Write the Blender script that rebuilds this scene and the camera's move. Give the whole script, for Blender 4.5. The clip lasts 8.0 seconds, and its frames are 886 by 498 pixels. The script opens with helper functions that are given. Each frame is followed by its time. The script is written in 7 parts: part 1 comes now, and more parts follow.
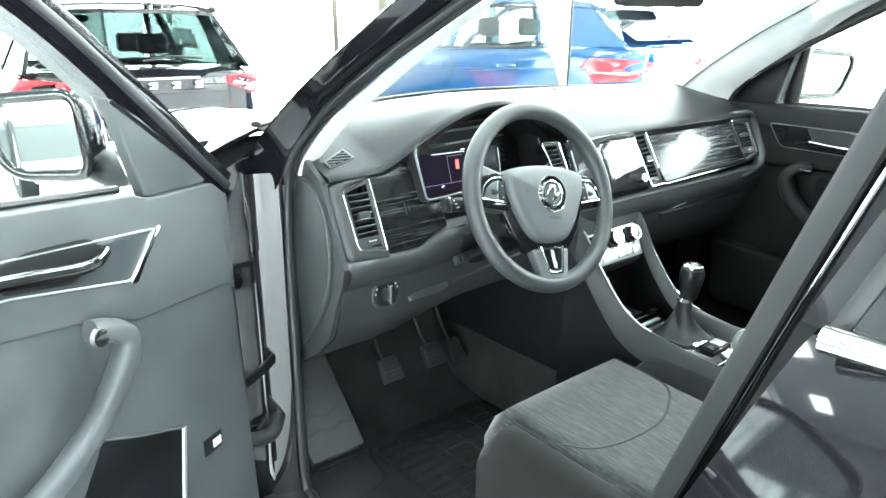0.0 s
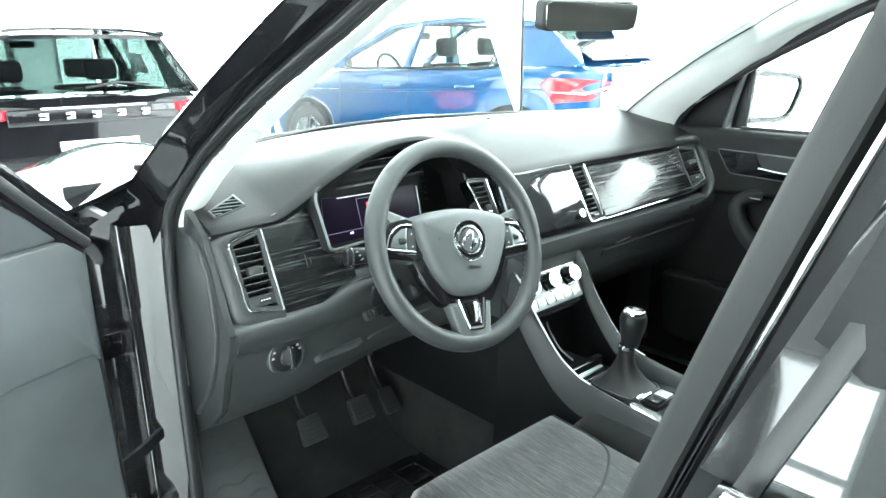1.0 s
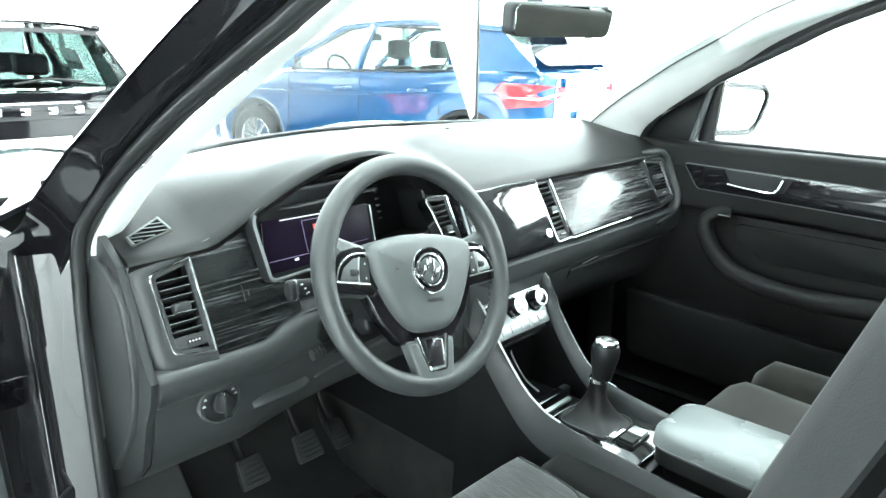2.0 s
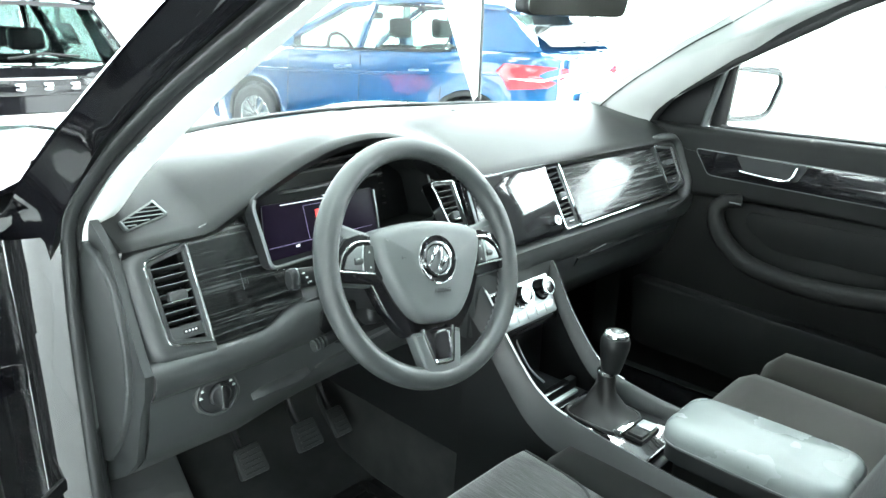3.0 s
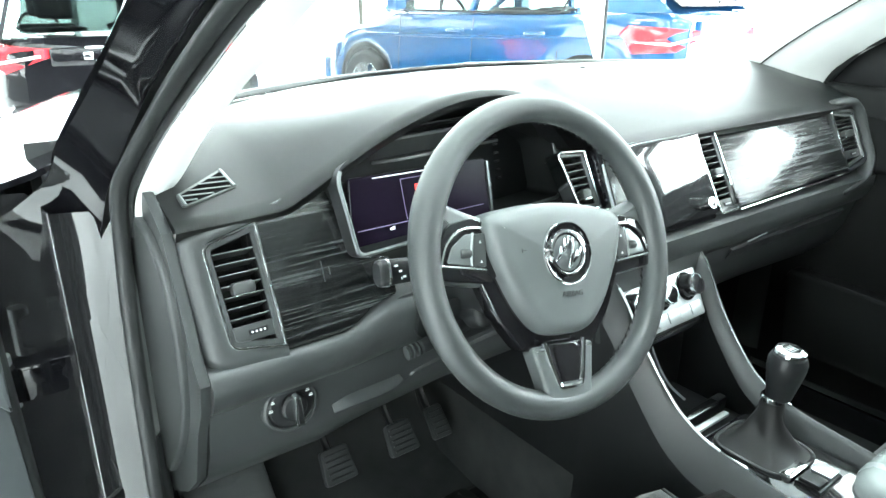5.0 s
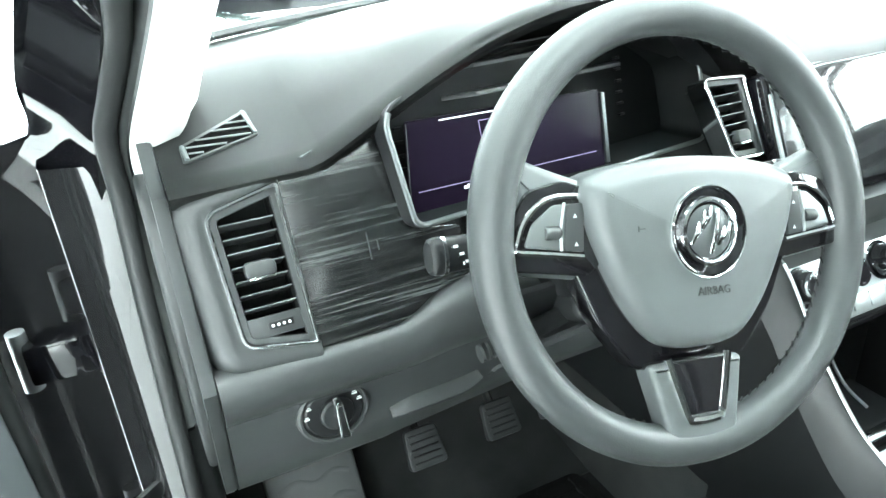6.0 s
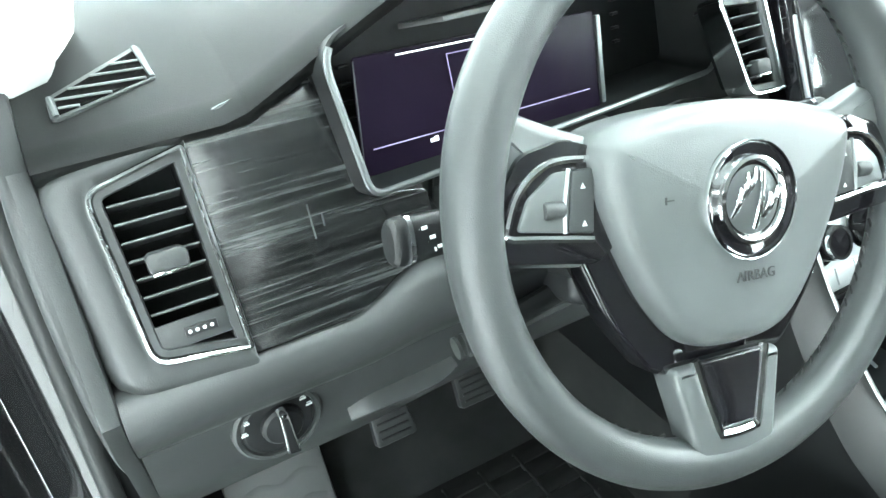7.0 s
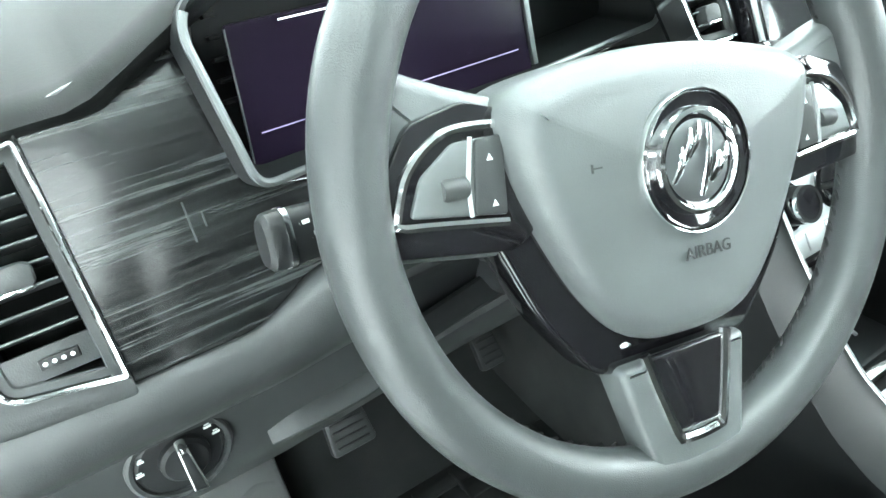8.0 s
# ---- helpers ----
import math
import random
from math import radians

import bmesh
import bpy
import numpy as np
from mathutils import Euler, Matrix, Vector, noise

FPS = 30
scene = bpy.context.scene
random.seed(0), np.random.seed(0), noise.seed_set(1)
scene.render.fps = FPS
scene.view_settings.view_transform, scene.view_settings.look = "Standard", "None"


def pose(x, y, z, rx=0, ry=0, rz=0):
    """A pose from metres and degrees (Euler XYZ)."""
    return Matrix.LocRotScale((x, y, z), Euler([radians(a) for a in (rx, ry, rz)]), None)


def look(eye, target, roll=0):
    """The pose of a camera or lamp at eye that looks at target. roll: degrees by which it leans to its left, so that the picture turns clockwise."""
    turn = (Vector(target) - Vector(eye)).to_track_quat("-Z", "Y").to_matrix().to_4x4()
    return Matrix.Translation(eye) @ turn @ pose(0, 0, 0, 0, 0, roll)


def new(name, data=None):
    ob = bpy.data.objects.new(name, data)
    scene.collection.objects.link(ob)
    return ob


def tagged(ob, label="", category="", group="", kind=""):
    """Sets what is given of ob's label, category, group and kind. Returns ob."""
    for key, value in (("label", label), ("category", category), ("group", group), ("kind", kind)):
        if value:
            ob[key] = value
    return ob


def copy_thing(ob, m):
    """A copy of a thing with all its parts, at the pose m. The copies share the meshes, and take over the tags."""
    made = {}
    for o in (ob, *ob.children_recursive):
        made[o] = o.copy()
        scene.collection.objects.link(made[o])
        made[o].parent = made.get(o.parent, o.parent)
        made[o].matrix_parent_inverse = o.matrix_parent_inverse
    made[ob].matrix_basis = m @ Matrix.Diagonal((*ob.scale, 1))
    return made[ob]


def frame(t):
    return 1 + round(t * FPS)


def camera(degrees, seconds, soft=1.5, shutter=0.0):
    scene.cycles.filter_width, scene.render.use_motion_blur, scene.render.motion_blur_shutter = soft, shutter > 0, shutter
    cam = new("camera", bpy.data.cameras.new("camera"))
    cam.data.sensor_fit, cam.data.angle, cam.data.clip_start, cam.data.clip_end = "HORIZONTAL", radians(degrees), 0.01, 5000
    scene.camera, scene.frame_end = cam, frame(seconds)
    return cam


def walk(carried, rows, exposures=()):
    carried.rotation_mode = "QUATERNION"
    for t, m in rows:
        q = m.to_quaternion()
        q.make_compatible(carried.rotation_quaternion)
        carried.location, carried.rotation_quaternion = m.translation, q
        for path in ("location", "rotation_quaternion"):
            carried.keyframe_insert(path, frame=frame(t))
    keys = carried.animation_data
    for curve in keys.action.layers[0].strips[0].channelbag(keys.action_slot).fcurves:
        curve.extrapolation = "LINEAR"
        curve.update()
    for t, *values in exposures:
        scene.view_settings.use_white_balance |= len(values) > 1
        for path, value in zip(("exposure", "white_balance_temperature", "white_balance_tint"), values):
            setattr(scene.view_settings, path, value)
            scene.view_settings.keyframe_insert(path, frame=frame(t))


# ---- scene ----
cam = camera(65.16, 8.0)
PATH = [
    (0, (-0.953, -0.857, 1.331), (0.26, 0.612, 0.721), -0.1),
    (0.5, (-0.841, -0.844, 1.342), (0.425, 0.599, 0.779), -0.3),
    (1, (-0.772, -0.814, 1.345), (0.508, 0.617, 0.784), -0.8),
    (1.5, (-0.717, -0.751, 1.351), (0.628, 0.626, 0.809), -0.3),
    (2.8, (-0.674, -0.677, 1.346), (0.717, 0.63, 0.75), 1.2),
    (3, (-0.668, -0.669, 1.347), (0.707, 0.649, 0.739), 1.2),
    (3.5, (-0.659, -0.639, 1.342), (0.704, 0.682, 0.712), 1.8),
    (4, (-0.658, -0.593, 1.333), (0.683, 0.75, 0.701), 2.0),
    (4.5, (-0.624, -0.552, 1.314), (0.678, 0.821, 0.667), 1.8),
    (5, (-0.54, -0.508, 1.301), (0.59, 0.991, 0.61), 0.2),
    (5.2, (-0.499, -0.491, 1.294), (0.507, 1.085, 0.584), -1.0),
    (6.3, (-0.355, -0.318, 1.25), (0.369, 1.297, 0.319), -3.6),
    (6.5, (-0.344, -0.292, 1.245), (0.387, 1.297, 0.275), -3.8),
    (7, (-0.328, -0.252, 1.233), (0.463, 1.25, 0.175), -3.7),
    (7.5, (-0.314, -0.239, 1.222), (0.505, 1.195, 0.095), -4.8),
    (8, (-0.264, -0.223, 1.196), (0.56, 1.236, 0.104), -6.8),
]
walk(cam, [(t, look(eye, target, roll)) for t, eye, target, roll in PATH], exposures=[(0, 0.05), (0.5, 0.0), (1.2, -0.02), (4.2, 0.05), (4.8, 0.12), (5.2, 0.22), (6.3, 0.62), (8, 0.62)])

# ---- light ----
world = bpy.data.worlds.new("showroom_daylight")
scene.world = world
world.use_nodes = True
wn = world.node_tree.nodes
sky = wn.new("ShaderNodeTexSky")
sky.sky_type = "NISHITA"
sky.sun_disc = False
sky.sun_elevation = radians(42)
sky.sun_rotation = radians(250)
world.node_tree.links.new(sky.outputs[0], wn["Background"].inputs[0])
wn["Background"].inputs[1].default_value = 0.12


def area(name, m, sx, sy, watts, color=(1, 1, 1)):
    data = bpy.data.lights.new(name, "AREA")
    data.shape, data.size, data.size_y, data.energy, data.color = "RECTANGLE", sx, sy, watts, color
    ob = new(name, data)
    ob.matrix_world = m
    return ob


# ---- materials ----
def mat(name, color, rough=0.5, metal=0.0, spec=0.5, coat=0.0, emit=None, power=0.0):
    m = bpy.data.materials.new(name)
    m.use_nodes = True
    b = m.node_tree.nodes["Principled BSDF"]
    b.inputs["Base Color"].default_value = (*color, 1)
    b.inputs["Roughness"].default_value = rough
    b.inputs["Metallic"].default_value = metal
    b.inputs["Specular IOR Level"].default_value = spec
    b.inputs["Coat Weight"].default_value = coat
    b.inputs["Coat Roughness"].default_value = 0.03
    if emit:
        b.inputs["Emission Color"].default_value = (*emit, 1)
        b.inputs["Emission Strength"].default_value = power
    return m


def node(m, kind, **values):
    n = m.node_tree.nodes.new(kind)
    for key, value in values.items():
        n.inputs[key.replace("_", " ")].default_value = value
    return n


def wire(m, a, out, b, inp):
    m.node_tree.links.new(a.outputs[out], b.inputs[inp])


def coords(m, scale=(1, 1, 1)):
    c = m.node_tree.nodes.new("ShaderNodeTexCoord")
    p = m.node_tree.nodes.new("ShaderNodeMapping")
    p.inputs["Scale"].default_value = scale
    wire(m, c, "Object", p, "Vector")
    return p


def ramp(m, stops):
    r = m.node_tree.nodes.new("ShaderNodeValToRGB")
    e = r.color_ramp.elements
    while len(e) < len(stops):
        e.new(0.5)
    for i, (pos, col) in enumerate(stops):
        e[i].position, e[i].color = pos, (*col, 1)
    return r


def grained(name, color, rough, scale=900.0, bump=0.15, vary=0.18, spec=0.5, stretch=(1, 1, 1), coat=0.0, sheen=0.0):
    """Plastic, leather or cloth: fine grain relief and a broad, faint change of tone and gloss."""
    m = mat(name, color, rough, spec=spec, coat=coat)
    b = m.node_tree.nodes["Principled BSDF"]
    b.inputs["Sheen Weight"].default_value = sheen
    p = coords(m, stretch)
    fine = node(m, "ShaderNodeTexNoise", Scale=scale, Detail=2.0)
    broad = node(m, "ShaderNodeTexNoise", Scale=9.0, Detail=4.0)
    wire(m, p, "Vector", fine, "Vector")
    wire(m, p, "Vector", broad, "Vector")
    lo = tuple(c * (1 - vary) for c in color)
    hi = tuple(min(1, c * (1 + vary)) for c in color)
    r = ramp(m, [(0.3, lo), (0.7, hi)])
    wire(m, broad, "Fac", r, "Fac")
    wire(m, r, "Color", b, "Base Color")
    g = m.node_tree.nodes.new("ShaderNodeMapRange")
    g.inputs["To Min"].default_value, g.inputs["To Max"].default_value = max(0.02, rough - 0.07), min(1, rough + 0.07)
    wire(m, broad, "Fac", g, "Value")
    wire(m, g, "Result", b, "Roughness")
    k = node(m, "ShaderNodeBump", Strength=bump, Distance=0.0006)
    wire(m, fine, "Fac", k, "Height")
    wire(m, k, "Normal", b, "Normal")
    return m


SOFT = grained("soft_dash_plastic", (0.0065, 0.0073, 0.0071), 0.36, 1300, 0.25, spec=0.18)
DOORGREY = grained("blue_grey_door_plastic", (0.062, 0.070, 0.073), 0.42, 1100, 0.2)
HARD = grained("hard_grey_plastic", (0.028, 0.0312, 0.0312), 0.40, 1100, 0.2)
DARK = grained("dark_plastic", (0.007, 0.008, 0.0085), 0.42, 1000, 0.2, spec=0.4)
BLACKGLOSS = grained("gloss_black_trim", (0.006, 0.006, 0.007), 0.07, 60, 0.01, coat=1.0)
PAINT = grained("black_car_paint", (0.005, 0.005, 0.006), 0.06, 300, 0.0, 0.05, spec=0.35, coat=0.35)
GREYMETAL = grained("dull_grey_metal", (0.17, 0.185, 0.185), 0.38, 700, 0.05)
GREYMETAL.node_tree.nodes["Principled BSDF"].inputs["Metallic"].default_value = 0.9
CHROME = mat("chrome", (0.85, 0.87, 0.87), 0.1, 1.0)
SATIN = grained("satin_silver", (0.62, 0.66, 0.66), 0.3, 700, 0.05)
SATIN.node_tree.nodes["Principled BSDF"].inputs["Metallic"].default_value = 0.85
PILLARGREY = grained("mid_grey_pillar_plastic", (0.020, 0.022, 0.0215), 0.7, 900, 0.25, spec=0.15)
RUBBER = grained("rubber", (0.014, 0.0155, 0.0155), 0.42, 800, 0.2)
LEATHER = grained("grey_leather", (0.080, 0.089, 0.089), 0.33, 1500, 0.3)
RIMHIDE = grained("grey_rim_leather", (0.038, 0.0425, 0.0425), 0.32, 1500, 0.3, 0.05)
JAMPAINT = grained("glossy_jamb_paint", (0.012, 0.0125, 0.013), 0.05, 300, 0.0, 0.05, spec=0.5, coat=1.0)
TRIM = grained("light_pillar_trim", (0.66, 0.69, 0.67), 0.6, 900, 0.25, 0.06)
CARPET = grained("carpet", (0.031, 0.0335, 0.033), 0.95, 700, 0.8, 0.35, 0.1)
FOOTTRIM = grained("pale_foot_trim", (0.17, 0.185, 0.18), 0.5, 900, 0.2, 0.06)
# door plastic with the cabin's shade put into its colour
DOORSHADE = grained("shaded_door_plastic", (0.0055, 0.0062, 0.0060), 0.6, 1000, 0.2, spec=0.2)
# paler than the other leather: light on the armrest's top put into the colour
TOPLITHIDE = grained("toplit_armrest_hide", (0.17, 0.192, 0.190), 0.27, 1500, 0.25, 0.05, spec=0.6)
SLATGREY = grained("grey_slat_plastic", (0.13, 0.145, 0.143), 0.4, 900, 0.1)
# near black: the shade of the uncut window vent, put into the colour
VENTSHADE = grained("vent_shade_black", (0.002, 0.002, 0.002), 0.95, 900, 0.5, spec=0.05)
RUBMAT = grained("rubber_mat", (0.014, 0.0152, 0.0152), 0.6, 500, 0.3)
CEILPAINT = grained("grey_ceiling_paint", (0.30, 0.32, 0.32), 0.8, 120, 0.15, 0.05)
GREYWALL = grained("dark_grey_wall_paint", (0.12, 0.127, 0.127), 0.7, 120, 0.15, 0.05)
WHITEWALL = grained("white_wall_paint", (0.8, 0.82, 0.81), 0.7, 120, 0.15, 0.03)
MARK = mat("pale_marking", (0.6, 0.64, 0.63), 0.5)
MIRROR = mat("mirror_glass", (0.82, 0.88, 0.86), 0.015, 1.0)
BULB = mat("pale_indicator", (0.85, 0.87, 0.86), 0.4)


# ---- mesh tools ----
def thing(name, label, category, group="", kind="", at=(0, 0, 0)):
    ob = new(name)
    ob.location = at
    ob.empty_display_size = 0.05
    return tagged(ob, label, category, group, kind)


def part(name, bm, material, parent, label="", sharp=32.0, kind=""):
    """Links a bmesh, given in the parent's space, as one mesh under it."""
    me = bpy.data.meshes.new(name)
    bmesh.ops.recalc_face_normals(bm, faces=bm.faces)
    bm.to_mesh(me)
    bm.free()
    me.materials.append(material)
    me.shade_smooth()
    me.set_sharp_from_angle(angle=radians(sharp))
    ob = new(name, me)
    ob.parent = parent
    if label or kind:
        tagged(ob, label, kind=kind)
    return ob


def share(ob, m, parent=None):
    """One more object on the same mesh."""
    o = new(ob.name.split(".")[0], ob.data)
    o.parent = parent or ob.parent
    o.matrix_basis = m
    return o


def box(bm, x0, x1, y0, y1, z0, z1, bevel=0.0, m=None, seg=2):
    r = bmesh.ops.create_cube(bm, size=1.0)
    vs = r["verts"]
    for v in vs:
        v.co = Vector((x0 + (v.co.x + 0.5) * (x1 - x0), y0 + (v.co.y + 0.5) * (y1 - y0), z0 + (v.co.z + 0.5) * (z1 - z0)))
    if bevel:
        es = list({e for v in vs for e in v.link_edges})
        q = bmesh.ops.bevel(bm, geom=es, offset=bevel, segments=seg, profile=0.6, affect="EDGES")
        vs = list({v for f in q["faces"] for v in f.verts} | {v for v in vs if v.is_valid})
    if m is not None:
        for v in vs:
            v.co = m @ v.co
    return bm


def boxed(*a, **k):
    return box(bmesh.new(), *a, **k)


def prism(outline, depth, bevel=0.0, m=None, seg=2, crown=0.0):
    """A polygon in the xy plane, given as (x, y), from z 0 to depth, its upper edge rounded, its face raised by crown."""
    bm = bmesh.new()
    n = len(outline)
    turn = sum(outline[i][0] * outline[(i + 1) % n][1] - outline[(i + 1) % n][0] * outline[i][1] for i in range(n))
    outline = list(outline) if turn > 0 else list(outline)[::-1]
    low = [bm.verts.new((x, y, 0)) for x, y in outline]
    rows = [low]
    steps = seg if bevel else 0
    for k in range(steps + 1):
        a = math.pi / 2 * k / max(1, steps)
        d = bevel * (1 - math.cos(a)) if bevel else 0.0
        z = depth - bevel + bevel * math.sin(a) if bevel else depth
        row = []
        for i in range(n):
            p, q, r = Vector(outline[i - 1]), Vector(outline[i]), Vector(outline[(i + 1) % n])
            e0, e1 = (q - p), (r - q)
            e0 = e0.normalized() if e0.length > 1e-9 else e1.normalized()
            e1 = e1.normalized() if e1.length > 1e-9 else e0
            nn = Vector((-e0.y - e1.y, e0.x + e1.x))
            nn = nn.normalized() if nn.length > 1e-6 else Vector((-e0.y, e0.x))
            k2 = 1 / max(0.5, nn.dot(Vector((-e0.y, e0.x))))
            o = q + nn * d * k2
            row.append(bm.verts.new((o.x, o.y, z)))
        rows.append(row)
    for a_, b_ in zip(rows, rows[1:]):
        for i in range(n):
            bm.faces.new((a_[i], a_[(i + 1) % n], b_[(i + 1) % n], b_[i]))
    bm.faces.new(low[::-1])
    top = rows[-1]
    if crown:
        c = sum((v.co for v in top), Vector()) / n
        last = top
        for k in range(1, 6):
            t = k / 6
            z = depth + crown * math.sin(t * math.pi / 2)
            row = [bm.verts.new((v.co.x + (c.x - v.co.x) * t, v.co.y + (c.y - v.co.y) * t, z)) for v in top]
            for i in range(n):
                bm.faces.new((last[i], last[(i + 1) % n], row[(i + 1) % n], row[i]))
            last = row
        tip = bm.verts.new((c.x, c.y, depth + crown))
        for i in range(n):
            bm.faces.new((last[i], last[(i + 1) % n], tip))
    else:
        bm.faces.new(top)
    if m is not None:
        bmesh.ops.transform(bm, matrix=m, verts=bm.verts)
    return bm


def rounded(points, r, n=5):
    """A closed outline with its corners rounded by r (one radius, or one for each corner)."""
    out = []
    k = len(points)
    for i in range(k):
        a, b, c = (Vector(points[(i + j) % k]) for j in (-1, 0, 1))
        rr = r[i] if isinstance(r, (list, tuple)) else r
        u, w = (a - b), (c - b)
        rr = min(rr, u.length * 0.48, w.length * 0.48)
        p, q = b + u.normalized() * rr, b + w.normalized() * rr
        for s in range(n + 1):
            t = s / n
            out.append(tuple((1 - t) ** 2 * p + 2 * t * (1 - t) * b + t * t * q))
    return out


def smooth_path(points, n=8, closed=False):
    """Points along a Catmull-Rom curve through the given ones."""
    ps = [Vector(p) for p in points]
    k = len(ps)
    out = []
    for i in range(k if closed else k - 1):
        a, b, c, d = ((ps[(i + j) % k] for j in (-1, 0, 1, 2)) if closed else (ps[max(0, min(k - 1, i + j))] for j in (-1, 0, 1, 2)))
        for s in range(n):
            t = s / n
            out.append(0.5 * (2 * b + (c - a) * t + (2 * a - 5 * b + 4 * c - d) * t * t + (3 * b - a - 3 * c + d) * t ** 3))
    if not closed:
        out.append(ps[-1])
    return out


def sweep(path, profile, up=(0, 0, 1), closed=False, scale=None, bm=None, cap=True):
    """A profile of (side, up) points carried along a path."""
    bm = bm or bmesh.new()
    ps = [Vector(p) for p in path]
    n = len(ps)
    rings = []
    for i, p in enumerate(ps):
        a, b = (ps[(i - 1) % n], ps[(i + 1) % n]) if closed else (ps[max(0, i - 1)], ps[min(n - 1, i + 1)])
        t = (b - a).normalized()
        u = Vector(up(i / (n - 1)) if callable(up) else up)
        side = t.cross(u).normalized()
        u = side.cross(t).normalized()
        k = scale(i / (n - 1)) if scale else 1.0
        rings.append([bm.verts.new(p + side * x * k + u * y * k) for x, y in profile])
    m = len(profile)
    for i in range(n if closed else n - 1):
        r0, r1 = rings[i], rings[(i + 1) % n]
        for j in range(m):
            bm.faces.new((r0[j], r0[(j + 1) % m], r1[(j + 1) % m], r1[j]))
    if not closed and cap:
        bm.faces.new(rings[0][::-1])
        bm.faces.new(rings[-1])
    return bm


def ring(rx, ry=None, n=12, power=2.0):
    ry = rx if ry is None else ry
    out = []
    for i in range(n):
        a = 2 * math.pi * i / n
        c, s = math.cos(a), math.sin(a)
        out.append((rx * math.copysign(abs(c) ** (2 / power), c), ry * math.copysign(abs(s) ** (2 / power), s)))
    return out


def lathe(profile, n=32, m=None, bm=None):
    """Turns (radius, height) points about z."""
    bm = bm or bmesh.new()
    rows = []
    for r, z in profile:
        if r < 1e-6:
            rows.append([bm.verts.new((0, 0, z))])
        else:
            rows.append([bm.verts.new((r * math.cos(2 * math.pi * i / n), r * math.sin(2 * math.pi * i / n), z)) for i in range(n)])
    for a, b in zip(rows, rows[1:]):
        for i in range(n):
            j = (i + 1) % n
            if len(a) == 1 and len(b) == 1:
                continue
            if len(a) == 1:
                bm.faces.new((a[0], b[j], b[i]))
            elif len(b) == 1:
                bm.faces.new((a[i], a[j], b[0]))
            else:
                bm.faces.new((a[i], a[j], b[j], b[i]))
    if m is not None:
        for row in rows:
            for v in row:
                v.co = m @ v.co
    return bm


def sheet(rows, thick=0.0, bm=None):
    """A skin over a grid of points, thickened inwards when asked."""
    bm = bm or bmesh.new()
    vs = [[bm.verts.new(p) for p in row] for row in rows]
    fs = []
    for a, b in zip(vs, vs[1:]):
        for i in range(len(a) - 1):
            fs.append(bm.faces.new((a[i], a[i + 1], b[i + 1], b[i])))
    if thick:
        bmesh.ops.recalc_face_normals(bm, faces=fs)
        bmesh.ops.solidify(bm, geom=fs, thickness=thick)
    return bm


def frame_of(origin, xaxis, yaxis):
    x = Vector(xaxis).normalized()
    z = x.cross(Vector(yaxis)).normalized()
    y = z.cross(x)
    return Matrix(((x.x, y.x, z.x, origin[0]), (x.y, y.y, z.y, origin[1]), (x.z, y.z, z.z, origin[2]), (0, 0, 0, 1)))


def curve_at(table, x):
    """Piecewise smooth value from (x, value) pairs."""
    if x <= table[0][0]:
        return table[0][1]
    for (x0, v0), (x1, v1) in zip(table, table[1:]):
        if x <= x1:
            t = (x - x0) / (x1 - x0)
            t = t * t * (3 - 2 * t)
            return v0 + (v1 - v0) * t
    return table[-1][1]


def lerp_at(table, x):
    if x <= table[0][0]:
        return table[0][1]
    for (x0, v0), (x1, v1) in zip(table, table[1:]):
        if x <= x1:
            return v0 + (v1 - v0) * (x - x0) / (x1 - x0)
    return table[-1][1]


def writing(name, text, size, m, material, parent, label="", thick=0.0003):
    cu = bpy.data.curves.new(name, "FONT")
    cu.body, cu.size, cu.align_x, cu.align_y, cu.extrude = text, size, "CENTER", "CENTER", thick
    tmp = new(name + "_curve", cu)
    me = bpy.data.meshes.new_from_object(tmp.evaluated_get(bpy.context.evaluated_depsgraph_get()))
    bpy.data.objects.remove(tmp)
    bpy.data.curves.remove(cu)
    me.materials.append(material)
    ob = new(name, me)
    ob.parent = parent
    ob.matrix_basis = m
    if label:
        tagged(ob, label)
    return ob


MID = 0.335  # the car's middle line; x runs to its passenger side, y to its nose

# ---- showroom ----
X0, X1, Y0, Y1, TALL = -7.8, 6.6, -9.6, 10.8, 7.2
FLOORTILE = grained("white_floor_tile", (0.78, 0.80, 0.79), 0.16, 8, 0.02, 0.06, coat=0.3)
JOINT = grained("tile_joint", (0.4, 0.41, 0.4), 0.8, 200, 0.3)
FRAMEMETAL = grained("grey_window_frame", (0.25, 0.27, 0.27), 0.4, 500, 0.1)
PANE = bpy.data.materials.new("window_pane")
PANE.use_nodes = True
pb = PANE.node_tree.nodes["Principled BSDF"]
pb.inputs["Base Color"].default_value = (0.96, 1, 0.98, 1)
pb.inputs["Transmission Weight"].default_value = 1.0
pb.inputs["Roughness"].default_value = 0.0
pb.inputs["IOR"].default_value = 1.02
LAMPFACE = mat("lamp_diffuser", (0.9, 0.9, 0.9), 0.5, emit=(0.9, 1.0, 1.0), power=45.0)

floor = part("floor", boxed(X0 - 0.3, X1 + 0.3, Y0 - 0.3, Y1 + 0.3, -0.2, -0.004), JOINT, None)
tagged(floor, "pale grout bed under glossy white floor tiles", "floor", kind="structure")
ceiling = part("ceiling", boxed(X0 - 0.3, X1 + 0.3, Y0 - 0.3, Y1 + 0.3, TALL, TALL + 0.2), CEILPAINT, None)
tagged(ceiling, "high grey painted showroom ceiling", "ceiling", kind="structure")


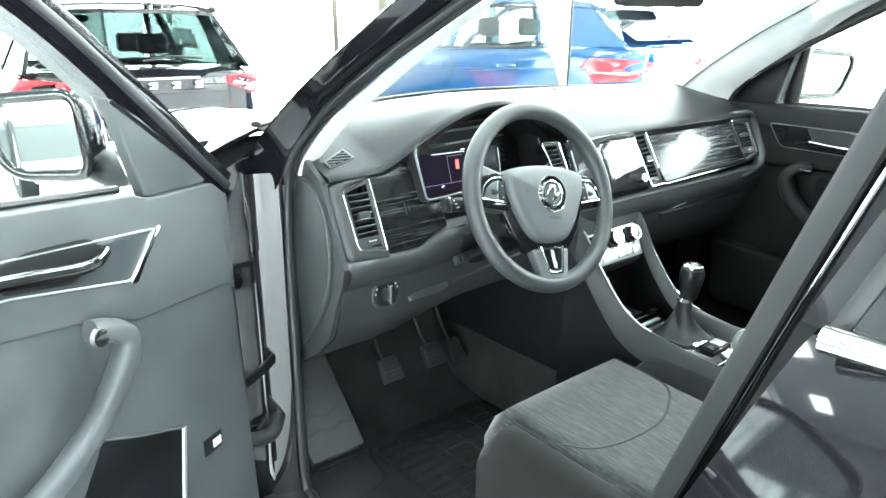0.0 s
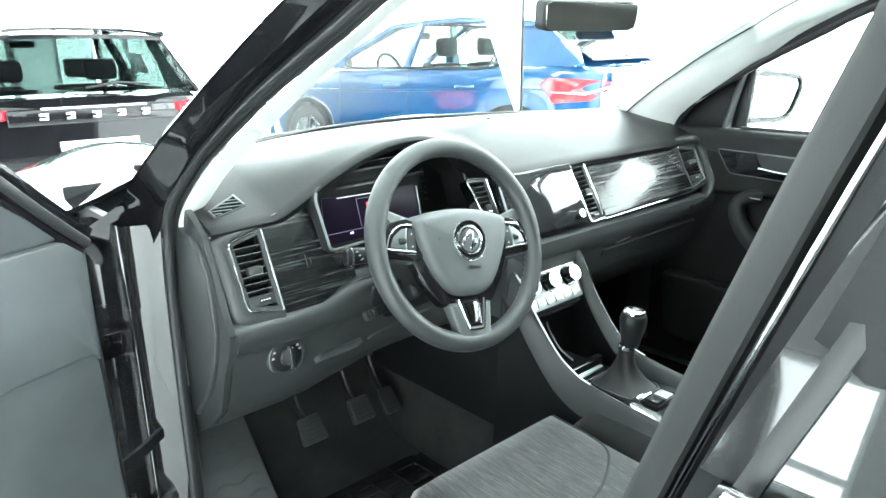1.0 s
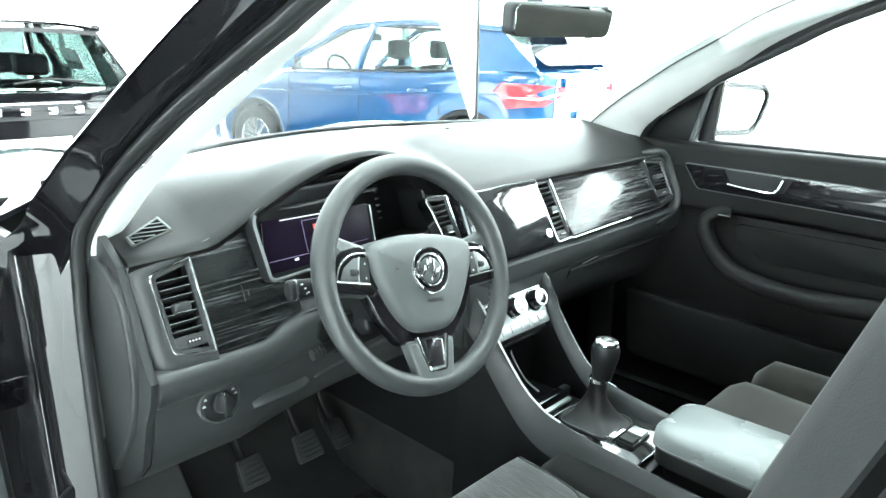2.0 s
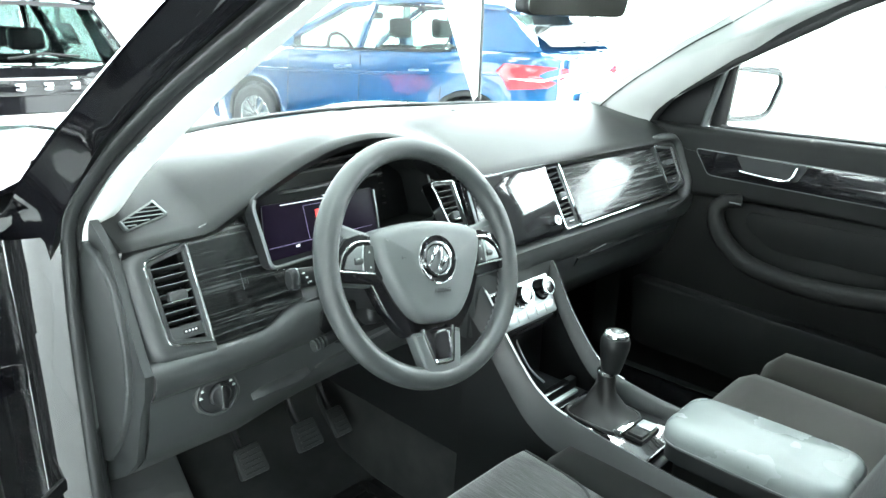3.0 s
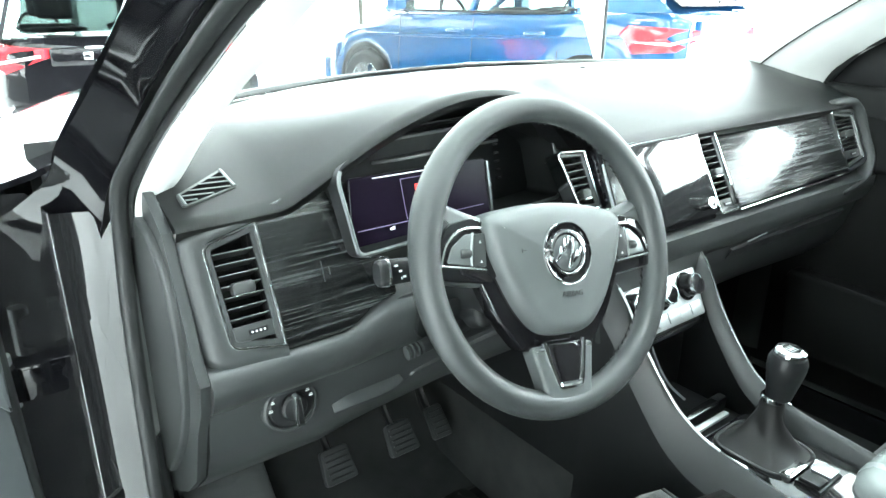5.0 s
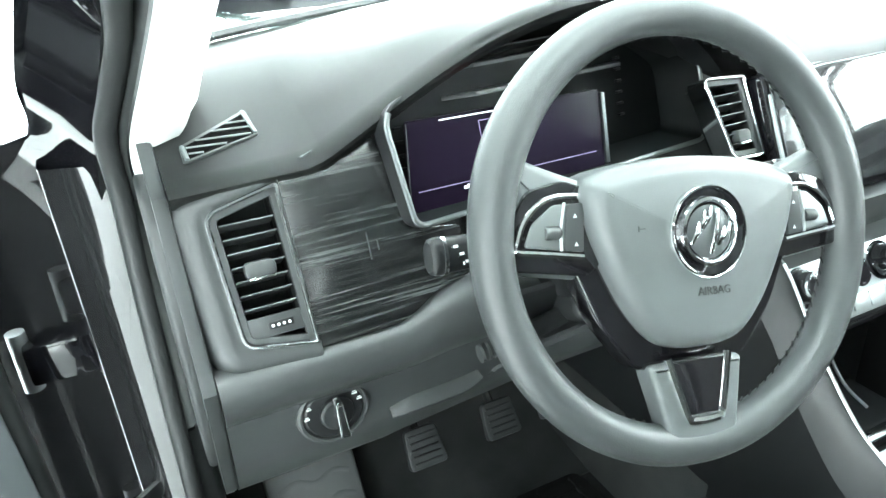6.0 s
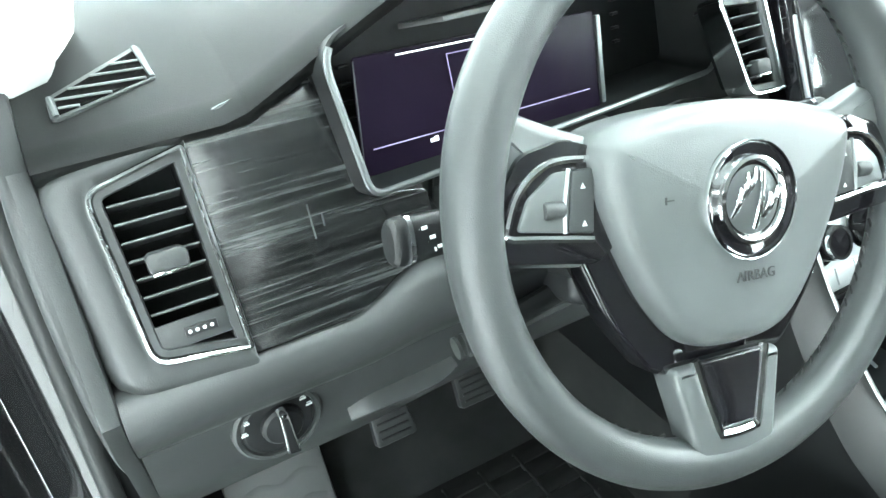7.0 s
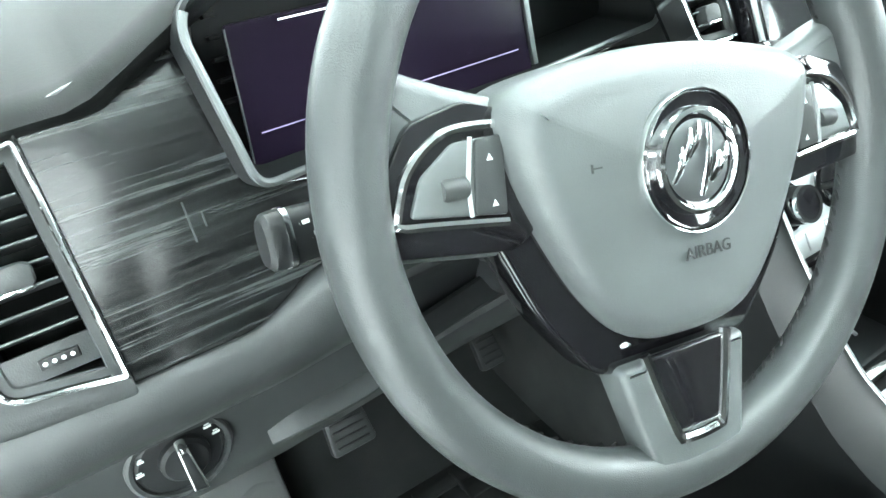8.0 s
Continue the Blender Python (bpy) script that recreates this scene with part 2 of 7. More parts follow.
def glazed_wall(name, m, length, count, number, watts, lights=4, head=4.3, paint=None):
    """A long wall with a low parapet, a lintel and a row of tall windows. It runs along x of m, its outer side towards y."""
    sill = 0.35
    bm = boxed(0, length, 0, 0.3, 0, sill)
    box(bm, 0, length, 0, 0.3, head, TALL)
    for k in range(count + 1):
        x = length * k / count
        box(bm, max(0, x - 0.25), min(length, x + 0.25), 0, 0.3, sill, head)
    bmesh.ops.transform(bm, matrix=m, verts=bm.verts)
    tagged(part(name, bm, paint or WHITEWALL, None), ("grey" if paint else "white") + " showroom wall with a row of tall windows", "wall", kind="structure")
    for k in range(count):
        x0, x1 = length * k / count + 0.25, length * (k + 1) / count - 0.25
        w = thing("window_%d" % (number + k), "tall showroom window with grey metal frame", "window", kind="structure")
        w.matrix_world = m @ Matrix.Translation((x0, 0.15, sill))
        L, H = x1 - x0, head - sill
        fr = bmesh.new()
        for a, b, c, d in ((0, L, 0, 0.08), (0, L, H - 0.08, H), (0, 0.08, 0.08, H - 0.08), (L - 0.08, L, 0.08, H - 0.08)) + (((0.08, L - 0.08, H * 0.62, H * 0.62 + 0.07),) if lights > 3 else ()):
            box(fr, a, b, -0.05, 0.05, c, d)
        for j in range(1, lights):
            xx = L * j / lights
            box(fr, xx - 0.03, xx + 0.03, -0.045, 0.045, 0.08, H * 0.62)
            box(fr, xx - 0.03, xx + 0.03, -0.045, 0.045, H * 0.62 + 0.07, H - 0.08)
        part("window_frame", fr, FRAMEMETAL, w)
        pane = part("pane", boxed(0.02, L - 0.02, -0.006, 0.006, 0.02, H - 0.02), PANE, w)
        pane.visible_shadow = False
        area("window_light", m @ Matrix.Translation(((x0 + x1) / 2, 0.5, (sill + head) / 2)) @ Matrix.Rotation(radians(-90), 4, "X"), L, H, watts[k] if isinstance(watts, tuple) else watts, (0.91, 0.99, 1.02))


glazed_wall("wall_west", Matrix.Translation((X0, Y0, 0)) @ Matrix.Rotation(radians(90), 4, "Z"), Y1 - Y0, 4, 1, 520, head=3.3, paint=GREYWALL)
glazed_wall("wall_east", Matrix.Translation((X1, Y1, 0)) @ Matrix.Rotation(radians(-90), 4, "Z"), Y1 - Y0, 2, 5, 4300, 3, 6.8)
glazed_wall("wall_north", Matrix.Translation((X0, Y1, 0)), X1 - X0, 3, 7, (700, 1000, 2300), head=6.8)
glazed_wall("wall_south", Matrix.Translation((X1, Y0, 0)) @ Matrix.Rotation(radians(180), 4, "Z"), X1 - X0, 3, 10, 420)
PANEL_FRAME = grained("white_lamp_frame", (0.75, 0.75, 0.75), 0.4, 300, 0.1)
lamp = thing("ceiling_light", "square flush white ceiling light panel, lit", "ceiling light", "ceiling lights", at=(0, 0, TALL))
lf = bmesh.new()
for a, b, c, d in ((-0.62, 0.62, -0.62, -0.58), (-0.62, 0.62, 0.58, 0.62), (-0.62, -0.58, -0.58, 0.58), (0.58, 0.62, -0.58, 0.58)):
    box(lf, a, b, c, d, -0.06, 0)
part("frame", lf, PANEL_FRAME, lamp)
part("diffuser", boxed(-0.58, 0.58, -0.58, 0.58, -0.05, -0.01), LAMPFACE, lamp)
spots = [(x, y) for x in (-5.4, -1.6, 1.8, 5.0) for y in (-6.6, -2.4, 2.2, 6.8)]
lamp.location = (*spots[0], TALL)
for x, y in spots[1:]:
    copy_thing(lamp, Matrix.Translation((x, y, TALL)))

# ---- dashboard ----
dash = thing("dashboard", "dark grey soft-touch car dashboard with chrome-framed vents and wood-look trim", "dashboard", at=(MID, 0.2, 0.7))
DM = Matrix.Translation((-MID, -0.2, -0.7))


def dpart(name, bm, material, label="", parent=None, sharp=32.0):
    bmesh.ops.transform(bm, matrix=DM, verts=bm.verts)
    return part(name, bm, material, parent or dash, label, sharp)


DASH_L, DASH_R = -0.362, 1.035


def face_y(x, z):
    """The fascia: a leaning plane that comes a little nearer on the passenger side."""
    k = curve_at([(0.10, 0.0), (0.30, 1.0)], x)
    return (0.168 + 0.39 * (z - 1.075)) * (1 - k) + (0.143 + 0.46 * (z - 1.08)) * k


def far_edge(x):
    s = (x - MID) / 0.71
    return 0.66 - 0.24 * s * s, 1.158 - 0.012 * s * s


def hood(x):
    s = abs(x - 0.012) / 0.262
    return 0.0 if s >= 1 else (1 - s * s) ** 1.3


LIP = [(-0.40, 1.083), (-0.22, 1.088), (0.2, 1.09), (0.5, 1.095), (1.1, 1.092)]
CREST = [(-0.40, 1.138), (-0.22, 1.150), (0.0, 1.172), (0.9, 1.172), (1.04, 1.158)]


def top_z(x, v):
    """Height of the upper pad at x, v from its front lip (0) to the windscreen (1)."""
    yf, zf = far_edge(x)
    run = v * (yf - lip_y(x))
    z0, c = lerp_at(LIP, x), curve_at(CREST, x)
    base = z0 + (c - z0) * math.sin(min(1.0, run / 0.25) * math.pi / 2) - max(0.0, (v - 0.6) / 0.4) ** 1.5 * (c - zf + 0.004)
    fade = 1.0 if run < 0.06 else max(0.0, 1 - (run - 0.06) / 0.24)
    return base + hood(x) * max(0.0, 1.192 - base) * fade * fade * (3 - 2 * fade)


def lip_y(x):
    return face_y(x, 1.09) - 0.006 - 0.030 * hood(x)


xs = sorted({round(DASH_L + (DASH_R - DASH_L) * i / 90, 4) for i in range(91)} | {round(-0.24 + 0.48 * i / 60, 4) for i in range(61)})
rows = []
for j in range(25):
    v = j / 24
    row = []
    for x in xs:
        y0, yf = lip_y(x), far_edge(x)[0]
        row.append((x, y0 + (yf - y0) * v, top_z(x, v)))
    rows.append(row)
# the rolled front lip
lip0 = [(x, p[1] - 0.004, p[2] - 0.006) for x, p in zip(xs, rows[0])]
lip1 = [(x, p[1] + 0.001, p[2] - 0.016) for x, p in zip(xs, rows[0])]
lip2 = [(x, p[1] + 0.03 + 0.04 * hood(x), p[2] - 0.018 - 0.008 * hood(x)) for x, p in zip(xs, rows[0])]
lip3 = [(x, p[1] + 0.08, p[2] - 0.03 - 0.02 * hood(x)) for x, p in zip(xs, rows[0])]
dpart("upper_pad", sheet([lip3, lip2, lip1, lip0, *rows]), SOFT, "soft grained upper pad with instrument hood", sharp=60)

# body below the fascia, from the shoulder to the knee edge
low = []
for x in xs:
    k = curve_at([(0.10, 0.0), (0.30, 1.0)], x)
    dy = -0.028 * k
    foot = lerp_at([(-0.4, 0.0), (-0.2, 0.0), (-0.03, 0.045), (0.15, 0.05), (1.1, 0.0)], x)
    end = 0.0
    back = 0.957 if -0.21 < x < 0.235 else 1.075
    prof = [(face_y(x, back) + 0.045, back), (face_y(x, 0.955) + 0.045, 0.955), (face_y(x, 0.955) + 0.003, 0.9535), (face_y(x, 0.95) - 0.006, 0.949), (0.106 + dy, 0.937), (0.106 + dy, 0.925), (0.115 + dy, 0.905), (0.124 + dy, 0.893), (0.132 + dy, 0.889),
            (0.139 + dy, 0.865), (0.150 + dy, 0.826), (0.172 + dy, 0.783 + foot * 0.3), (0.220 + dy, 0.738 + foot * 0.7), (0.275 + dy, 0.705 + foot), (0.293 + dy, 0.692 + foot), (0.305 + dy, 0.688 + foot), (0.45, 0.70 + foot), (0.6, 0.75)]
    swell = curve_at([(-0.208, -0.009), (-0.135, 0.010), (0.10, 0.010), (0.20, 0.0)], x)
    low.append([(x, y, z + swell * w) for (y, z), w in zip(prof, (1, 1, 1, 1, 0.9, 0.75, 0.5, 0.3, 0.15) + (0,) * 9)])
low = [list(r) for r in zip(*low)]
dpart("lower_panel", sheet(low), HARD, "hard grey lower dashboard panel", sharp=40)

# end cap on the driver's door side, with its raised cover
def cap(x, flip):
    out = [(lip_y(x) + 0.004, 1.078), (face_y(x, 0.955), 0.955), (0.108, 0.935), (0.118, 0.90), (0.139, 0.865), (0.172, 0.783), (0.22, 0.738), (0.29, 0.694), (0.40, 0.70), (0.42, 1.10), (0.30, 1.135), (0.22, 1.108)]
    return prism(out, 0.012, 0.004, m=frame_of((x, 0, 0), (0, 1, 0), (0, 0, 1)) if not flip else frame_of((x - 0.012, 0, 0), (0, 1, 0), (0, 0, 1)))


dpart("end_cap", cap(DASH_L, True), HARD)
dpart("end_cap", cap(DASH_R, False), HARD)
dpart("fuse_cover", prism([p[:2] for p in smooth_path([(0.200, 1.072, 0), (0.168, 1.045, 0), (0.150, 1.003, 0), (0.146, 0.93, 0), (0.166, 0.863, 0), (0.205, 0.803, 0), (0.26, 0.745, 0)], 6)] + [(0.32, 0.73), (0.33, 1.06), (0.26, 1.085)], 0.010, 0.005, m=frame_of((DASH_L - 0.011, 0, 0), (0, 1, 0), (0, 0, 1)) @ Matrix.Scale(-1, 4, (0, 0, 1)), seg=4), HARD)



# -- fascia pieces, built flat in (across, up) and laid on the leaning face --
def face_frame(x, z, proud=0.0, side=0):
    """A frame whose x runs across, y up the fascia and z out of it, at (x, z)."""
    k = curve_at([(0.10, 0.0), (0.30, 1.0)], x if not side else side)
    slope = 0.39 + 0.07 * k
    up = Vector((0, slope, 1)).normalized()
    m = frame_of((x, face_y(x if not side else side, z), z), (1, 0, 0), up)
    return m @ Matrix.Translation((0, 0, proud))


# wood-look trim material: fine streaks across a near-black base under lacquer
WELLBLACK = mat("near_black_well", (0.0045, 0.0055, 0.0055), 0.55, spec=0.12)
WOOD = mat("dark_streaked_trim", (0.03, 0.035, 0.035), 0.22, coat=0.35)
WOOD.node_tree.nodes["Principled BSDF"].inputs["Coat Roughness"].default_value = 0.14
wb = WOOD.node_tree.nodes["Principled BSDF"]
wp_ = coords(WOOD, (5.0, 40.0, 230.0))
wnoise = node(WOOD, "ShaderNodeTexNoise", Scale=1.0, Detail=5.0, Roughness=0.65)
wire(WOOD, wp_, "Vector", wnoise, "Vector")
wr = ramp(WOOD, [(0.38, (0.003, 0.0035, 0.0035)), (0.48, (0.006, 0.0066, 0.0066)), (0.57, (0.019, 0.021, 0.021)), (0.68, (0.048, 0.053, 0.053))])
wire(WOOD, wnoise, "Fac", wr, "Fac")
wire(WOOD, wr, "Color", wb, "Base Color")
wrr = WOOD.node_tree.nodes.new("ShaderNodeMapRange")
wrr.inputs["From Min"].default_value, wrr.inputs["From Max"].default_value = 0.35, 0.7
wrr.inputs["To Min"].default_value, wrr.inputs["To Max"].default_value = 0.14, 0.34
wire(WOOD, wnoise, "Fac", wrr, "Value")
wire(WOOD, wrr, "Result", wb, "Roughness")
wk = node(WOOD, "ShaderNodeBump", Strength=0.05, Distance=0.0004)
wire(WOOD, wnoise, "Fac", wk, "Height")
wire(WOOD, wk, "Normal", wb, "Normal")


def face_panel(name, outline, proud, thick, material, label="", bevel=0.002, x0=None, steep=0.0):
    """A panel laid on the fascia: outline in (x, z)."""
    cx = sum(p[0] for p in outline) / len(outline)
    cz = sum(p[1] for p in outline) / len(outline)
    m = face_frame(cx, cz, proud, x0 or cx)
    s = m.to_3x3().col[1].z
    m = m @ Matrix.Rotation(radians(steep), 4, "X")
    flat = [(x - cx, (z - cz) / s) for x, z in outline]
    return dpart(name, prism(flat, thick, bevel, m=m), material, label)


face_panel("trim_panel", rounded([(-0.284, 0.943), (-0.204, 0.943), (-0.182, 0.952), (-0.164, 0.962), (-0.130, 0.968), (-0.130, 1.010), (-0.168, 1.016), (-0.199, 1.114), (-0.240, 1.094), (-0.284, 1.083)], [0.004, 0.012, 0.012, 0.010, 0.004, 0.004, 0.004, 0.004, 0.004, 0.004]), -0.009, 0.010, WOOD, "dark streaked wood-look trim panel")
face_panel("trim_panel", rounded([(0.528, 0.963), (0.914, 0.970), (0.920, 0.985), (0.911, 1.081), (0.520, 1.083)], 0.006), -0.009, 0.012, WOOD, "glossy dark streaked trim panel above the glovebox", 0.0007, steep=-8.0)
face_panel("column_cheek", rounded([(-0.176, 0.938), (-0.158, 0.957), (-0.128, 0.964), (-0.085, 0.966), (-0.075, 0.938)], 0.006), -0.012, 0.016, DARK, "plastic cheek beside the steering column", 0.005)
face_panel("trim_backing", [(-0.35, 0.953), (-0.09, 0.953), (-0.12, 1.02), (-0.20, 1.085), (-0.35, 1.08)], -0.055, 0.012, DARK)
face_panel("trim_backing", [(0.235, 0.95), (1.03, 0.95), (1.03, 1.09), (0.235, 1.09)], -0.05, 0.012, DARK, x0=0.6)

def vent(name, corners, slats, tab_at, label, wheel_low=True, side=0, tilt=0.0, collar=None):
    """An air vent: chrome frame, grey inner frame, dark well, slats across, a tab and a small wheel below. Corners (x, z): tl, tr, br, bl."""
    cx = sum(p[0] for p in corners) / 4
    cz = sum(p[1] for p in corners) / 4
    m = face_frame(cx, cz, 0.0, side or cx)
    s = m.to_3x3().col[1].z
    c = [(x - cx, (z - cz) / s) for x, z in corners]
    radii = [0.012, 0.005, 0.004, 0.012]
    outer = rounded(c, radii, 6)

    def inset(points, d):
        k = Vector((sum(p[0] for p in points) / len(points), sum(p[1] for p in points) / len(points)))
        n = len(points)
        out = []
        for i in range(n):
            a, b = Vector(points[i - 1]), Vector(points[(i + 1) % n])
            t = (b - a).normalized()
            nn = Vector((-t.y, t.x))
            if nn.dot(Vector(points[i]) - k) > 0:
                nn = -nn
            out.append(tuple(Vector(points[i]) + nn * d))
        return out

    def band(o, i, z0, z1, mat_, nm, lab="", parent=None):
        bm = bmesh.new()
        n = len(o)
        loops = [[bm.verts.new(m @ Vector((*p, z))) for p in pts] for pts, z in ((o, z0), (o, z1 - 0.001), (inset(o, 0.0008), z1), (inset(i, -0.0008), z1), (i, z1 - 0.001), (i, z0))]
        for a, b in zip(loops, loops[1:]):
            for q in range(n):
                bm.faces.new((a[q], a[(q + 1) % n], b[(q + 1) % n], b[q]))
        return dpart(nm, bm, mat_, lab, parent)

    if collar:
        # rounded collar that carries the dashboard round the vent
        grow = lambda k: rounded([(c[0][0] - collar[0] * k, c[0][1] + collar[1] * k), (c[1][0] + collar[2] * k, c[1][1] + collar[1] * k), (c[2][0] + collar[2] * k, c[2][1] - collar[3] * k), (c[3][0] - collar[0] * k, c[3][1] - collar[3] * k)], [0.012 + 0.008 * k, 0.005, 0.004, 0.012 + 0.012 * k], 6)
        bm = bmesh.new()
        loops = [[bm.verts.new(m @ Vector((*p, z))) for p in grow(k)] for k, z in ((0.0, -0.004), (0.0, 0.0015), (0.25, 0.0030), (0.55, 0.0022), (0.80, -0.002), (0.95, -0.010), (1.0, -0.026))]
        for p, q in zip(loops, loops[1:]):
            for i in range(len(p)):
                bm.faces.new((p[i], p[(i + 1) % len(p)], q[(i + 1) % len(q)], q[i]))
        dpart("vent_collar", bm, HARD, "soft grey collar round the vent", sharp=70)
    i1 = inset(outer, 0.0032)
    i2 = inset(i1, 0.0058)
    v = band(outer, i1, -0.02, 0.005, CHROME, name, "chrome vent frame")
    band(i1, i2, -0.018, 0.0015, HARD, "inner_frame", parent=v)
    well = bmesh.new()
    vs = [well.verts.new(m @ Vector((*p, -0.032))) for p in i2]
    ws = [well.verts.new(m @ Vector((*p, -0.002))) for p in i2]
    well.faces.new(vs)
    for q in range(len(vs)):
        well.faces.new((vs[q], vs[(q + 1) % len(vs)], ws[(q + 1) % len(vs)], ws[q]))
    # near-black colour deepens the well's shade, so its back recedes
    dpart("well", well, WELLBLACK, parent=v)
    (ax, ay), (bx, by), (dx, dy), (ex, ey) = c
    top, bot = (ay + by) / 2 - 0.012, max(dy, ey) + (0.026 if wheel_low else 0.012)

    def span(y):
        t = (y - ey) / (ay - ey)
        u = (y - dy) / (by - dy)
        return ex + (ax - ex) * t + 0.0100, dx + (bx - dx) * u - 0.0100

    for k in range(slats):
        y = bot + (top - bot) * (k + 0.35) / slats
        l, r = span(y)
        bm = bmesh.new()
        box(bm, l, r, -0.0008, 0.0008, -0.022, 0.001, 0.0005, m=Matrix.Translation((0, y, 0)) @ Matrix.Rotation(radians(-12 + tilt), 4, "X"), seg=1)
        bmesh.ops.transform(bm, matrix=m, verts=bm.verts)
        dpart("slat", bm, HARD, parent=v)
        tip = bmesh.new()
        box(tip, l, r, -0.0006, 0.0006, 0.0005, 0.0016, 0.0003, m=Matrix.Translation((0, y, 0)) @ Matrix.Rotation(radians(-12 + tilt), 4, "X"), seg=1)
        bmesh.ops.transform(tip, matrix=m, verts=tip.verts)
        dpart("slat_edge", tip, LEATHER, parent=v)
    y = bot + (top - bot) * tab_at
    l, r = span(y)
    mx, w = (l + r) / 2, (r - l)
    tab = prism(rounded([(-w * 0.30, -0.008), (w * 0.28, -0.008), (w * 0.30, 0.002), (w * 0.20, 0.005), (-w * 0.24, 0.005), (-w * 0.30, 0.002)], 0.003), 0.010, 0.002, m=m @ Matrix.Translation((mx, y, -0.002)))
    dpart("adjuster_tab", tab, HARD, parent=v)
    edge = boxed(-w * 0.25, w * 0.25, -0.0098, -0.0078, 0.001, 0.0095, 0.0006, m=m @ Matrix.Translation((mx, y, -0.002)))
    dpart("tab_chrome", edge, CHROME, parent=v)
    if wheel_low:
        l, r = span(bot - 0.012)
        slot = boxed(-0.010, 0.010, -0.003, 0.003, 0.0, 0.0025, 0.0008, m=m @ Matrix.Translation(((l + r) / 2 + 0.004, bot - 0.0125, 0)))
        plate = prism([(l - 0.004, bot - 0.021), (r + 0.004, bot - 0.021), (r + 0.004, bot - 0.004), (l - 0.004, bot - 0.004)], 0.002, 0.0005, m=m @ Matrix.Translation((0, 0, -0.002)))
        dpart("wheel_plate", plate, HARD, parent=v)
        dpart("wheel_slot", slot, DARK, parent=v)
        for q in range(4):
            dot = lathe([(0, 0.0008), (0.0011, 0.0005), (0.0012, 0)], 10, m=m @ Matrix.Translation(((l + r) / 2 - 0.003 + 0.0045 * q, bot - 0.0125, 0.0025)))
            dpart("wheel_knurl", dot, BULB, parent=v)
    return v


vent("driver_vent", [(-0.342, 1.062), (-0.2795, 1.0755), (-0.2755, 0.9475), (-0.336, 0.958)], 7, 0.45, "", collar=(0.026, 0.014, 0.001, 0.020))
vent("middle_vent", [(0.156, 1.094), (0.214, 1.090), (0.222, 1.010), (0.177, 1.012)], 6, 0.2, "", wheel_low=False, side=0.21)
vent("middle_vent", [(0.462, 1.086), (0.516, 1.086), (0.532, 0.962), (0.478, 0.960)], 9, 0.45, "", side=0.45)
vent("passenger_vent", [(0.916, 1.083), (1.004, 1.072), (1.008, 0.985), (0.928, 0.972)], 8, 0.5, "", side=0.7, collar=(0.001, 0.010, 0.028, 0.012))

face_panel("brow_fillet", [(-0.226, 1.084), (-0.186, 1.070), (-0.176, 1.108), (-0.200, 1.106)], -0.010, 0.006, HARD, "", 0.002, x0=-0.2)

end = smooth_path([(0.93, 0.150, 1.096), (1.000, 0.146, 1.094), (1.030, 0.142, 1.076), (1.040, 0.126, 1.040), (1.038, 0.108, 0.998), (1.020, 0.094, 0.962), (0.985, 0.088, 0.942), (0.90, 0.082, 0.930)], 6)
dpart("end_roll", sweep(end, ring(0.013, 0.018, 14), up=(0, -1, 0.4), scale=lambda t: 0.35 + 0.65 * math.sin(math.pi * t) ** 0.5), HARD, "rounded end of the dashboard", sharp=80)

# -- instrument cluster --
CL = frame_of((0.008, 0.166, 1.057), (1, 0.14, -0.01), (0, 0.22, 1))
SCREEN = mat("switched_off_display", (0.006, 0.004, 0.009), 0.35, spec=0.06, emit=(0.35, 0.16, 0.55), power=0.0016)
GLOW = mat("display_white", (0.8, 0.85, 0.85), 0.5, emit=(0.9, 0.95, 1.0), power=1.2)
REDGLOW = mat("display_red", (0.7, 0.05, 0.05), 0.5, emit=(1.0, 0.08, 0.06), power=1.2)
ring_out = rounded([(-0.204, 0.062), (-0.190, -0.040), (0.195, -0.040), (0.190, 0.056), (0.110, 0.100), (-0.115, 0.098)], [0.02, 0.012, 0.018, 0.02, 0.05, 0.05], 7)
ring_in = rounded([(-0.2010, 0.0615), (-0.1878, -0.0373), (0.1930, -0.0373), (0.1873, 0.0555), (0.109, 0.0985), (-0.114, 0.0965)], [0.0195, 0.0115, 0.0175, 0.0195, 0.05, 0.05], 7)
back_out = rounded([(-0.184, 0.055), (-0.174, -0.027), (0.176, -0.024), (0.170, 0.05), (0.104, 0.093), (-0.106, 0.092)], [0.014, 0.012, 0.012, 0.014, 0.04, 0.04], 7)


def loft(levels, cap=False):
    bm = bmesh.new()
    loops = [[bm.verts.new(CL @ Vector((x, y, z))) for x, y in pts] for pts, z in levels]
    for a, b in zip(loops, loops[1:]):
        for i in range(len(a)):
            bm.faces.new((a[i], a[(i + 1) % len(a)], b[(i + 1) % len(b)], b[i]))
    if cap:
        bm.faces.new(loops[-1])
    return bm


cluster = dpart("instrument_panel", loft(((ring_out, 0.0), (ring_out, 0.0025), (ring_in, 0.0030), (ring_in, 0.0))), DARK, "dark rim of the driver's instruments")
rim_line = [(x, y) for x, y in ring_in if y < 0.0605]
cut = max(range(len(rim_line)), key=lambda i: abs(rim_line[i][0] - rim_line[i - 1][0]) + abs(rim_line[i][1] - rim_line[i - 1][1]) if rim_line[i][1] > 0.03 and rim_line[i - 1][1] > 0.03 else 0)
rim_line = rim_line[cut:] + rim_line[:cut]
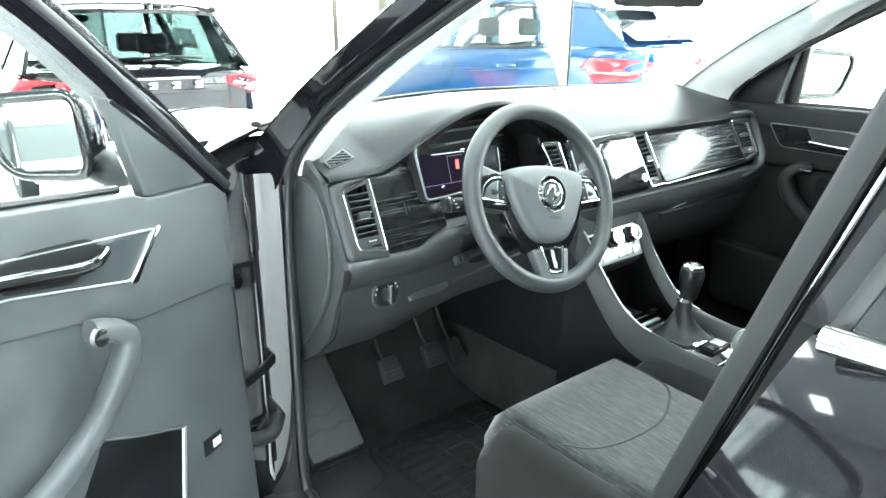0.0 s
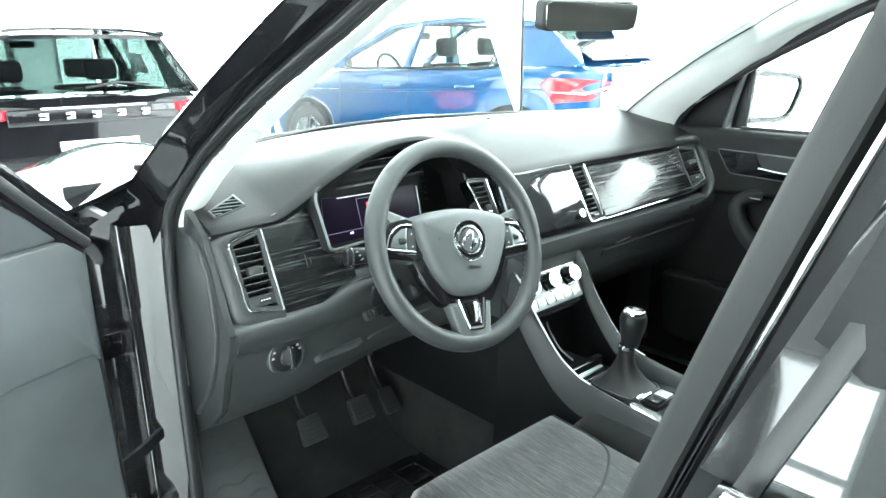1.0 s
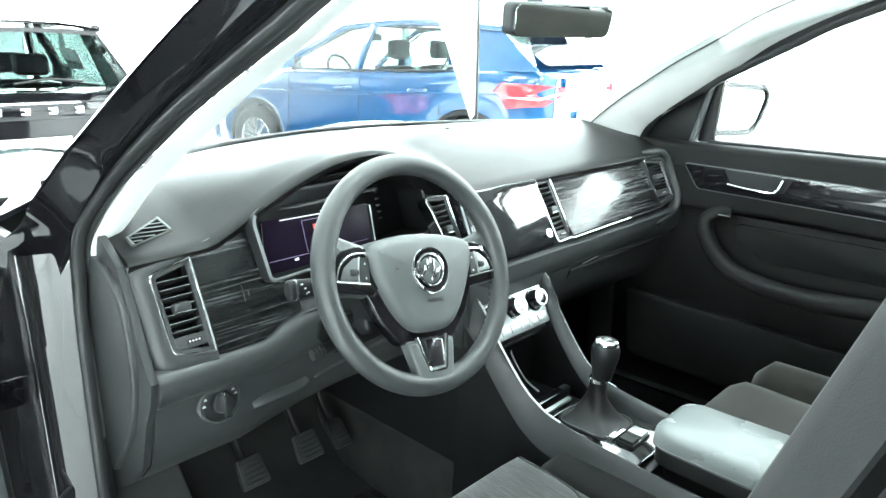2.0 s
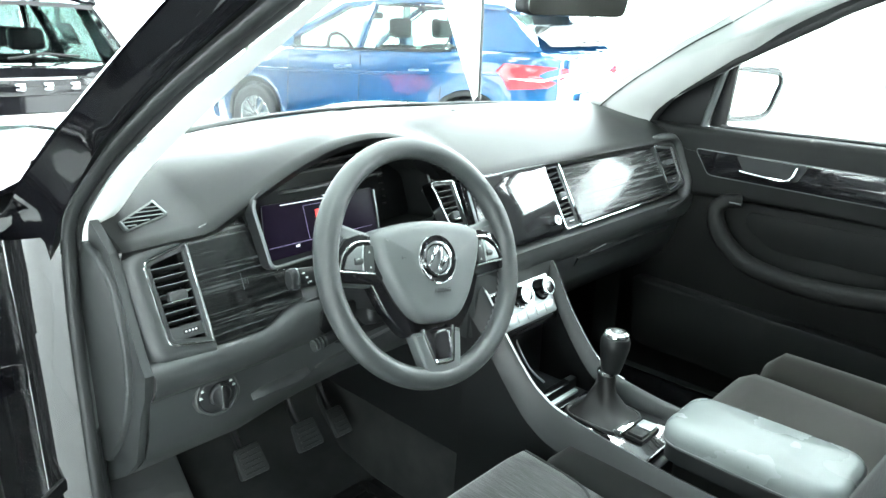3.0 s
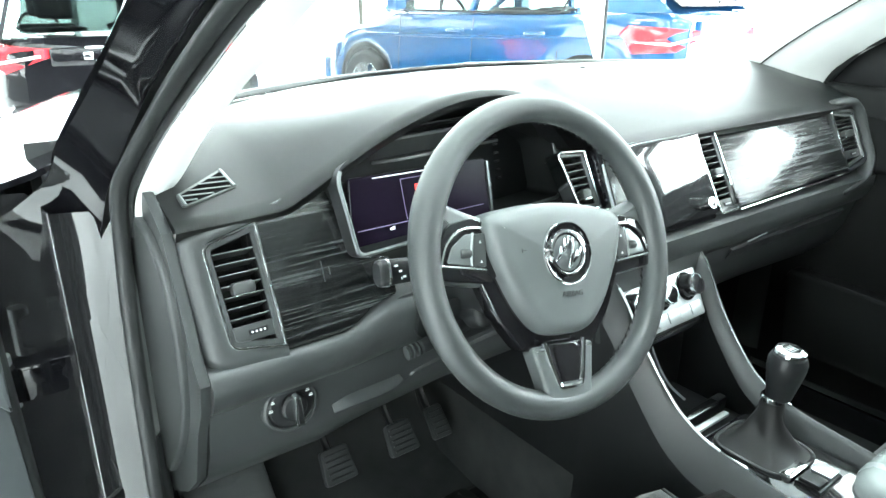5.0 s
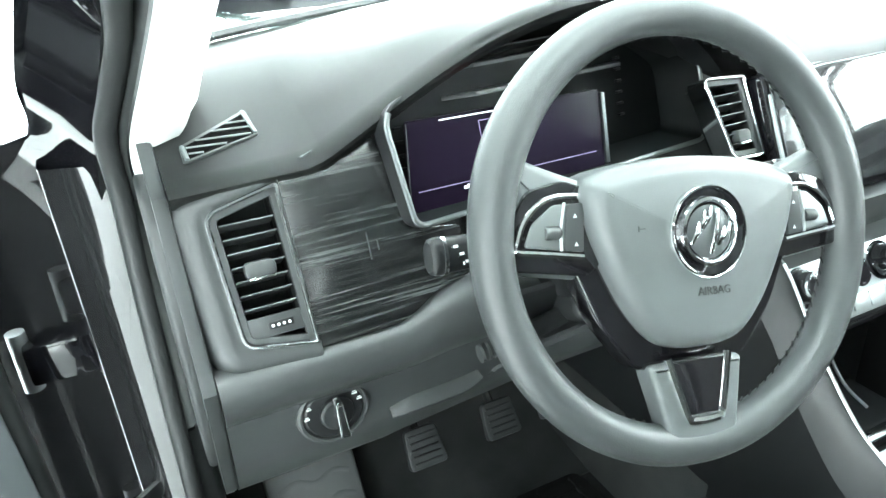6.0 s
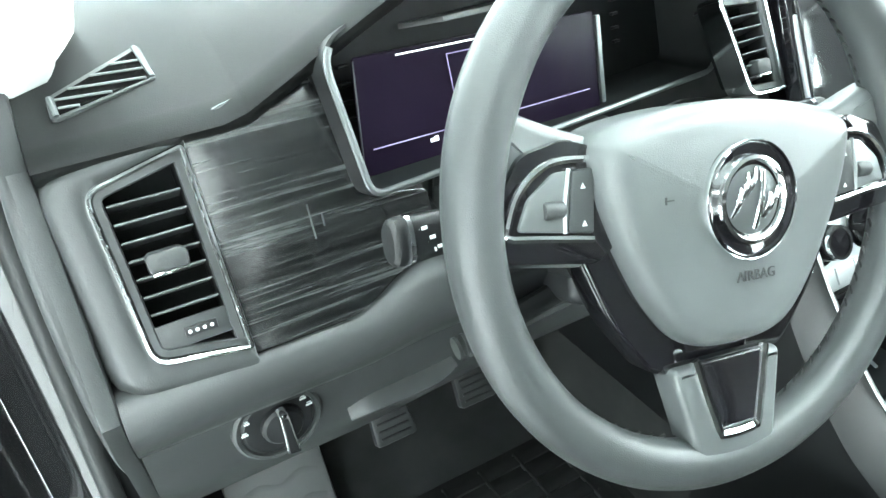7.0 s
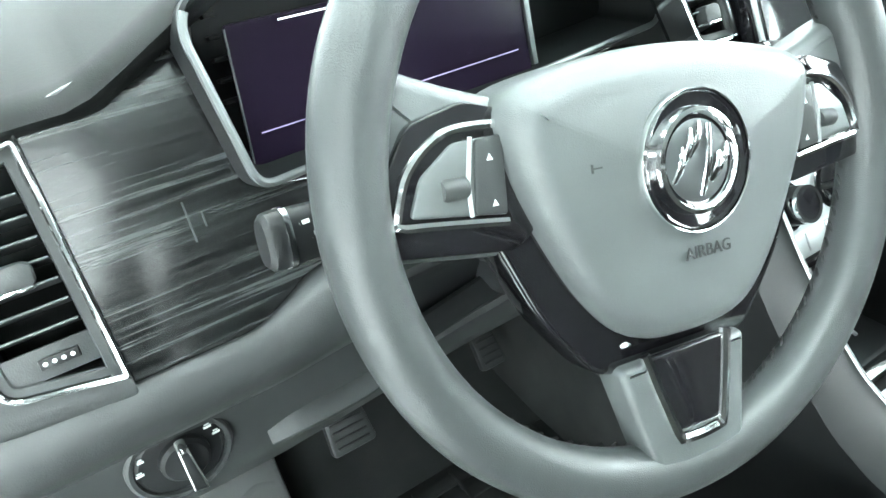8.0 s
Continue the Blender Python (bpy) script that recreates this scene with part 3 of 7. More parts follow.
dpart("silver_line", sweep([CL @ Vector((x, y, 0.003)) for x, y in rim_line], ring(0.0026, 0.0018, 8), up=CL.to_3x3().col[2]), GREYMETAL, "satin silver line", parent=cluster)
dpart("rim_wall", loft(((ring_out, -0.016), (ring_out, 0.001))), DARK, parent=cluster)
bm = loft(((ring_in, 0.002), (back_out, -0.045)), True)
dpart("cluster_well", bm, WELLBLACK, parent=cluster)
# the display faces the driver a little more squarely than its surround
DL = frame_of((-0.1235, 0.1673, 1.054), (1, 0.06, -0.01), (0, 0.22, 1))
dpart("display", prism(rounded([(-0.046, -0.034), (0.176, -0.036), (0.176, 0.044), (-0.038, 0.048)], 0.003), 0.003, 0.001, m=DL @ Matrix.Translation((0, 0, -0.003))), SCREEN, "dark violet driver display", parent=cluster)
dpart("display_edge", boxed(0.1765, 0.181, -0.030, 0.040, -0.003, 0.002, 0.0006, m=DL), GREYMETAL, parent=cluster)
dpart("display_edge", sweep([DL @ Vector(p) for p in ((-0.0385, 0.046, 0.001), (-0.0460, -0.030, 0.001))], ring(0.0006, 0.0006, 6)), HARD, parent=cluster)
VIOLET = mat("display_violet_line", (0.3, 0.25, 0.4), 0.5, emit=(0.62, 0.55, 0.75), power=0.05)
for pts, mt, w in ((((-0.006, 0.0440), (0.080, 0.0425), (0.083, 0.0405)), GLOW, 0.0005), (((-0.036, -0.0145), (0.02, -0.0150), (0.165, -0.0160)), VIOLET, 0.0004), (((0.034, 0.037), (0.036, 0.0), (0.037, -0.013)), VIOLET, 0.0004), (((0.034, 0.037), (0.075, 0.0365)), VIOLET, 0.0003)):
    dpart("display_line", sweep([DL @ Vector((x, y, 0.0008)) for x, y in pts], ring(w, 0.0003, 6), up=DL.to_3x3().col[2]), mt, parent=cluster)
for x0, x1, y0, y1, mt in ((0.010, 0.0125, -0.0210, -0.0185, GLOW), (0.0135, 0.0165, -0.0210, -0.0175, GLOW), (0.080, 0.0825, -0.0225, -0.0200, GLOW), (0.0835, 0.0875, -0.0220, -0.0200, GLOW), (0.074, 0.0785, 0.0455, 0.0475, GLOW), (0.080, 0.0835, 0.0450, 0.0475, GLOW), (0.055, 0.063, 0.010, 0.028, REDGLOW)):
    dpart("display_mark", boxed(x0, x1, y0, y1, 0.0004, 0.0010, m=DL), mt, parent=cluster)
for k in range(6):
    dpart("rib", boxed(0.108, 0.116, 0.004 + 0.012 * k, 0.0065 + 0.012 * k, -0.045, -0.041, 0.0005, m=CL), DARK, parent=cluster)
    dpart("rib", boxed(-0.176 + 0.001 * k, -0.166 + 0.0005 * k, 0.006 + 0.012 * k, 0.0085 + 0.012 * k, -0.040, -0.034, 0.0005, m=CL), WELLBLACK, parent=cluster)
# hood lining and the small step below its brow
for y, x1, x0, d1, d0 in ((0.058, 0.117, 0.092, -0.050, -0.018), (0.083, 0.112, 0.085, -0.060, -0.026)):
    ledge = prism([(-x1, d1), (-x0, d0), (x0, d0), (x1, d1)], 0.004, 0.0012, m=CL @ Matrix.Translation((0, y, 0)) @ Matrix(((1, 0, 0, 0), (0, 0, 1, 0), (0, 1, 0, 0), (0, 0, 0, 1))))
    bmesh.ops.recalc_face_normals(ledge, faces=ledge.faces)
    dpart("hood_ledge", ledge, HARD, parent=cluster)
dpart("hood_lining", sheet([[(-0.200 + 0.40 * i / 24, 0.172 + 0.09 * j / 4, 1.168 - 0.075 * abs((i - 12) / 12) ** 3 - 0.016 * j / 4) for i in range(25)] for j in range(5)]), DARK, parent=cluster)

# -- middle: touch screen, knob, hazard strip --
face_panel("screen_frame", rounded([(0.227, 0.962), (0.470, 0.958), (0.462, 1.092), (0.222, 1.092)], 0.008), -0.012, 0.016, BLACKGLOSS, "gloss black surround of the touch screen", 0.003, x0=0.4, steep=1.5)
SCR = mat("touch_screen_glass", (0.02, 0.021, 0.022), 0.08, coat=1.0, spec=1.0)
face_panel("touch_screen", rounded([(0.234, 0.970), (0.468, 0.965), (0.460, 1.088), (0.230, 1.088)], 0.005), 0.005, 0.004, SCR, "large glossy touch screen, switched off", 0.001, x0=0.4, steep=1.5)
km = face_frame(0.432, 0.983, 0.007, 0.45)
knob = dpart("screen_knob", lathe([(0.0, 0.019), (0.0075, 0.0185), (0.009, 0.016), (0.0095, 0.002), (0.0105, 0.0)], 28, m=km), BLACKGLOSS)
dpart("knob_ring", lathe([(0.0092, 0.0175), (0.0086, 0.0192), (0.0070, 0.0192)], 28, m=km), CHROME, parent=knob)
face_panel("button_strip", rounded([(0.2275, 0.992), (0.2325, 0.992), (0.2325, 1.07), (0.2275, 1.07)], 0.002), 0.004, 0.003, SATIN, x0=0.4)
# the long chrome lip under the passenger trim and along the pad
def strip(name, pts, r, material, side=0.6):
    return dpart(name, sweep([face_frame(x, z, o, side).translation for x, z, o in pts], ring(r, r, 8), up=(0, -1, 0.4)), material)


strip("chrome_lip", [(0.532, 0.9605, 0.006), (0.70, 0.963, 0.006), (0.90, 0.966, 0.006), (0.925, 0.969, 0.005)], 0.0018, CHROME)
strip("chrome_lip", [(0.520, 1.0865, 0.004), (0.75, 1.086, 0.004), (0.915, 1.0855, 0.004)], 0.0012, SATIN)
dpart("glovebox_seam", sweep([(0.585, 0.090, 0.892), (0.60, 0.0895, 0.893), (0.645, 0.089, 0.897)], ring(0.0012, 0.0012, 8)), SATIN)
dpart("glovebox_lid", sheet([[(0.56 + 0.42 * i / 12, 0.107 + 0.12 * (j / 6) - 0.012 * math.sin(math.pi * j / 6), 0.880 - 0.15 * j / 6) for i in range(13)] for j in range(7)], 0.006), HARD)

# -- light switch, shelf and slots on the driver's lower panel --
LS = frame_of((-0.270, 0.1365, 0.862), (1, 0.03, 0.0), (0, 0.06, 1.0))
sw_ring = dpart("light_switch", lathe([(0.040, -0.006), (0.0395, 0.002), (0.037, 0.004), (0.034, 0.0035), (0.033, 0.001)], 40, m=LS @ Matrix.Diagonal((0.86, 0.80, 1, 1))), HARD, "round headlight switch with chrome grip")
dpart("switch_face", lathe([(0.0, 0.0035), (0.03, 0.003), (0.0335, 0.001)], 40, m=LS @ Matrix.Diagonal((0.86, 0.80, 1, 1))), DARK, parent=sw_ring)
dpart("switch_dial", lathe([(0.0, 0.010), (0.015, 0.0095), (0.0175, 0.007), (0.018, 0.003)], 32, m=LS @ Matrix.Translation((0.002, 0, 0)) @ Matrix.Diagonal((0.9, 0.9, 1, 1))), DARK, parent=sw_ring)
grip = [(-0.0035, -0.019), (0.0065, -0.021), (0.0035, 0.017), (0.0, 0.0185), (-0.0035, 0.017)]
dpart("switch_grip", prism(rounded(grip, 0.002), 0.010, 0.0015, m=LS @ Matrix.Translation((0.002, 0, 0.008))), CHROME, parent=sw_ring)
dpart("grip_inlay", prism(rounded([(-0.0021, -0.0165), (0.0048, -0.0180), (0.0021, 0.0145), (-0.0021, 0.0145)], 0.001), 0.0012, 0.0003, m=LS @ Matrix.Translation((0.002, 0, 0.018))), DARK, parent=sw_ring)
for a, w in ((150, 0.004), (175, 0.005), (62, 0.004), (85, 0.003), (35, 0.005), (15, 0.005)):
    c, s = math.cos(radians(a)) * 0.0255, math.sin(radians(a)) * 0.0225
    dpart("switch_mark", boxed(c - w / 2, c + w / 2, s - 0.0008, s + 0.0008, 0.0028, 0.0034, m=LS), MARK, parent=sw_ring)
    dpart("switch_mark", boxed(c - w / 3, c + w / 3, s + 0.0016, s + 0.0024, 0.0028, 0.0034, m=LS), MARK, parent=sw_ring)
dpart("shelf_lip", sweep(smooth_path([(-0.212, 0.150, 0.832), (-0.19, 0.145, 0.836), (-0.14, 0.144, 0.838), (-0.118, 0.147, 0.844)], 5), ring(0.011, 0.004, 10, 3.0), up=(0, -0.6, 0.6)), HARD, "ledge of the small storage tray")
dpart("shelf_lip", sweep(smooth_path([(-0.100, 0.152, 0.832), (-0.085, 0.148, 0.845), (0.05, 0.142, 0.862), (0.12, 0.142, 0.868)], 5), ring(0.007, 0.003, 10, 3.0), up=(0, -0.6, 0.6)), HARD)

# -- side window vent on top of the pad --
def pad_z(x, y):
    return top_z(x, (y - lip_y(x)) / (far_edge(x)[0] - lip_y(x)))


tvf = frame_of((-0.309, 0.219, pad_z(-0.309, 0.219) + 0.001), (1, 0.05, (pad_z(-0.285, 0.219) - pad_z(-0.333, 0.219)) / 0.048), (0, 1, (pad_z(-0.309, 0.24) - pad_z(-0.309, 0.20)) / 0.04))
tv = dpart("window_vent", prism(rounded([(-0.0345, -0.002), (0.026, 0.0290), (0.0300, 0.0285), (0.0290, -0.0100), (-0.0335, -0.0250), (-0.0365, -0.023)], 0.002), 0.0030, 0.0012, m=tvf @ Matrix.Translation((0, 0, -0.002))), HARD, "slanted side-window vent with thin slats")
# flat plate on the pad; its black stands for the shade between the slats
dpart("vent_shade_plate", prism([(-0.0295, -0.0045), (0.0246, 0.0227), (0.0250, -0.0086), (-0.0310, -0.0218)], 0.0006, 0.0, m=tvf @ Matrix.Translation((0, 0, 0.001))), VENTSHADE, parent=tv)
for y0 in (0.0155, 0.0062, -0.0042, -0.0135, -0.0220):
    xa = max(-0.0300, (y0 + 0.004 - 0.5076 * 0.028) / (0.5076 + 0.19))
    xb = min(0.0247, (y0 + 0.0215 - 0.236 * 0.031) / (0.236 + 0.19))
    sl = sweep([(xa, y0 - 0.19 * xa, 0.0020), (xb, y0 - 0.19 * xb, 0.0020)], [(-0.0007, -0.001), (0.0007, -0.001), (0.0004, 0.0007), (-0.0004, 0.0007)])
    bmesh.ops.transform(sl, matrix=tvf, verts=sl.verts)
    dpart("slat", sl, SLATGREY, parent=tv)
for (xa, ya), (xb, yb) in (((-0.0325, -0.0035), (-0.0325, -0.0228)), ((0.0262, 0.0270), (0.0272, -0.0085))):
    sl = sweep([(xa, ya, 0.0012), (xb, yb, 0.0012)], ring(0.0019, 0.0016, 8), up=(0, 0, 1))
    bmesh.ops.transform(sl, matrix=tvf, verts=sl.verts)
    dpart("vent_edge", sl, GREYMETAL, parent=tv)
dpart("sensor_dot", lathe([(0, 0.004), (0.004, 0.003), (0.006, 0.0)], 16, m=Matrix.Translation((0.47, 0.40, 1.171))), DARK)
# etched marks on the trim
for x0, x1, z0, z1 in ((-0.2175, -0.2165, 1.000, 1.022), (-0.2095, -0.2085, 1.006, 1.014)):
    face_panel("trim_mark", [(x0, z0), (x1, z0), (x1, z1), (x0, z1)], 0.0010, 0.0006, HARD, bevel=0.0, x0=-0.2)
# black strip where the windscreen meets the pad
dpart("screen_strip", sweep([(MID + 0.70 * k / 20, far_edge(MID + 0.70 * k / 20)[0] + 0.004, far_edge(MID + 0.70 * k / 20)[1] + 0.003) for k in range(-20, 21)], ring(0.012, 0.006, 8, 3)), DARK)

# ---- steering wheel ----
RAKE, TURNED = 21.7, -8.7
COLUMN = Matrix.Translation((-0.013, -0.009, 1.0315)) @ Matrix.Rotation(radians(-2.4), 4, "Z") @ Matrix(((1, 0, 0, 0), (0, math.sin(radians(RAKE)), -math.cos(radians(RAKE)), 0), (0, math.cos(radians(RAKE)), math.sin(radians(RAKE)), 0), (0, 0, 0, 1)))
WHEEL = COLUMN @ Matrix.Rotation(radians(TURNED), 4, "Z")
sw = thing("steering_wheel", "three-spoke grey leather steering wheel with round chrome badge", "steering wheel")
sw.matrix_world = WHEEL
RIM, TUBE = 0.1636, 0.0161


def rim_round(a):
    """Thicker grips at ten and two."""
    d = math.degrees(a) % 360
    return TUBE + 0.0014 * (math.exp(-((d - 22) / 18) ** 2) + math.exp(-((d - 158) / 18) ** 2))


bm = bmesh.new()
N, K = 140, 22
vs = []
for i in range(N):
    a = 2 * math.pi * i / N
    r = rim_round(a)
    vs.append([bm.verts.new(((RIM + r * 0.97 * math.cos(b)) * math.cos(a), (RIM + r * 0.97 * math.cos(b)) * math.sin(a), r * math.sin(b))) for b in [2 * math.pi * j / K for j in range(K)]])
for i in range(N):
    for j in range(K):
        bm.faces.new((vs[i][j], vs[(i + 1) % N][j], vs[(i + 1) % N][(j + 1) % K], vs[i][(j + 1) % K]))
rim = part("rim", bm, RIMHIDE, sw, "grained grey leather rim")
# stitching along the inner side of the rim
for k in range(96):
    a = 2 * math.pi * (k + 0.5) / 96
    bm = bmesh.new()
    box(bm, -0.0007, 0.0007, -0.0032, 0.0032, -0.0004, 0.0006, m=Matrix.Rotation(a, 4, "Z") @ Matrix.Translation((RIM - TUBE * 0.93, 0, -0.006)) @ Matrix.Rotation(radians(-70), 4, "Y") @ Matrix.Rotation(radians(28), 4, "Z"))
    if k == 0:
        stitch = part("stitch", bm, DARK, rim)
    else:
        bm.free()
        o = share(stitch, Matrix.Rotation(2 * math.pi * k / 96, 4, "Z"))
PAD = [(-0.093, 0.040), (-0.060, 0.052), (0.0, 0.057), (0.060, 0.052), (0.093, 0.040), (0.092, 0.010), (0.078, -0.025), (0.058, -0.060), (0.034, -0.083), (0.0, -0.088), (-0.034, -0.083), (-0.058, -0.060), (-0.078, -0.025), (-0.092, 0.010)]
pad_line = [tuple(p)[:2] for p in smooth_path([(x, y, 0) for x, y in PAD], 5, True)]
pad = part("airbag_pad", prism(pad_line, 0.046, 0.018, m=Matrix.Translation((0, 0, -0.024)), seg=6, crown=0.006), LEATHER, sw, "smooth grey airbag cover", sharp=60)
BACK = [(-0.106, 0.030), (0.106, 0.030), (0.103, -0.016), (0.081, -0.064), (0.050, -0.103), (-0.050, -0.103), (-0.081, -0.064), (-0.103, -0.016)]
part("gloss_surround", prism(rounded(BACK, 0.012), 0.020, 0.004, m=Matrix.Translation((0, 0, -0.020)), seg=3), BLACKGLOSS, sw, "gloss black surround under the airbag cover")
# badge: dark ring, chrome ring, domed dark face with a raised plain emblem
BZ0 = 0.0245
badge = part("badge", lathe([(0.0, 0.0), (0.0335, 0.0), (0.0335, 0.0035), (0.0318, 0.0048), (0.0300, 0.0040), (0.0, 0.0035)], 48, m=Matrix.Translation((-0.003, 0, BZ0))), BLACKGLOSS, sw, "round badge with chrome rings")
part("badge_ring", lathe([(0.0336, 0.001), (0.0340, 0.004), (0.0336, 0.0050), (0.0330, 0.0046)], 48, m=Matrix.Translation((-0.003, 0, BZ0))), CHROME, badge)
part("badge_ring", lathe([(0.0255, 0.0038), (0.0248, 0.0062), (0.0228, 0.0068), (0.0214, 0.0048), (0.0210, 0.0036)], 48, m=Matrix.Translation((-0.003, 0, BZ0))), CHROME, badge)
part("badge_dome", lathe([(0.0, 0.0052), (0.010, 0.0050), (0.0180, 0.0042), (0.0212, 0.0034)], 32, m=Matrix.Translation((-0.003, 0, BZ0))), GREYMETAL, badge)
# raised emblem: a plain disc crossed by slanting chrome bars of unequal length
for k, (x, y0, y1, w) in enumerate(((-0.0135, -0.0085, 0.0070, 0.0022), (-0.0080, -0.0020, 0.0150, 0.0021), (-0.0025, 0.0020, 0.0175, 0.0020), (0.0035, -0.0165, 0.0160, 0.0023), (0.0095, -0.0105, 0.0020, 0.0030), (0.0140, -0.0060, 0.0060, 0.0018))):
    bar = smooth_path([(x - 0.003, y0, BZ0 + 0.0046), (x, (y0 + y1) / 2, BZ0 + 0.0072), (x + 0.004, y1, BZ0 + 0.0048)], 5)
    part("badge_relief", sweep([p + Vector((-0.003, 0, 0)) for p in bar], ring(w * 0.8, 0.0013, 10), up=(0, 0, 1), scale=lambda t: 0.45 + 0.55 * math.sin(math.pi * (0.15 + 0.7 * t))), CHROME, badge)


# spokes
SWPANEL = grained("grey_switch_panel", (0.22, 0.24, 0.24), 0.3, 500, 0.04)
SWPANEL.node_tree.nodes["Principled BSDF"].inputs["Metallic"].default_value = 0.8
def spoke(sign):
    pts = [(0.080, 0.040), (0.112, 0.050), (0.138, 0.060), (0.158, 0.066), (0.166, 0.03), (0.164, -0.014), (0.150, -0.022), (0.092, -0.030), (0.072, -0.020)]
    o = [(sign * x, y) for x, y in pts]
    s = part("side_spoke", prism(rounded(o, 0.008), 0.020, 0.008, m=Matrix.Translation((0, 0, -0.020)), seg=4), LEATHER, sw)
    g = [(0.086, 0.036), (0.108, 0.043), (0.136, 0.036), (0.151, 0.012), (0.157, -0.012), (0.150, -0.019), (0.090, -0.027), (0.078, -0.018)]
    part("gloss_panel", prism(rounded([(sign * x, y) for x, y in g], 0.006), 0.006, 0.002, m=Matrix.Translation((0, 0, -0.002)), seg=2), BLACKGLOSS, s, "gloss black switch surround")
    line = smooth_path([(sign * 0.094, 0.031, 0.005), (sign * 0.120, 0.030, 0.005), (sign * 0.139, 0.016, 0.005), (sign * 0.1475, -0.005, 0.005)], 6) + smooth_path([(sign * 0.1475, -0.006, 0.005), (sign * 0.125, -0.0085, 0.005), (sign * 0.094, -0.0125, 0.005)], 4)[1:]
    part("chrome_strip", sweep(line, [(-0.0020, -0.0012), (0.0020, -0.0012), (0.0018, 0.0008), (0.0, 0.0014), (-0.0018, 0.0008)], up=(0, 0, 1)), CHROME, s)
    b = [(0.093, 0.026), (0.117, 0.0255), (0.134, 0.013), (0.141, -0.003), (0.095, -0.009)]
    part("switch_panel", prism(rounded([(sign * x, y) for x, y in b], 0.003), 0.003, 0.001, m=Matrix.Translation((0, 0, 0.003)), seg=2), SWPANEL, s)
    part("switch_key", prism(rounded([(sign * x, y) for x, y in [(0.093, 0.026), (0.107, 0.0255), (0.111, -0.0068), (0.095, -0.009)]], 0.002), 0.0045, 0.001, m=Matrix.Translation((0, 0, 0.003)), seg=2), HARD, s)
    part("roller", lathe([(0.0, -0.006), (0.0042, -0.006), (0.0050, -0.0045), (0.0050, 0.0045), (0.0042, 0.006), (0.0, 0.006)], 24, m=Matrix.Translation((sign * 0.119, 0.006, 0.0055)) @ Matrix.Rotation(radians(90), 4, "Y")), HARD, s)
    part("divider", sweep([(sign * 0.1085, 0.0268, 0.0062), (sign * 0.1125, 0.008, 0.0065), (sign * 0.1125, -0.0070, 0.0062)], ring(0.0011, 0.0012, 8), up=(0, 0, 1)), SATIN, s)
    for y, t in ((0.017, 90), (-0.003, 90)):
        part("arrow_mark", prism([(-0.0016, -0.0012), (0.0016, -0.0012), (0.0, 0.0018)], 0.0003, m=Matrix.Translation((sign * 0.101, y, 0.0075)) @ Matrix.Rotation(radians(t * (1 if y > 0 else -1) - 90 + (0 if y > 0 else 180)), 4, "Z")), MARK, s)
    return s


spoke(-1)
spoke(1)
def risen(bm, z0=0.0):
    """Lifts the spoke's foot on to the face of the rim."""
    for v in bm.verts:
        t = max(0.0, min(1.0, (-v.co.y - 0.090) / 0.078))
        v.co.z += 0.004 + 0.0085 * t
    return bm


def slab(outline, depth, bevel, z):
    """A thin plate cut across in strips, so that it can bend."""
    bm = prism(outline, depth, bevel, m=Matrix.Translation((0, 0, z)), seg=3)
    for k in range(9):
        y = -0.102 - 0.007 * k
        bmesh.ops.bisect_plane(bm, geom=bm.verts[:] + bm.edges[:] + bm.faces[:], plane_co=(0, y, 0), plane_no=(0, 1, 0))
    return risen(bm)


low = part("lower_spoke", slab(rounded([(-0.044, -0.098), (0.044, -0.098), (0.039, -0.12), (0.032, -0.150), (0.028, -0.172), (-0.028, -0.172), (-0.032, -0.150), (-0.039, -0.12)], 0.006), 0.020, 0.005, -0.018), LEATHER, sw, "grey lower spoke", sharp=50)
part("gloss_inlay", slab(rounded([(-0.028, -0.096), (0.028, -0.096), (0.0165, -0.138), (-0.0165, -0.138)], 0.004), 0.003, 0.001, 0.0005), BLACKGLOSS, low, sharp=50)
u_line = smooth_path([(-0.028, -0.094, 0.003), (-0.0225, -0.116, 0.003), (-0.0165, -0.137, 0.003)], 8) + smooth_path([(-0.0145, -0.1415, 0.003), (0.0, -0.1425, 0.003), (0.0145, -0.1415, 0.003)], 3) + smooth_path([(0.0165, -0.137, 0.003), (0.0225, -0.116, 0.003), (0.028, -0.094, 0.003)], 8)
part("chrome_u", risen(sweep(u_line, [(-0.003, -0.0015), (0.003, -0.0015), (0.0026, 0.0012), (0.0, 0.002), (-0.0026, 0.0012)], up=(0, 0, 1))), CHROME, low, "U-shaped chrome strip")
INK = mat("dark_printed_mark", (0.02, 0.022, 0.022), 0.6)
writing("airbag_lettering", "AIRBAG", 0.0085, Matrix.Translation((0.001, -0.0436, 0.0268)) @ Matrix.Rotation(radians(-3), 4, "X"), INK, pad)
hm = Matrix.Translation((-0.056, 0.005, 0.0240))
for b in ((-0.004, 0.004, -0.0004, 0.0004), (-0.0045, -0.0037, -0.002, 0.002), (0.002, 0.0028, -0.0016, 0.0016), (0.0042, 0.005, -0.0025, 0.0025)):
    part("horn_mark", boxed(*b, -0.0004, 0.0003, m=hm), INK, pad)
# column shroud and stalks
col = thing("steering_column", "dark plastic steering column shroud with two control stalks", "steering column", at=(-0.006, 0.05, 1.0))
cmx = Matrix.Translation((0.006, -0.05, -1.0)) @ COLUMN


def cpart(name, bm, material, parent=None, label=""):
    bmesh.ops.transform(bm, matrix=cmx, verts=bm.verts)
    return part(name, bm, material, parent or col, label)


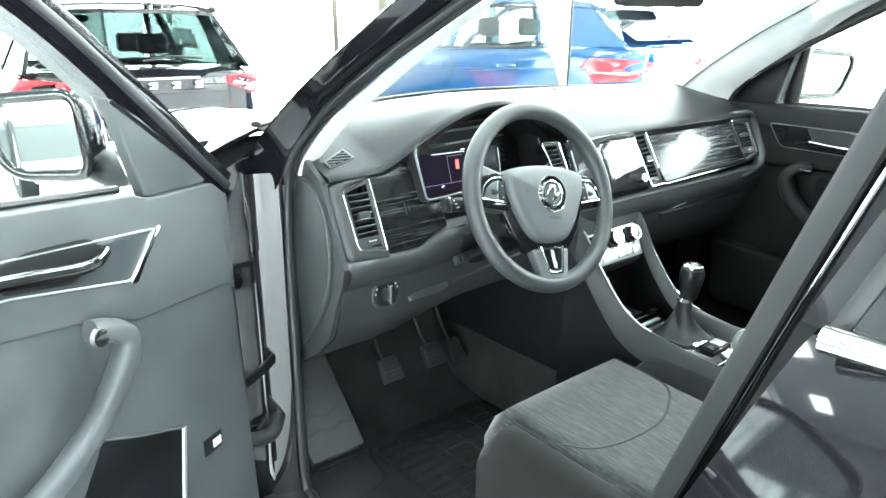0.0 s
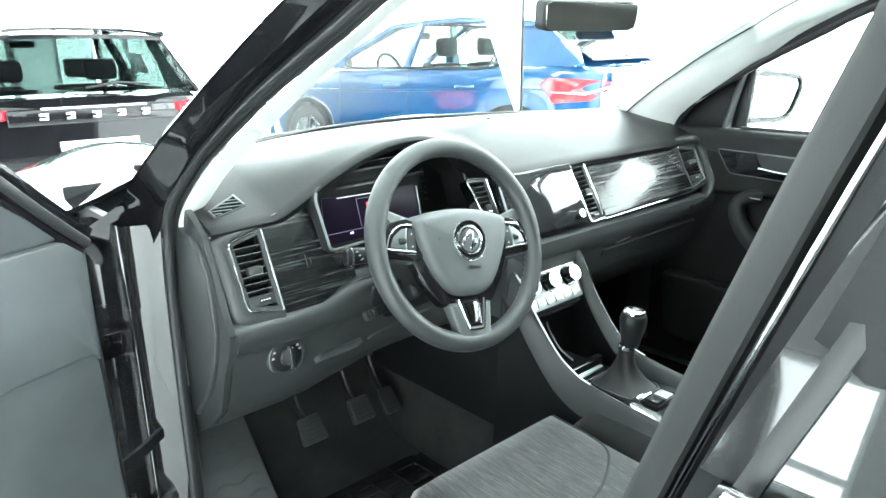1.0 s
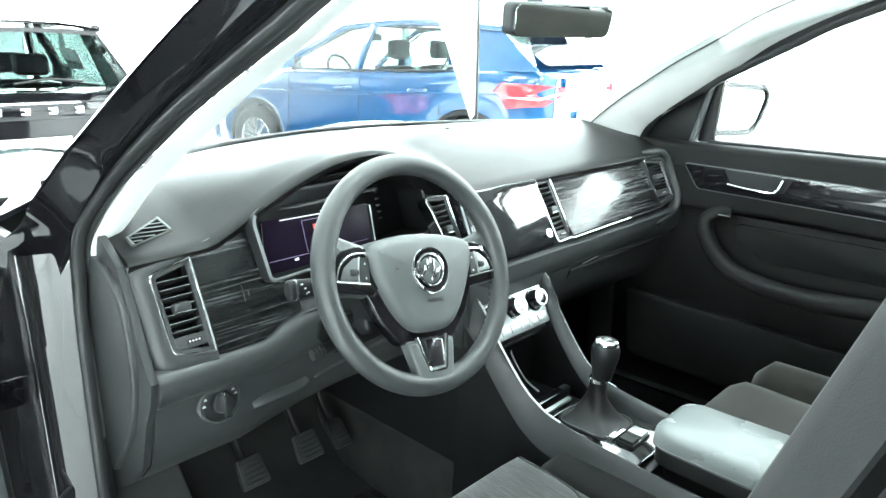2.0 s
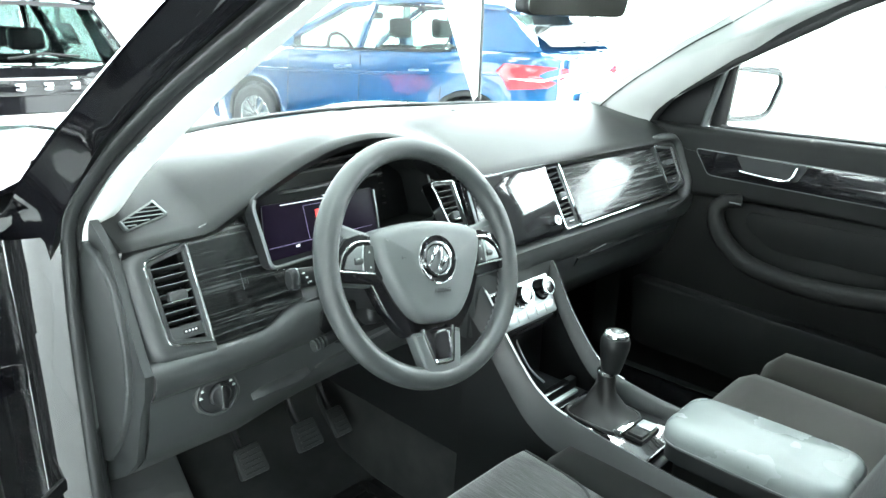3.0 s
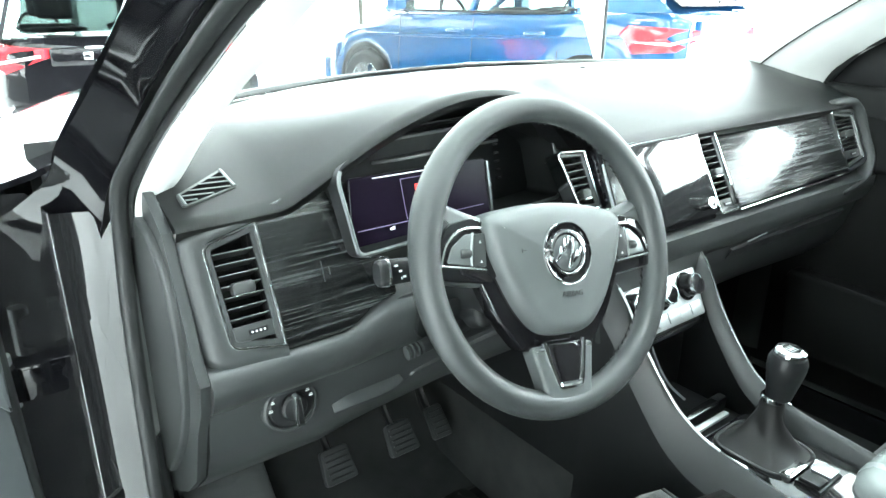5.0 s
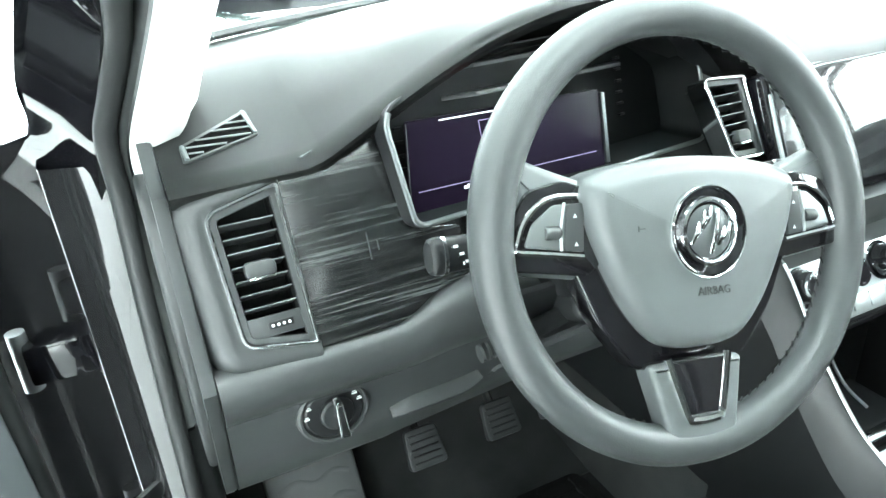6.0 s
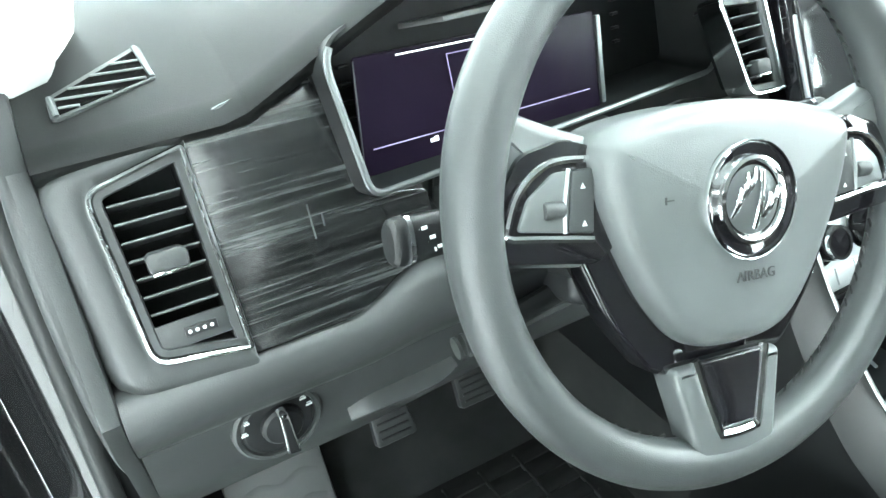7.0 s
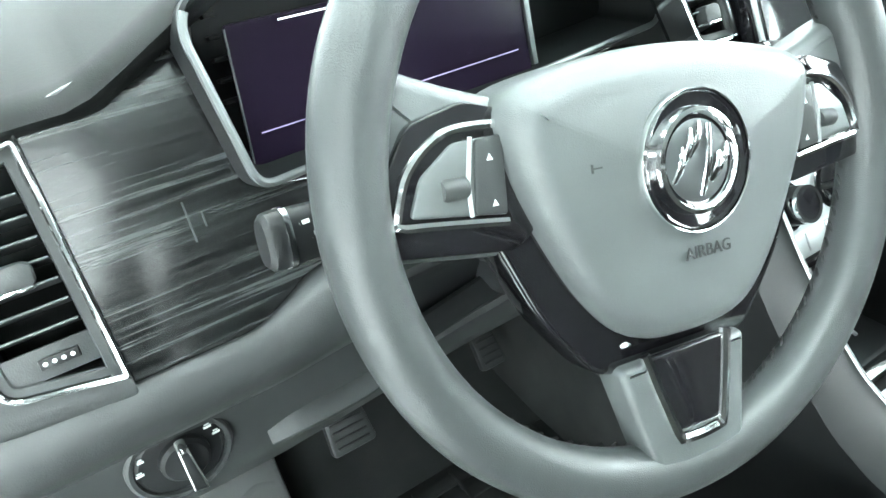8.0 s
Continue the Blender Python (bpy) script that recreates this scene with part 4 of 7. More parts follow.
cpart("upper_shroud", prism(rounded([(-0.062, 0.032), (-0.066, -0.02), (-0.05, -0.058), (0.05, -0.058), (0.066, -0.02), (0.062, 0.032)], 0.02), 0.10, 0.012, m=Matrix.Translation((0, 0, -0.150)), seg=3), DARK)
cpart("lower_shroud", prism(rounded([(-0.050, 0.0), (-0.055, -0.075), (0.055, -0.075), (0.050, 0.0)], 0.02), 0.16, 0.01, m=Matrix.Translation((0, 0, -0.25)), seg=3), DARK)
cpart("boss", lathe([(0.045, -0.06), (0.05, -0.04), (0.06, -0.02), (0.06, -0.015)], 32), DARK)


def stalk(sign, y0, y1, reach, name):
    a, b = Vector((sign * 0.05, y0, -0.072)), Vector((sign * reach, y1, -0.050 if sign < 0 else -0.044))
    s = cpart(name, sweep(smooth_path([a, a.lerp(b, 0.4) + Vector((0, 0.001, 0)), b], 6), ring(0.014, 0.0085, 16, 2.6), up=(0, 0, 1), scale=lambda t: 0.72 + 0.28 * t), DARK, label="control stalk with pale symbols")
    d = (b - a).normalized()
    cpart("stalk_cap", sweep([b - d * 0.001, b + d * 0.004, b + d * 0.008, b + d * 0.0105], ring(0.0138, 0.0085, 16, 2.6), up=(0, 0, 1), scale=lambda t: (1.0, 1.04, 1.0, 0.8)[min(3, int(t * 3 + 0.5))]), DARK, s)
    cpart("stalk_ring", sweep([b - d * 0.002, b + d * 0.001], ring(0.0149, 0.0094, 16, 2.6), up=(0, 0, 1)), CHROME, s)
    for k in range(3):
        c = b - d * (0.011 + 0.004 * k)
        bm = boxed(-0.0018, 0.0018, -0.0010, 0.0010, 0, 0.0004, m=Matrix.Translation((c.x, c.y + 0.006 - 0.006 * k, c.z + 0.0083)))
        cpart("stalk_mark", bm, MARK, s)
        bm = boxed(-0.0005, 0.0005, -0.0012, 0.0012, 0, 0.0004, m=Matrix.Translation((c.x - 0.0035, c.y + 0.005 - 0.006 * k, c.z + 0.0083)))
        cpart("stalk_mark", bm, MARK, s)
    return s


stalk(-1, 0.008, 0.021, 0.181, "indicator_stalk")
stalk(1, 0.020, 0.020, 0.140, "wiper_stalk")
low_st = cpart("lever", sweep([Vector((-0.04, -0.066, -0.128)), Vector((-0.120, -0.078, -0.125))], ring(0.009, 0.007, 12), up=(0, 0, 1)), DARK, label="short lower lever with ribbed end")
for k in range(4):
    c = Vector((-0.116, -0.0775, -0.125)).lerp(Vector((-0.135, -0.0795, -0.1245)), k / 3)
    cpart("lever_rib", sweep([c, c + Vector((-0.0026, -0.0002, 0.0))], ring(0.0085, 0.0075, 12), up=(0, 0, 1)), HARD, low_st)

# ---- the car's shell ----
GLASS = bpy.data.materials.new("car_glass")
GLASS.use_nodes = True
gb = GLASS.node_tree.nodes["Principled BSDF"]
gb.inputs["Base Color"].default_value = (0.93, 0.98, 0.96, 1)
gb.inputs["Transmission Weight"].default_value = 1.0
gb.inputs["Roughness"].default_value = 0.0
gb.inputs["IOR"].default_value = 1.12
LINER = grained("roof_lining", (0.42, 0.44, 0.43), 0.85, 900, 0.4, 0.06)
body = thing("black_car", "black car with its driver's door standing open", "car", at=(MID, 0, 0.2))


def bpart(name, bm, material, label="", parent=None, sharp=32.0):
    bmesh.ops.transform(bm, matrix=Matrix.Translation((-MID, 0, -0.2)), verts=bm.verts)
    return part(name, bm, material, parent or body, label, sharp)


def mirrored(points):
    return [(2 * MID - x, y, z) for x, y, z in points]


# floor, toe board, bulkhead and tunnel
bpart("floor_pan", boxed(-0.44, 2 * MID + 0.44, -1.75, 0.62, 0.27, 0.335), CARPET, "black carpet")
bpart("toe_board", sheet([[(x, y, z) for x in (-0.42, 0.1, 0.6, 1.08)] for y, z in ((0.40, 0.33), (0.52, 0.36), (0.64, 0.47), (0.72, 0.62), (0.74, 1.08))], 0.01), CARPET)
bpart("tunnel", boxed(0.22, 0.45, -1.5, 0.62, 0.335, 0.55, 0.03), CARPET)
bpart("kick_panel", boxed(-0.405, -0.385, 0.28, 0.74, 0.30, 1.05, 0.006), DARK)
bpart("kick_panel", boxed(2 * MID + 0.385, 2 * MID + 0.405, 0.28, 0.74, 0.30, 1.05, 0.006), DARK)
# sill with its plastic step
for s in (0, 1):
    f = (lambda p: p) if not s else mirrored
    x = sorted(p[0] for p in f([(-0.39, 0, 0), (-0.53, 0, 0)]))
    sill = bpart("sill", boxed(x[0], x[1], -1.5, 0.45, 0.20, 0.405, 0.02), PAINT)
    bpart("sill_trim", boxed(x[0] + (0.05 if not s else 0.0), x[1] - (0.0 if not s else 0.05), -0.55, 0.30, 0.40, 0.418, 0.008), HARD, parent=sill)

# door opening: rubber seal all round, one closed loop
SEAL_FOOT = [(-0.404, 0.250, 0.46), (-0.403, 0.252, 0.70), (-0.398, 0.258, 0.95), (-0.394, 0.252, 1.055)]
SEAL_TOP = [(-0.393, 0.230, 1.117), (-0.381, 0.200, 1.1575), (-0.368, 0.160, 1.197), (-0.364, 0.110, 1.228), (-0.360, 0.060, 1.256), (-0.354, 0.0, 1.289), (-0.345, -0.080, 1.329), (-0.335, -0.160, 1.368), (-0.324, -0.250, 1.411), (-0.314, -0.45, 1.478)]
SEAL_BACK = [(-0.332, -0.64, 1.492), (-0.348, -0.745, 1.455), (-0.355, -0.770, 1.38), (-0.362, -0.733, 1.29), (-0.370, -0.703, 1.21), (-0.379, -0.650, 1.06), (-0.390, -0.578, 0.855), (-0.404, -0.47, 0.62), (-0.406, -0.36, 0.47), (-0.408, -0.20, 0.425), (-0.408, 0.12, 0.425), (-0.406, 0.215, 0.43)]
SEAL_PROFILE = [(0.011, -0.004), (0.012, 0.004), (0.009, 0.010), (0.004, 0.012), (-0.001, 0.009), (-0.003, 0.003), (-0.007, 0.004), (-0.011, 0.001), (-0.010, -0.008), (0.007, -0.009)]
for s in (0, 1):
    pts = SEAL_FOOT + SEAL_TOP + SEAL_BACK if not s else mirrored(SEAL_FOOT + SEAL_TOP + SEAL_BACK)
    mid = Vector((pts[0][0], -0.2, 0.95))
    path = smooth_path(pts, 7, True)
    bm = bmesh.new()
    rings = []
    n = len(path)
    for i, p in enumerate(path):
        t = (path[(i + 1) % n] - path[i - 1]).normalized()
        out = Vector(((-1 if not s else 1), 0, 0))
        out = (out - t * out.dot(t)).normalized()
        inn = out.cross(t).normalized()
        if inn.dot(mid - p) < 0:
            inn = -inn
        rings.append([bm.verts.new(p + inn * a * 0.75 + out * b * 0.85) for a, b in SEAL_PROFILE])
    for i in range(n):
        for j in range(len(SEAL_PROFILE)):
            k = (j + 1) % len(SEAL_PROFILE)
            bm.faces.new((rings[i][j], rings[i][k], rings[(i + 1) % n][k], rings[(i + 1) % n][j]))
    bpart("door_seal", bm, RUBBER, "grey rubber door seal", sharp=60)

# pillars: light lining inside, black metal outside
LIN_L = [(-0.379, 0.245, 1.060), (-0.3805, 0.236, 1.090), (-0.376, 0.216, 1.120), (-0.360, 0.176, 1.168), (-0.347, 0.110, 1.216), (-0.343, 0.060, 1.244), (-0.335, 0.0, 1.280), (-0.325, -0.080, 1.320), (-0.315, -0.160, 1.359), (-0.304, -0.250, 1.403), (-0.285, -0.45, 1.475)]
LIN_R = [(-0.364, 0.255, 1.063), (-0.361, 0.255, 1.092), (-0.331, 0.250, 1.116), (-0.318, 0.190, 1.170), (-0.311, 0.110, 1.220), (-0.307, 0.060, 1.248), (-0.299, 0.0, 1.286), (-0.289, -0.080, 1.334), (-0.279, -0.160, 1.380), (-0.268, -0.250, 1.425), (-0.250, -0.45, 1.510)]
OUT = [(-0.570, 0.62, 0.965), (-0.505, 0.42, 1.045), (-0.453, 0.300, 1.114), (-0.443, 0.230, 1.166), (-0.4225, 0.160, 1.226), (-0.412, 0.110, 1.260), (-0.407, 0.060, 1.288), (-0.402, 0.0, 1.320), (-0.394, -0.080, 1.362), (-0.385, -0.160, 1.402), (-0.374, -0.250, 1.447), (-0.355, -0.50, 1.545)]
# the passenger's side, seen across the cabin
FAR_L = [(-0.376, 0.245, 1.070), (-0.372, 0.210, 1.148), (-0.368, 0.150, 1.192), (-0.364, 0.080, 1.240), (-0.357, 0.0, 1.294), (-0.345, -0.120, 1.372), (-0.325, -0.30, 1.450), (-0.300, -0.50, 1.500)]
FAR_R = [(-0.300, 0.375, 1.110), (-0.283, 0.300, 1.178), (-0.280, 0.200, 1.252), (-0.280, 0.100, 1.318), (-0.275, 0.0, 1.372), (-0.262, -0.120, 1.435), (-0.250, -0.30, 1.495), (-0.240, -0.50, 1.525)]
CH = [(-0.416, 0.285, 1.02), (-0.411, 0.270, 1.055), (-0.406, 0.252, 1.093), (-0.400, 0.230, 1.124), (-0.377, 0.162, 1.205), (-0.373, 0.112, 1.235), (-0.369, 0.062, 1.263), (-0.364, 0.002, 1.295), (-0.355, -0.078, 1.335), (-0.345, -0.158, 1.375), (-0.334, -0.248, 1.419), (-0.316, -0.50, 1.503)]
for s in (0, 1):
    f = (lambda p: p) if not s else mirrored
    g = lambda pts: [Vector(p) for p in smooth_path(f(pts), 6)]
    l, r, o, c = g(LIN_L if not s else FAR_L), g(LIN_R if not s else FAR_R), g(OUT), g(CH)
    inward = Vector((0.012 if not s else -0.012, -0.012, 0.0))
    rows = [l, [a.lerp(b, 0.3) + inward * 0.8 for a, b in zip(l, r)], [a.lerp(b, 0.7) + inward for a, b in zip(l, r)], r, [b + Vector((0.01 if not s else -0.01, 0.05, -0.01)) for b in r]]
    bpart("pillar_lining", sheet(rows), TRIM, "pale grey cloth pillar lining", sharp=70)
    if s:
        bpart("screen_seal", sweep([b + Vector((-0.004, -0.002, 0.002)) for b in r], ring(0.0022, 0.0016, 8)), DARK, "thin black seal along the windscreen")
    k = 1 if not s else -1
    side = [min(l, key=lambda q: (q - p).length) for p in c]
    bead = [[p.lerp(q, u) + Vector((k * dx, dy, dz)) for p, q in zip(c, side)] for u, dx, dy, dz in ((1.0, 0.012, 0.030, 0.0), (1.0, 0.002, 0.006, 0.002), (0.92, 0.0, -0.003, 0.001), (0.75, 0.0, -0.002, 0.002), (0.55, 0.004, 0.010, 0.004), (0.25, 0.004, 0.010, 0.004), (0.0, 0.0, 0.0, 0.0))]
    bpart("pillar_return", sheet(bead), RUBBER, "grey rubber bead along the pillar", sharp=60)
    rows = [c, [a.lerp(b, 0.12) + Vector((0, 0.006, -0.006)) for a, b in zip(c, o)], [a.lerp(b, 0.4) + Vector((-0.002 * k, 0.002, 0.004)) for a, b in zip(c, o)], [a.lerp(b, 0.8) + Vector((-0.006 * k, 0.006, 0.006)) for a, b in zip(c, o)], o, [p + Vector((0.02 * k, 0.012, 0.0)) for p in o]]
    bpart("front_pillar", sheet(rows), PAINT, "gloss black front pillar", sharp=60)
    # hinge face below the pillar
    zs = (0.40, 0.6, 0.8, 1.0, 1.085)
    jam = [[f([(x, y, z)])[0] for z in zs] for x, y in ((-0.396, 0.266), (-0.404, 0.268), (-0.451, 0.2855), (-0.455, 0.292), (-0.456, 0.335), (-0.462, 0.395), (-0.520, 0.412), (-0.570, 0.416))]
    bpart("hinge_pillar", sheet(jam), JAMPAINT, "black painted hinge pillar", sharp=50)
    for nm, z0, z1, mt, lab in (("pillar_foot_trim", 0.45, 0.796, HARD, ""), ("pillar_side_trim", 0.800, 1.062, FOOTTRIM, "pale grey strip beside the seal")):
        rows = [[f([(x, y, z0 + (z1 - z0) * k / 4)])[0] for k in range(5)] for x, y in ((-0.401, 0.262), (-0.388, 0.264), (-0.378, 0.280), (-0.374, 0.34))]
        bpart(nm, sheet(rows), mt, lab, sharp=50)

# hinges and check strap on the driver's side
for z in (0.885, 0.55):
    h = bpart("hinge", boxed(-0.520, -0.452, 0.318, 0.352, z - 0.022, z + 0.022, 0.006), PAINT, "black steel door hinge")
    bpart("hinge_pin", lathe([(0, 0.035), (0.009, 0.033), (0.010, -0.033), (0, -0.035)], 16, m=Matrix.Translation((-0.522, 0.338, z))), SATIN, parent=h)
strap = bpart("check_strap", sweep([(-0.415, 0.295, 0.728), (-0.47, 0.26, 0.72), (-0.56, 0.225, 0.705)], ring(0.004, 0.011, 8, 4)), DARK, "black door check strap")
bpart("strap_bolt", lathe([(0, 0.012), (0.010, 0.010), (0.012, 0.0)], 16, m=frame_of((-0.410, 0.318, 0.732), (1, 0, 0), (0, 0, 1))), CHROME, parent=strap)
bpart("loom", sweep(smooth_path([(-0.43, 0.29, 0.60), (-0.47, 0.25, 0.585), (-0.54, 0.245, 0.60)], 6), ring(0.014, 0.014, 12)), RUBBER, "black rubber cable sleeve")

# windscreen
TOPV, rowsg = [], []
for j in range(9):
    v = j / 8
    row = []
    for i in range(25):
        s = -1 + 2 * i / 24
        yb, zb = 0.74 - 0.36 * s * s, 1.128 - 0.01 * s * s
        yt, zt = -0.36 - 0.08 * s * s, 1.545 - 0.045 * s * s
        half = 0.70 + (0.60 - 0.70) * v
        bulge = 0.03 * math.sin(math.pi * v)
        row.append((MID + s * half, yb + (yt - yb) * v + bulge * 0.5, zb + (zt - zb) * v + bulge))
    rowsg.append(row)
wind = bpart("windscreen", sheet(rowsg, 0.005), GLASS, "clear windscreen", sharp=80)
wind.visible_shadow = False
bpart("screen_band", sheet([[(MID + s / 12 * 0.69, 0.725 - 0.36 * (s / 12) ** 2 - 0.05 * k, 1.127 - 0.01 * (s / 12) ** 2 + 0.016 * k - 0.004) for s in range(-12, 13)] for k in range(2)]), DARK)

# roof, lining, rear
roof_rows = []
for j in range(15):
    y = -0.38 - 2.05 * j / 14
    row = []
    for i in range(17):
        s = -1 + 2 * i / 16
        half = 0.625 + 0.02 * math.sin(math.pi * j / 14)
        z = 1.56 + 0.085 * math.sin(math.pi * min(1, (j + 3) / 17)) - 0.07 * abs(s) ** 3 - (0.10 * max(0, (j - 10) / 4) ** 2)
        row.append((MID + s * half * 1.04, y - 0.05 * s * s * (1 if j == 0 else 0), z))
    roof_rows.append(row)
bpart("roof", sheet(roof_rows, 0.01), PAINT, "gloss black roof", sharp=80)
bpart("roof_lining", sheet([[(x, y, z - 0.045) for x, y, z in row] for row in roof_rows], 0.008), LINER, "pale roof lining", sharp=80)
bpart("roof_rail", sweep(smooth_path([(-0.40, -0.60, 1.56), (-0.40, -1.2, 1.585), (-0.39, -2.0, 1.55), (-0.38, -2.4, 1.47)], 6), ring(0.05, 0.045, 12)), PAINT)
bpart("roof_rail", sweep(smooth_path(mirrored([(-0.40, -0.60, 1.56), (-0.40, -1.2, 1.585), (-0.39, -2.0, 1.55), (-0.38, -2.4, 1.47)]), 6), ring(0.05, 0.045, 12)), PAINT)
# middle pillars
BZ = (1.50, 1.38, 1.28, 1.15, 0.97, 0.75, 0.42)


def b_line(z):
    return lerp_at([(0.42, -0.42), (0.75, -0.525), (0.97, -0.600), (1.15, -0.662), (1.28, -0.708), (1.38, -0.745), (1.5, -0.77)], z)


for s in (0, 1):
    f = (lambda p: p) if not s else mirrored
    inner = [[f([(x, b_line(z) + dy, z)])[0] for z in BZ] for x, dy in ((-0.409, 0.012), (-0.405, 0.018), (-0.394, 0.033), (-0.388, 0.039), (-0.382, 0.040), (-0.374, 0.036), (-0.362, 0.018), (-0.352, -0.02), (-0.345, -0.08), (-0.350, -0.24))]
    bpart("middle_pillar_lining", sheet(inner, 0.004), PILLARGREY, "grey plastic middle pillar lining", sharp=60)
    outer = [[f([(x, b_line(z) + dy, z)])[0] for z in BZ] for x, dy in ((-0.400, 0.004), (-0.402, -0.016), (-0.416, -0.020), (-0.427, -0.020), (-0.432, -0.05), (-0.432, -0.16))]
    bpart("middle_pillar", sheet(outer), DARK, "black middle pillar", sharp=60)


# rear seat, rear panels, nose, wheels
bpart("rear_seat", boxed(-0.28, 2 * MID + 0.28, -1.55, -0.98, 0.42, 0.66, 0.06, seg=3), DARK, "dark rear bench")
bpart("rear_backrest", boxed(-0.28, 2 * MID + 0.28, -1.78, -1.58, 0.60, 1.18, 0.06, seg=3, m=None), DARK)
side = []
for s in (0, 1):
    f = (lambda p: p) if not s else mirrored
    rows = [[f([(x - 0.02 * math.sin(math.pi * k / 8), y, z)])[0] for k, y in enumerate([-1.62 - 1.28 * q / 8 for q in range(9)])] for x, z in ((-0.55, 0.24), (-0.60, 0.45), (-0.61, 0.75), (-0.585, 1.0), (-0.53, 1.10), (-0.46, 1.32), (-0.41, 1.50))]
    bpart("rear_side", sheet(rows, 0.01), PAINT, sharp=70)
    rows = [[f([(x + 0.05 * max(0, (k - 5) / 3) ** 2, y, z - 0.10 * max(0, (k - 4) / 4) ** 2 * (1 if z > 0.8 else 0))])[0] for k, y in enumerate([0.40 + 1.40 * q / 8 for q in range(9)])] for x, z in ((-0.54, 0.24), (-0.595, 0.45), (-0.605, 0.72), (-0.585, 0.93), (-0.54, 1.0))]
    bpart("front_wing", sheet(rows, 0.01), PAINT, sharp=70)
def bonnet_z(s, v):
    """Height of the bonnet: raised creases either side of a flatter middle; s across, v from the screen to the nose."""
    crease = 0.055 * math.exp(-((abs(s) - 0.62) / 0.17) ** 2) * (1 - 0.5 * v * v)
    return 1.072 + 0.045 * v - 0.150 * v ** 2.6 - 0.05 * s ** 4 + crease


bpart("bonnet", sheet([[(MID + s / 16 * 0.875, 0.66 + 1.12 * j / 12 - 0.15 * (s / 16) ** 2 * (j / 12), bonnet_z(s / 16, j / 12)) for s in range(-16, 17)] for j in range(13)], 0.01), PAINT, "gloss black bonnet", sharp=80)
bpart("front_bumper", boxed(-0.50, 2 * MID + 0.50, 1.55, 1.85, 0.25, 0.93, 0.09, seg=4), PAINT)
bpart("tailgate", boxed(-0.48, 2 * MID + 0.48, -2.95, -2.80, 0.30, 1.12, 0.06, seg=3), PAINT)
rw = bpart("rear_window", sheet([[(MID + s / 6 * 0.60, -2.82 + 0.42 * j / 4, 1.12 + 0.36 * j / 4 - 0.02 * (s / 6) ** 2) for s in range(-6, 7)] for j in range(5)], 0.006), GLASS, sharp=80)
rw.visible_shadow = False
TYRE = grained("tyre_rubber", (0.016, 0.016, 0.017), 0.7, 400, 0.4)
ALLOY = mat("alloy", (0.65, 0.67, 0.68), 0.25, 0.9)


def wheel_meshes(parent, m, r, make):
    """A road wheel: tyre and a ten-spoke rim."""
    tyre = make("tyre", lathe([(r * 0.66, -0.09), (r * 0.9, -0.105), (r * 0.98, -0.09), (r, -0.05), (r, 0.05), (r * 0.98, 0.09), (r * 0.9, 0.105), (r * 0.66, 0.09)], 40, m=m), TYRE)
    rim_ = make("rim", lathe([(r * 0.66, 0.085), (r * 0.64, 0.095), (r * 0.60, 0.07), (r * 0.60, -0.06)], 40, m=m), ALLOY)
    for k in range(10):
        a = 2 * math.pi * k / 10
        make("spoke", boxed(r * 0.10, r * 0.63, -r * 0.035, r * 0.035, 0.060, 0.085, 0.006, m=m @ Matrix.Rotation(a, 4, "Z")), ALLOY)
    make("hub", lathe([(0, 0.095), (r * 0.12, 0.09), (r * 0.16, 0.07), (r * 0.16, 0.03)], 24, m=m), ALLOY)


for x, sgn in ((-0.50, -1), (2 * MID + 0.50, 1)):
    for y in (1.05, -1.74):
        wheel_meshes(body, Matrix.Translation((x, y, 0.345)) @ Matrix.Rotation(radians(90) * sgn, 4, "Y"), 0.345, lambda n_, b_, m_: bpart(n_, b_, m_))

# ---- console, gear lever, armrest, seats, pedals, mirror ----
con = thing("centre_console", "dark grey centre console with chrome-edged tray", "console", at=(MID, -0.05, 0.335))


def kpart(name, bm, material, label="", parent=None, sharp=40.0):
    bmesh.ops.transform(bm, matrix=Matrix.Translation((-MID, 0.05, -0.335)), verts=bm.verts)
    return part(name, bm, material, parent or con, label, sharp)


CX = 0.330
# side rails: sweep up from beside the armrest to the climate panel
for sgn in (-1, 1):
    top = smooth_path([(CX + sgn * 0.092, -0.50, 0.688), (CX + sgn * 0.092, -0.25, 0.697), (CX + sgn * 0.092, -0.10, 0.714), (CX + sgn * 0.093, -0.047, 0.734), (CX + sgn * 0.095, -0.012, 0.764), (CX + sgn * 0.098, 0.035, 0.822), (CX + sgn * 0.103, 0.072, 0.880), (CX + sgn * 0.108, 0.10, 0.915)], 6)
    rows = [[p + Vector((-sgn * 0.012, 0, -0.030)) for p in top], [p + Vector((-sgn * 0.008, 0, 0.0)) for p in top], [p + Vector((sgn * 0.002, -0.004, 0.005)) for p in top], [p + Vector((sgn * 0.010, -0.004, -0.004)) for p in top],
            [p + Vector((sgn * 0.018, 0.0, -0.06)) for p in top], [Vector((p.x + sgn * 0.014, p.y + 0.03, 0.40)) for p in top]]
    kpart("flank", sheet(rows[4:]), DARK, "dark console flank", sharp=60)
    rail = kpart("side_rail", sheet(rows[:5]), HARD, "grey padded console flank", sharp=60)
    edge = [q + Vector((sgn * 0.002, -0.005, 0.0055)) for q in top[12:-4]]
    kpart("edge_strip", sweep(edge, ring(0.0020, 0.0018, 8)), CHROME if sgn > 0 else SATIN, parent=rail)
kpart("tray_floor", boxed(CX - 0.082, CX + 0.082, -0.26, 0.10, 0.640, 0.672, 0.004), DARK)
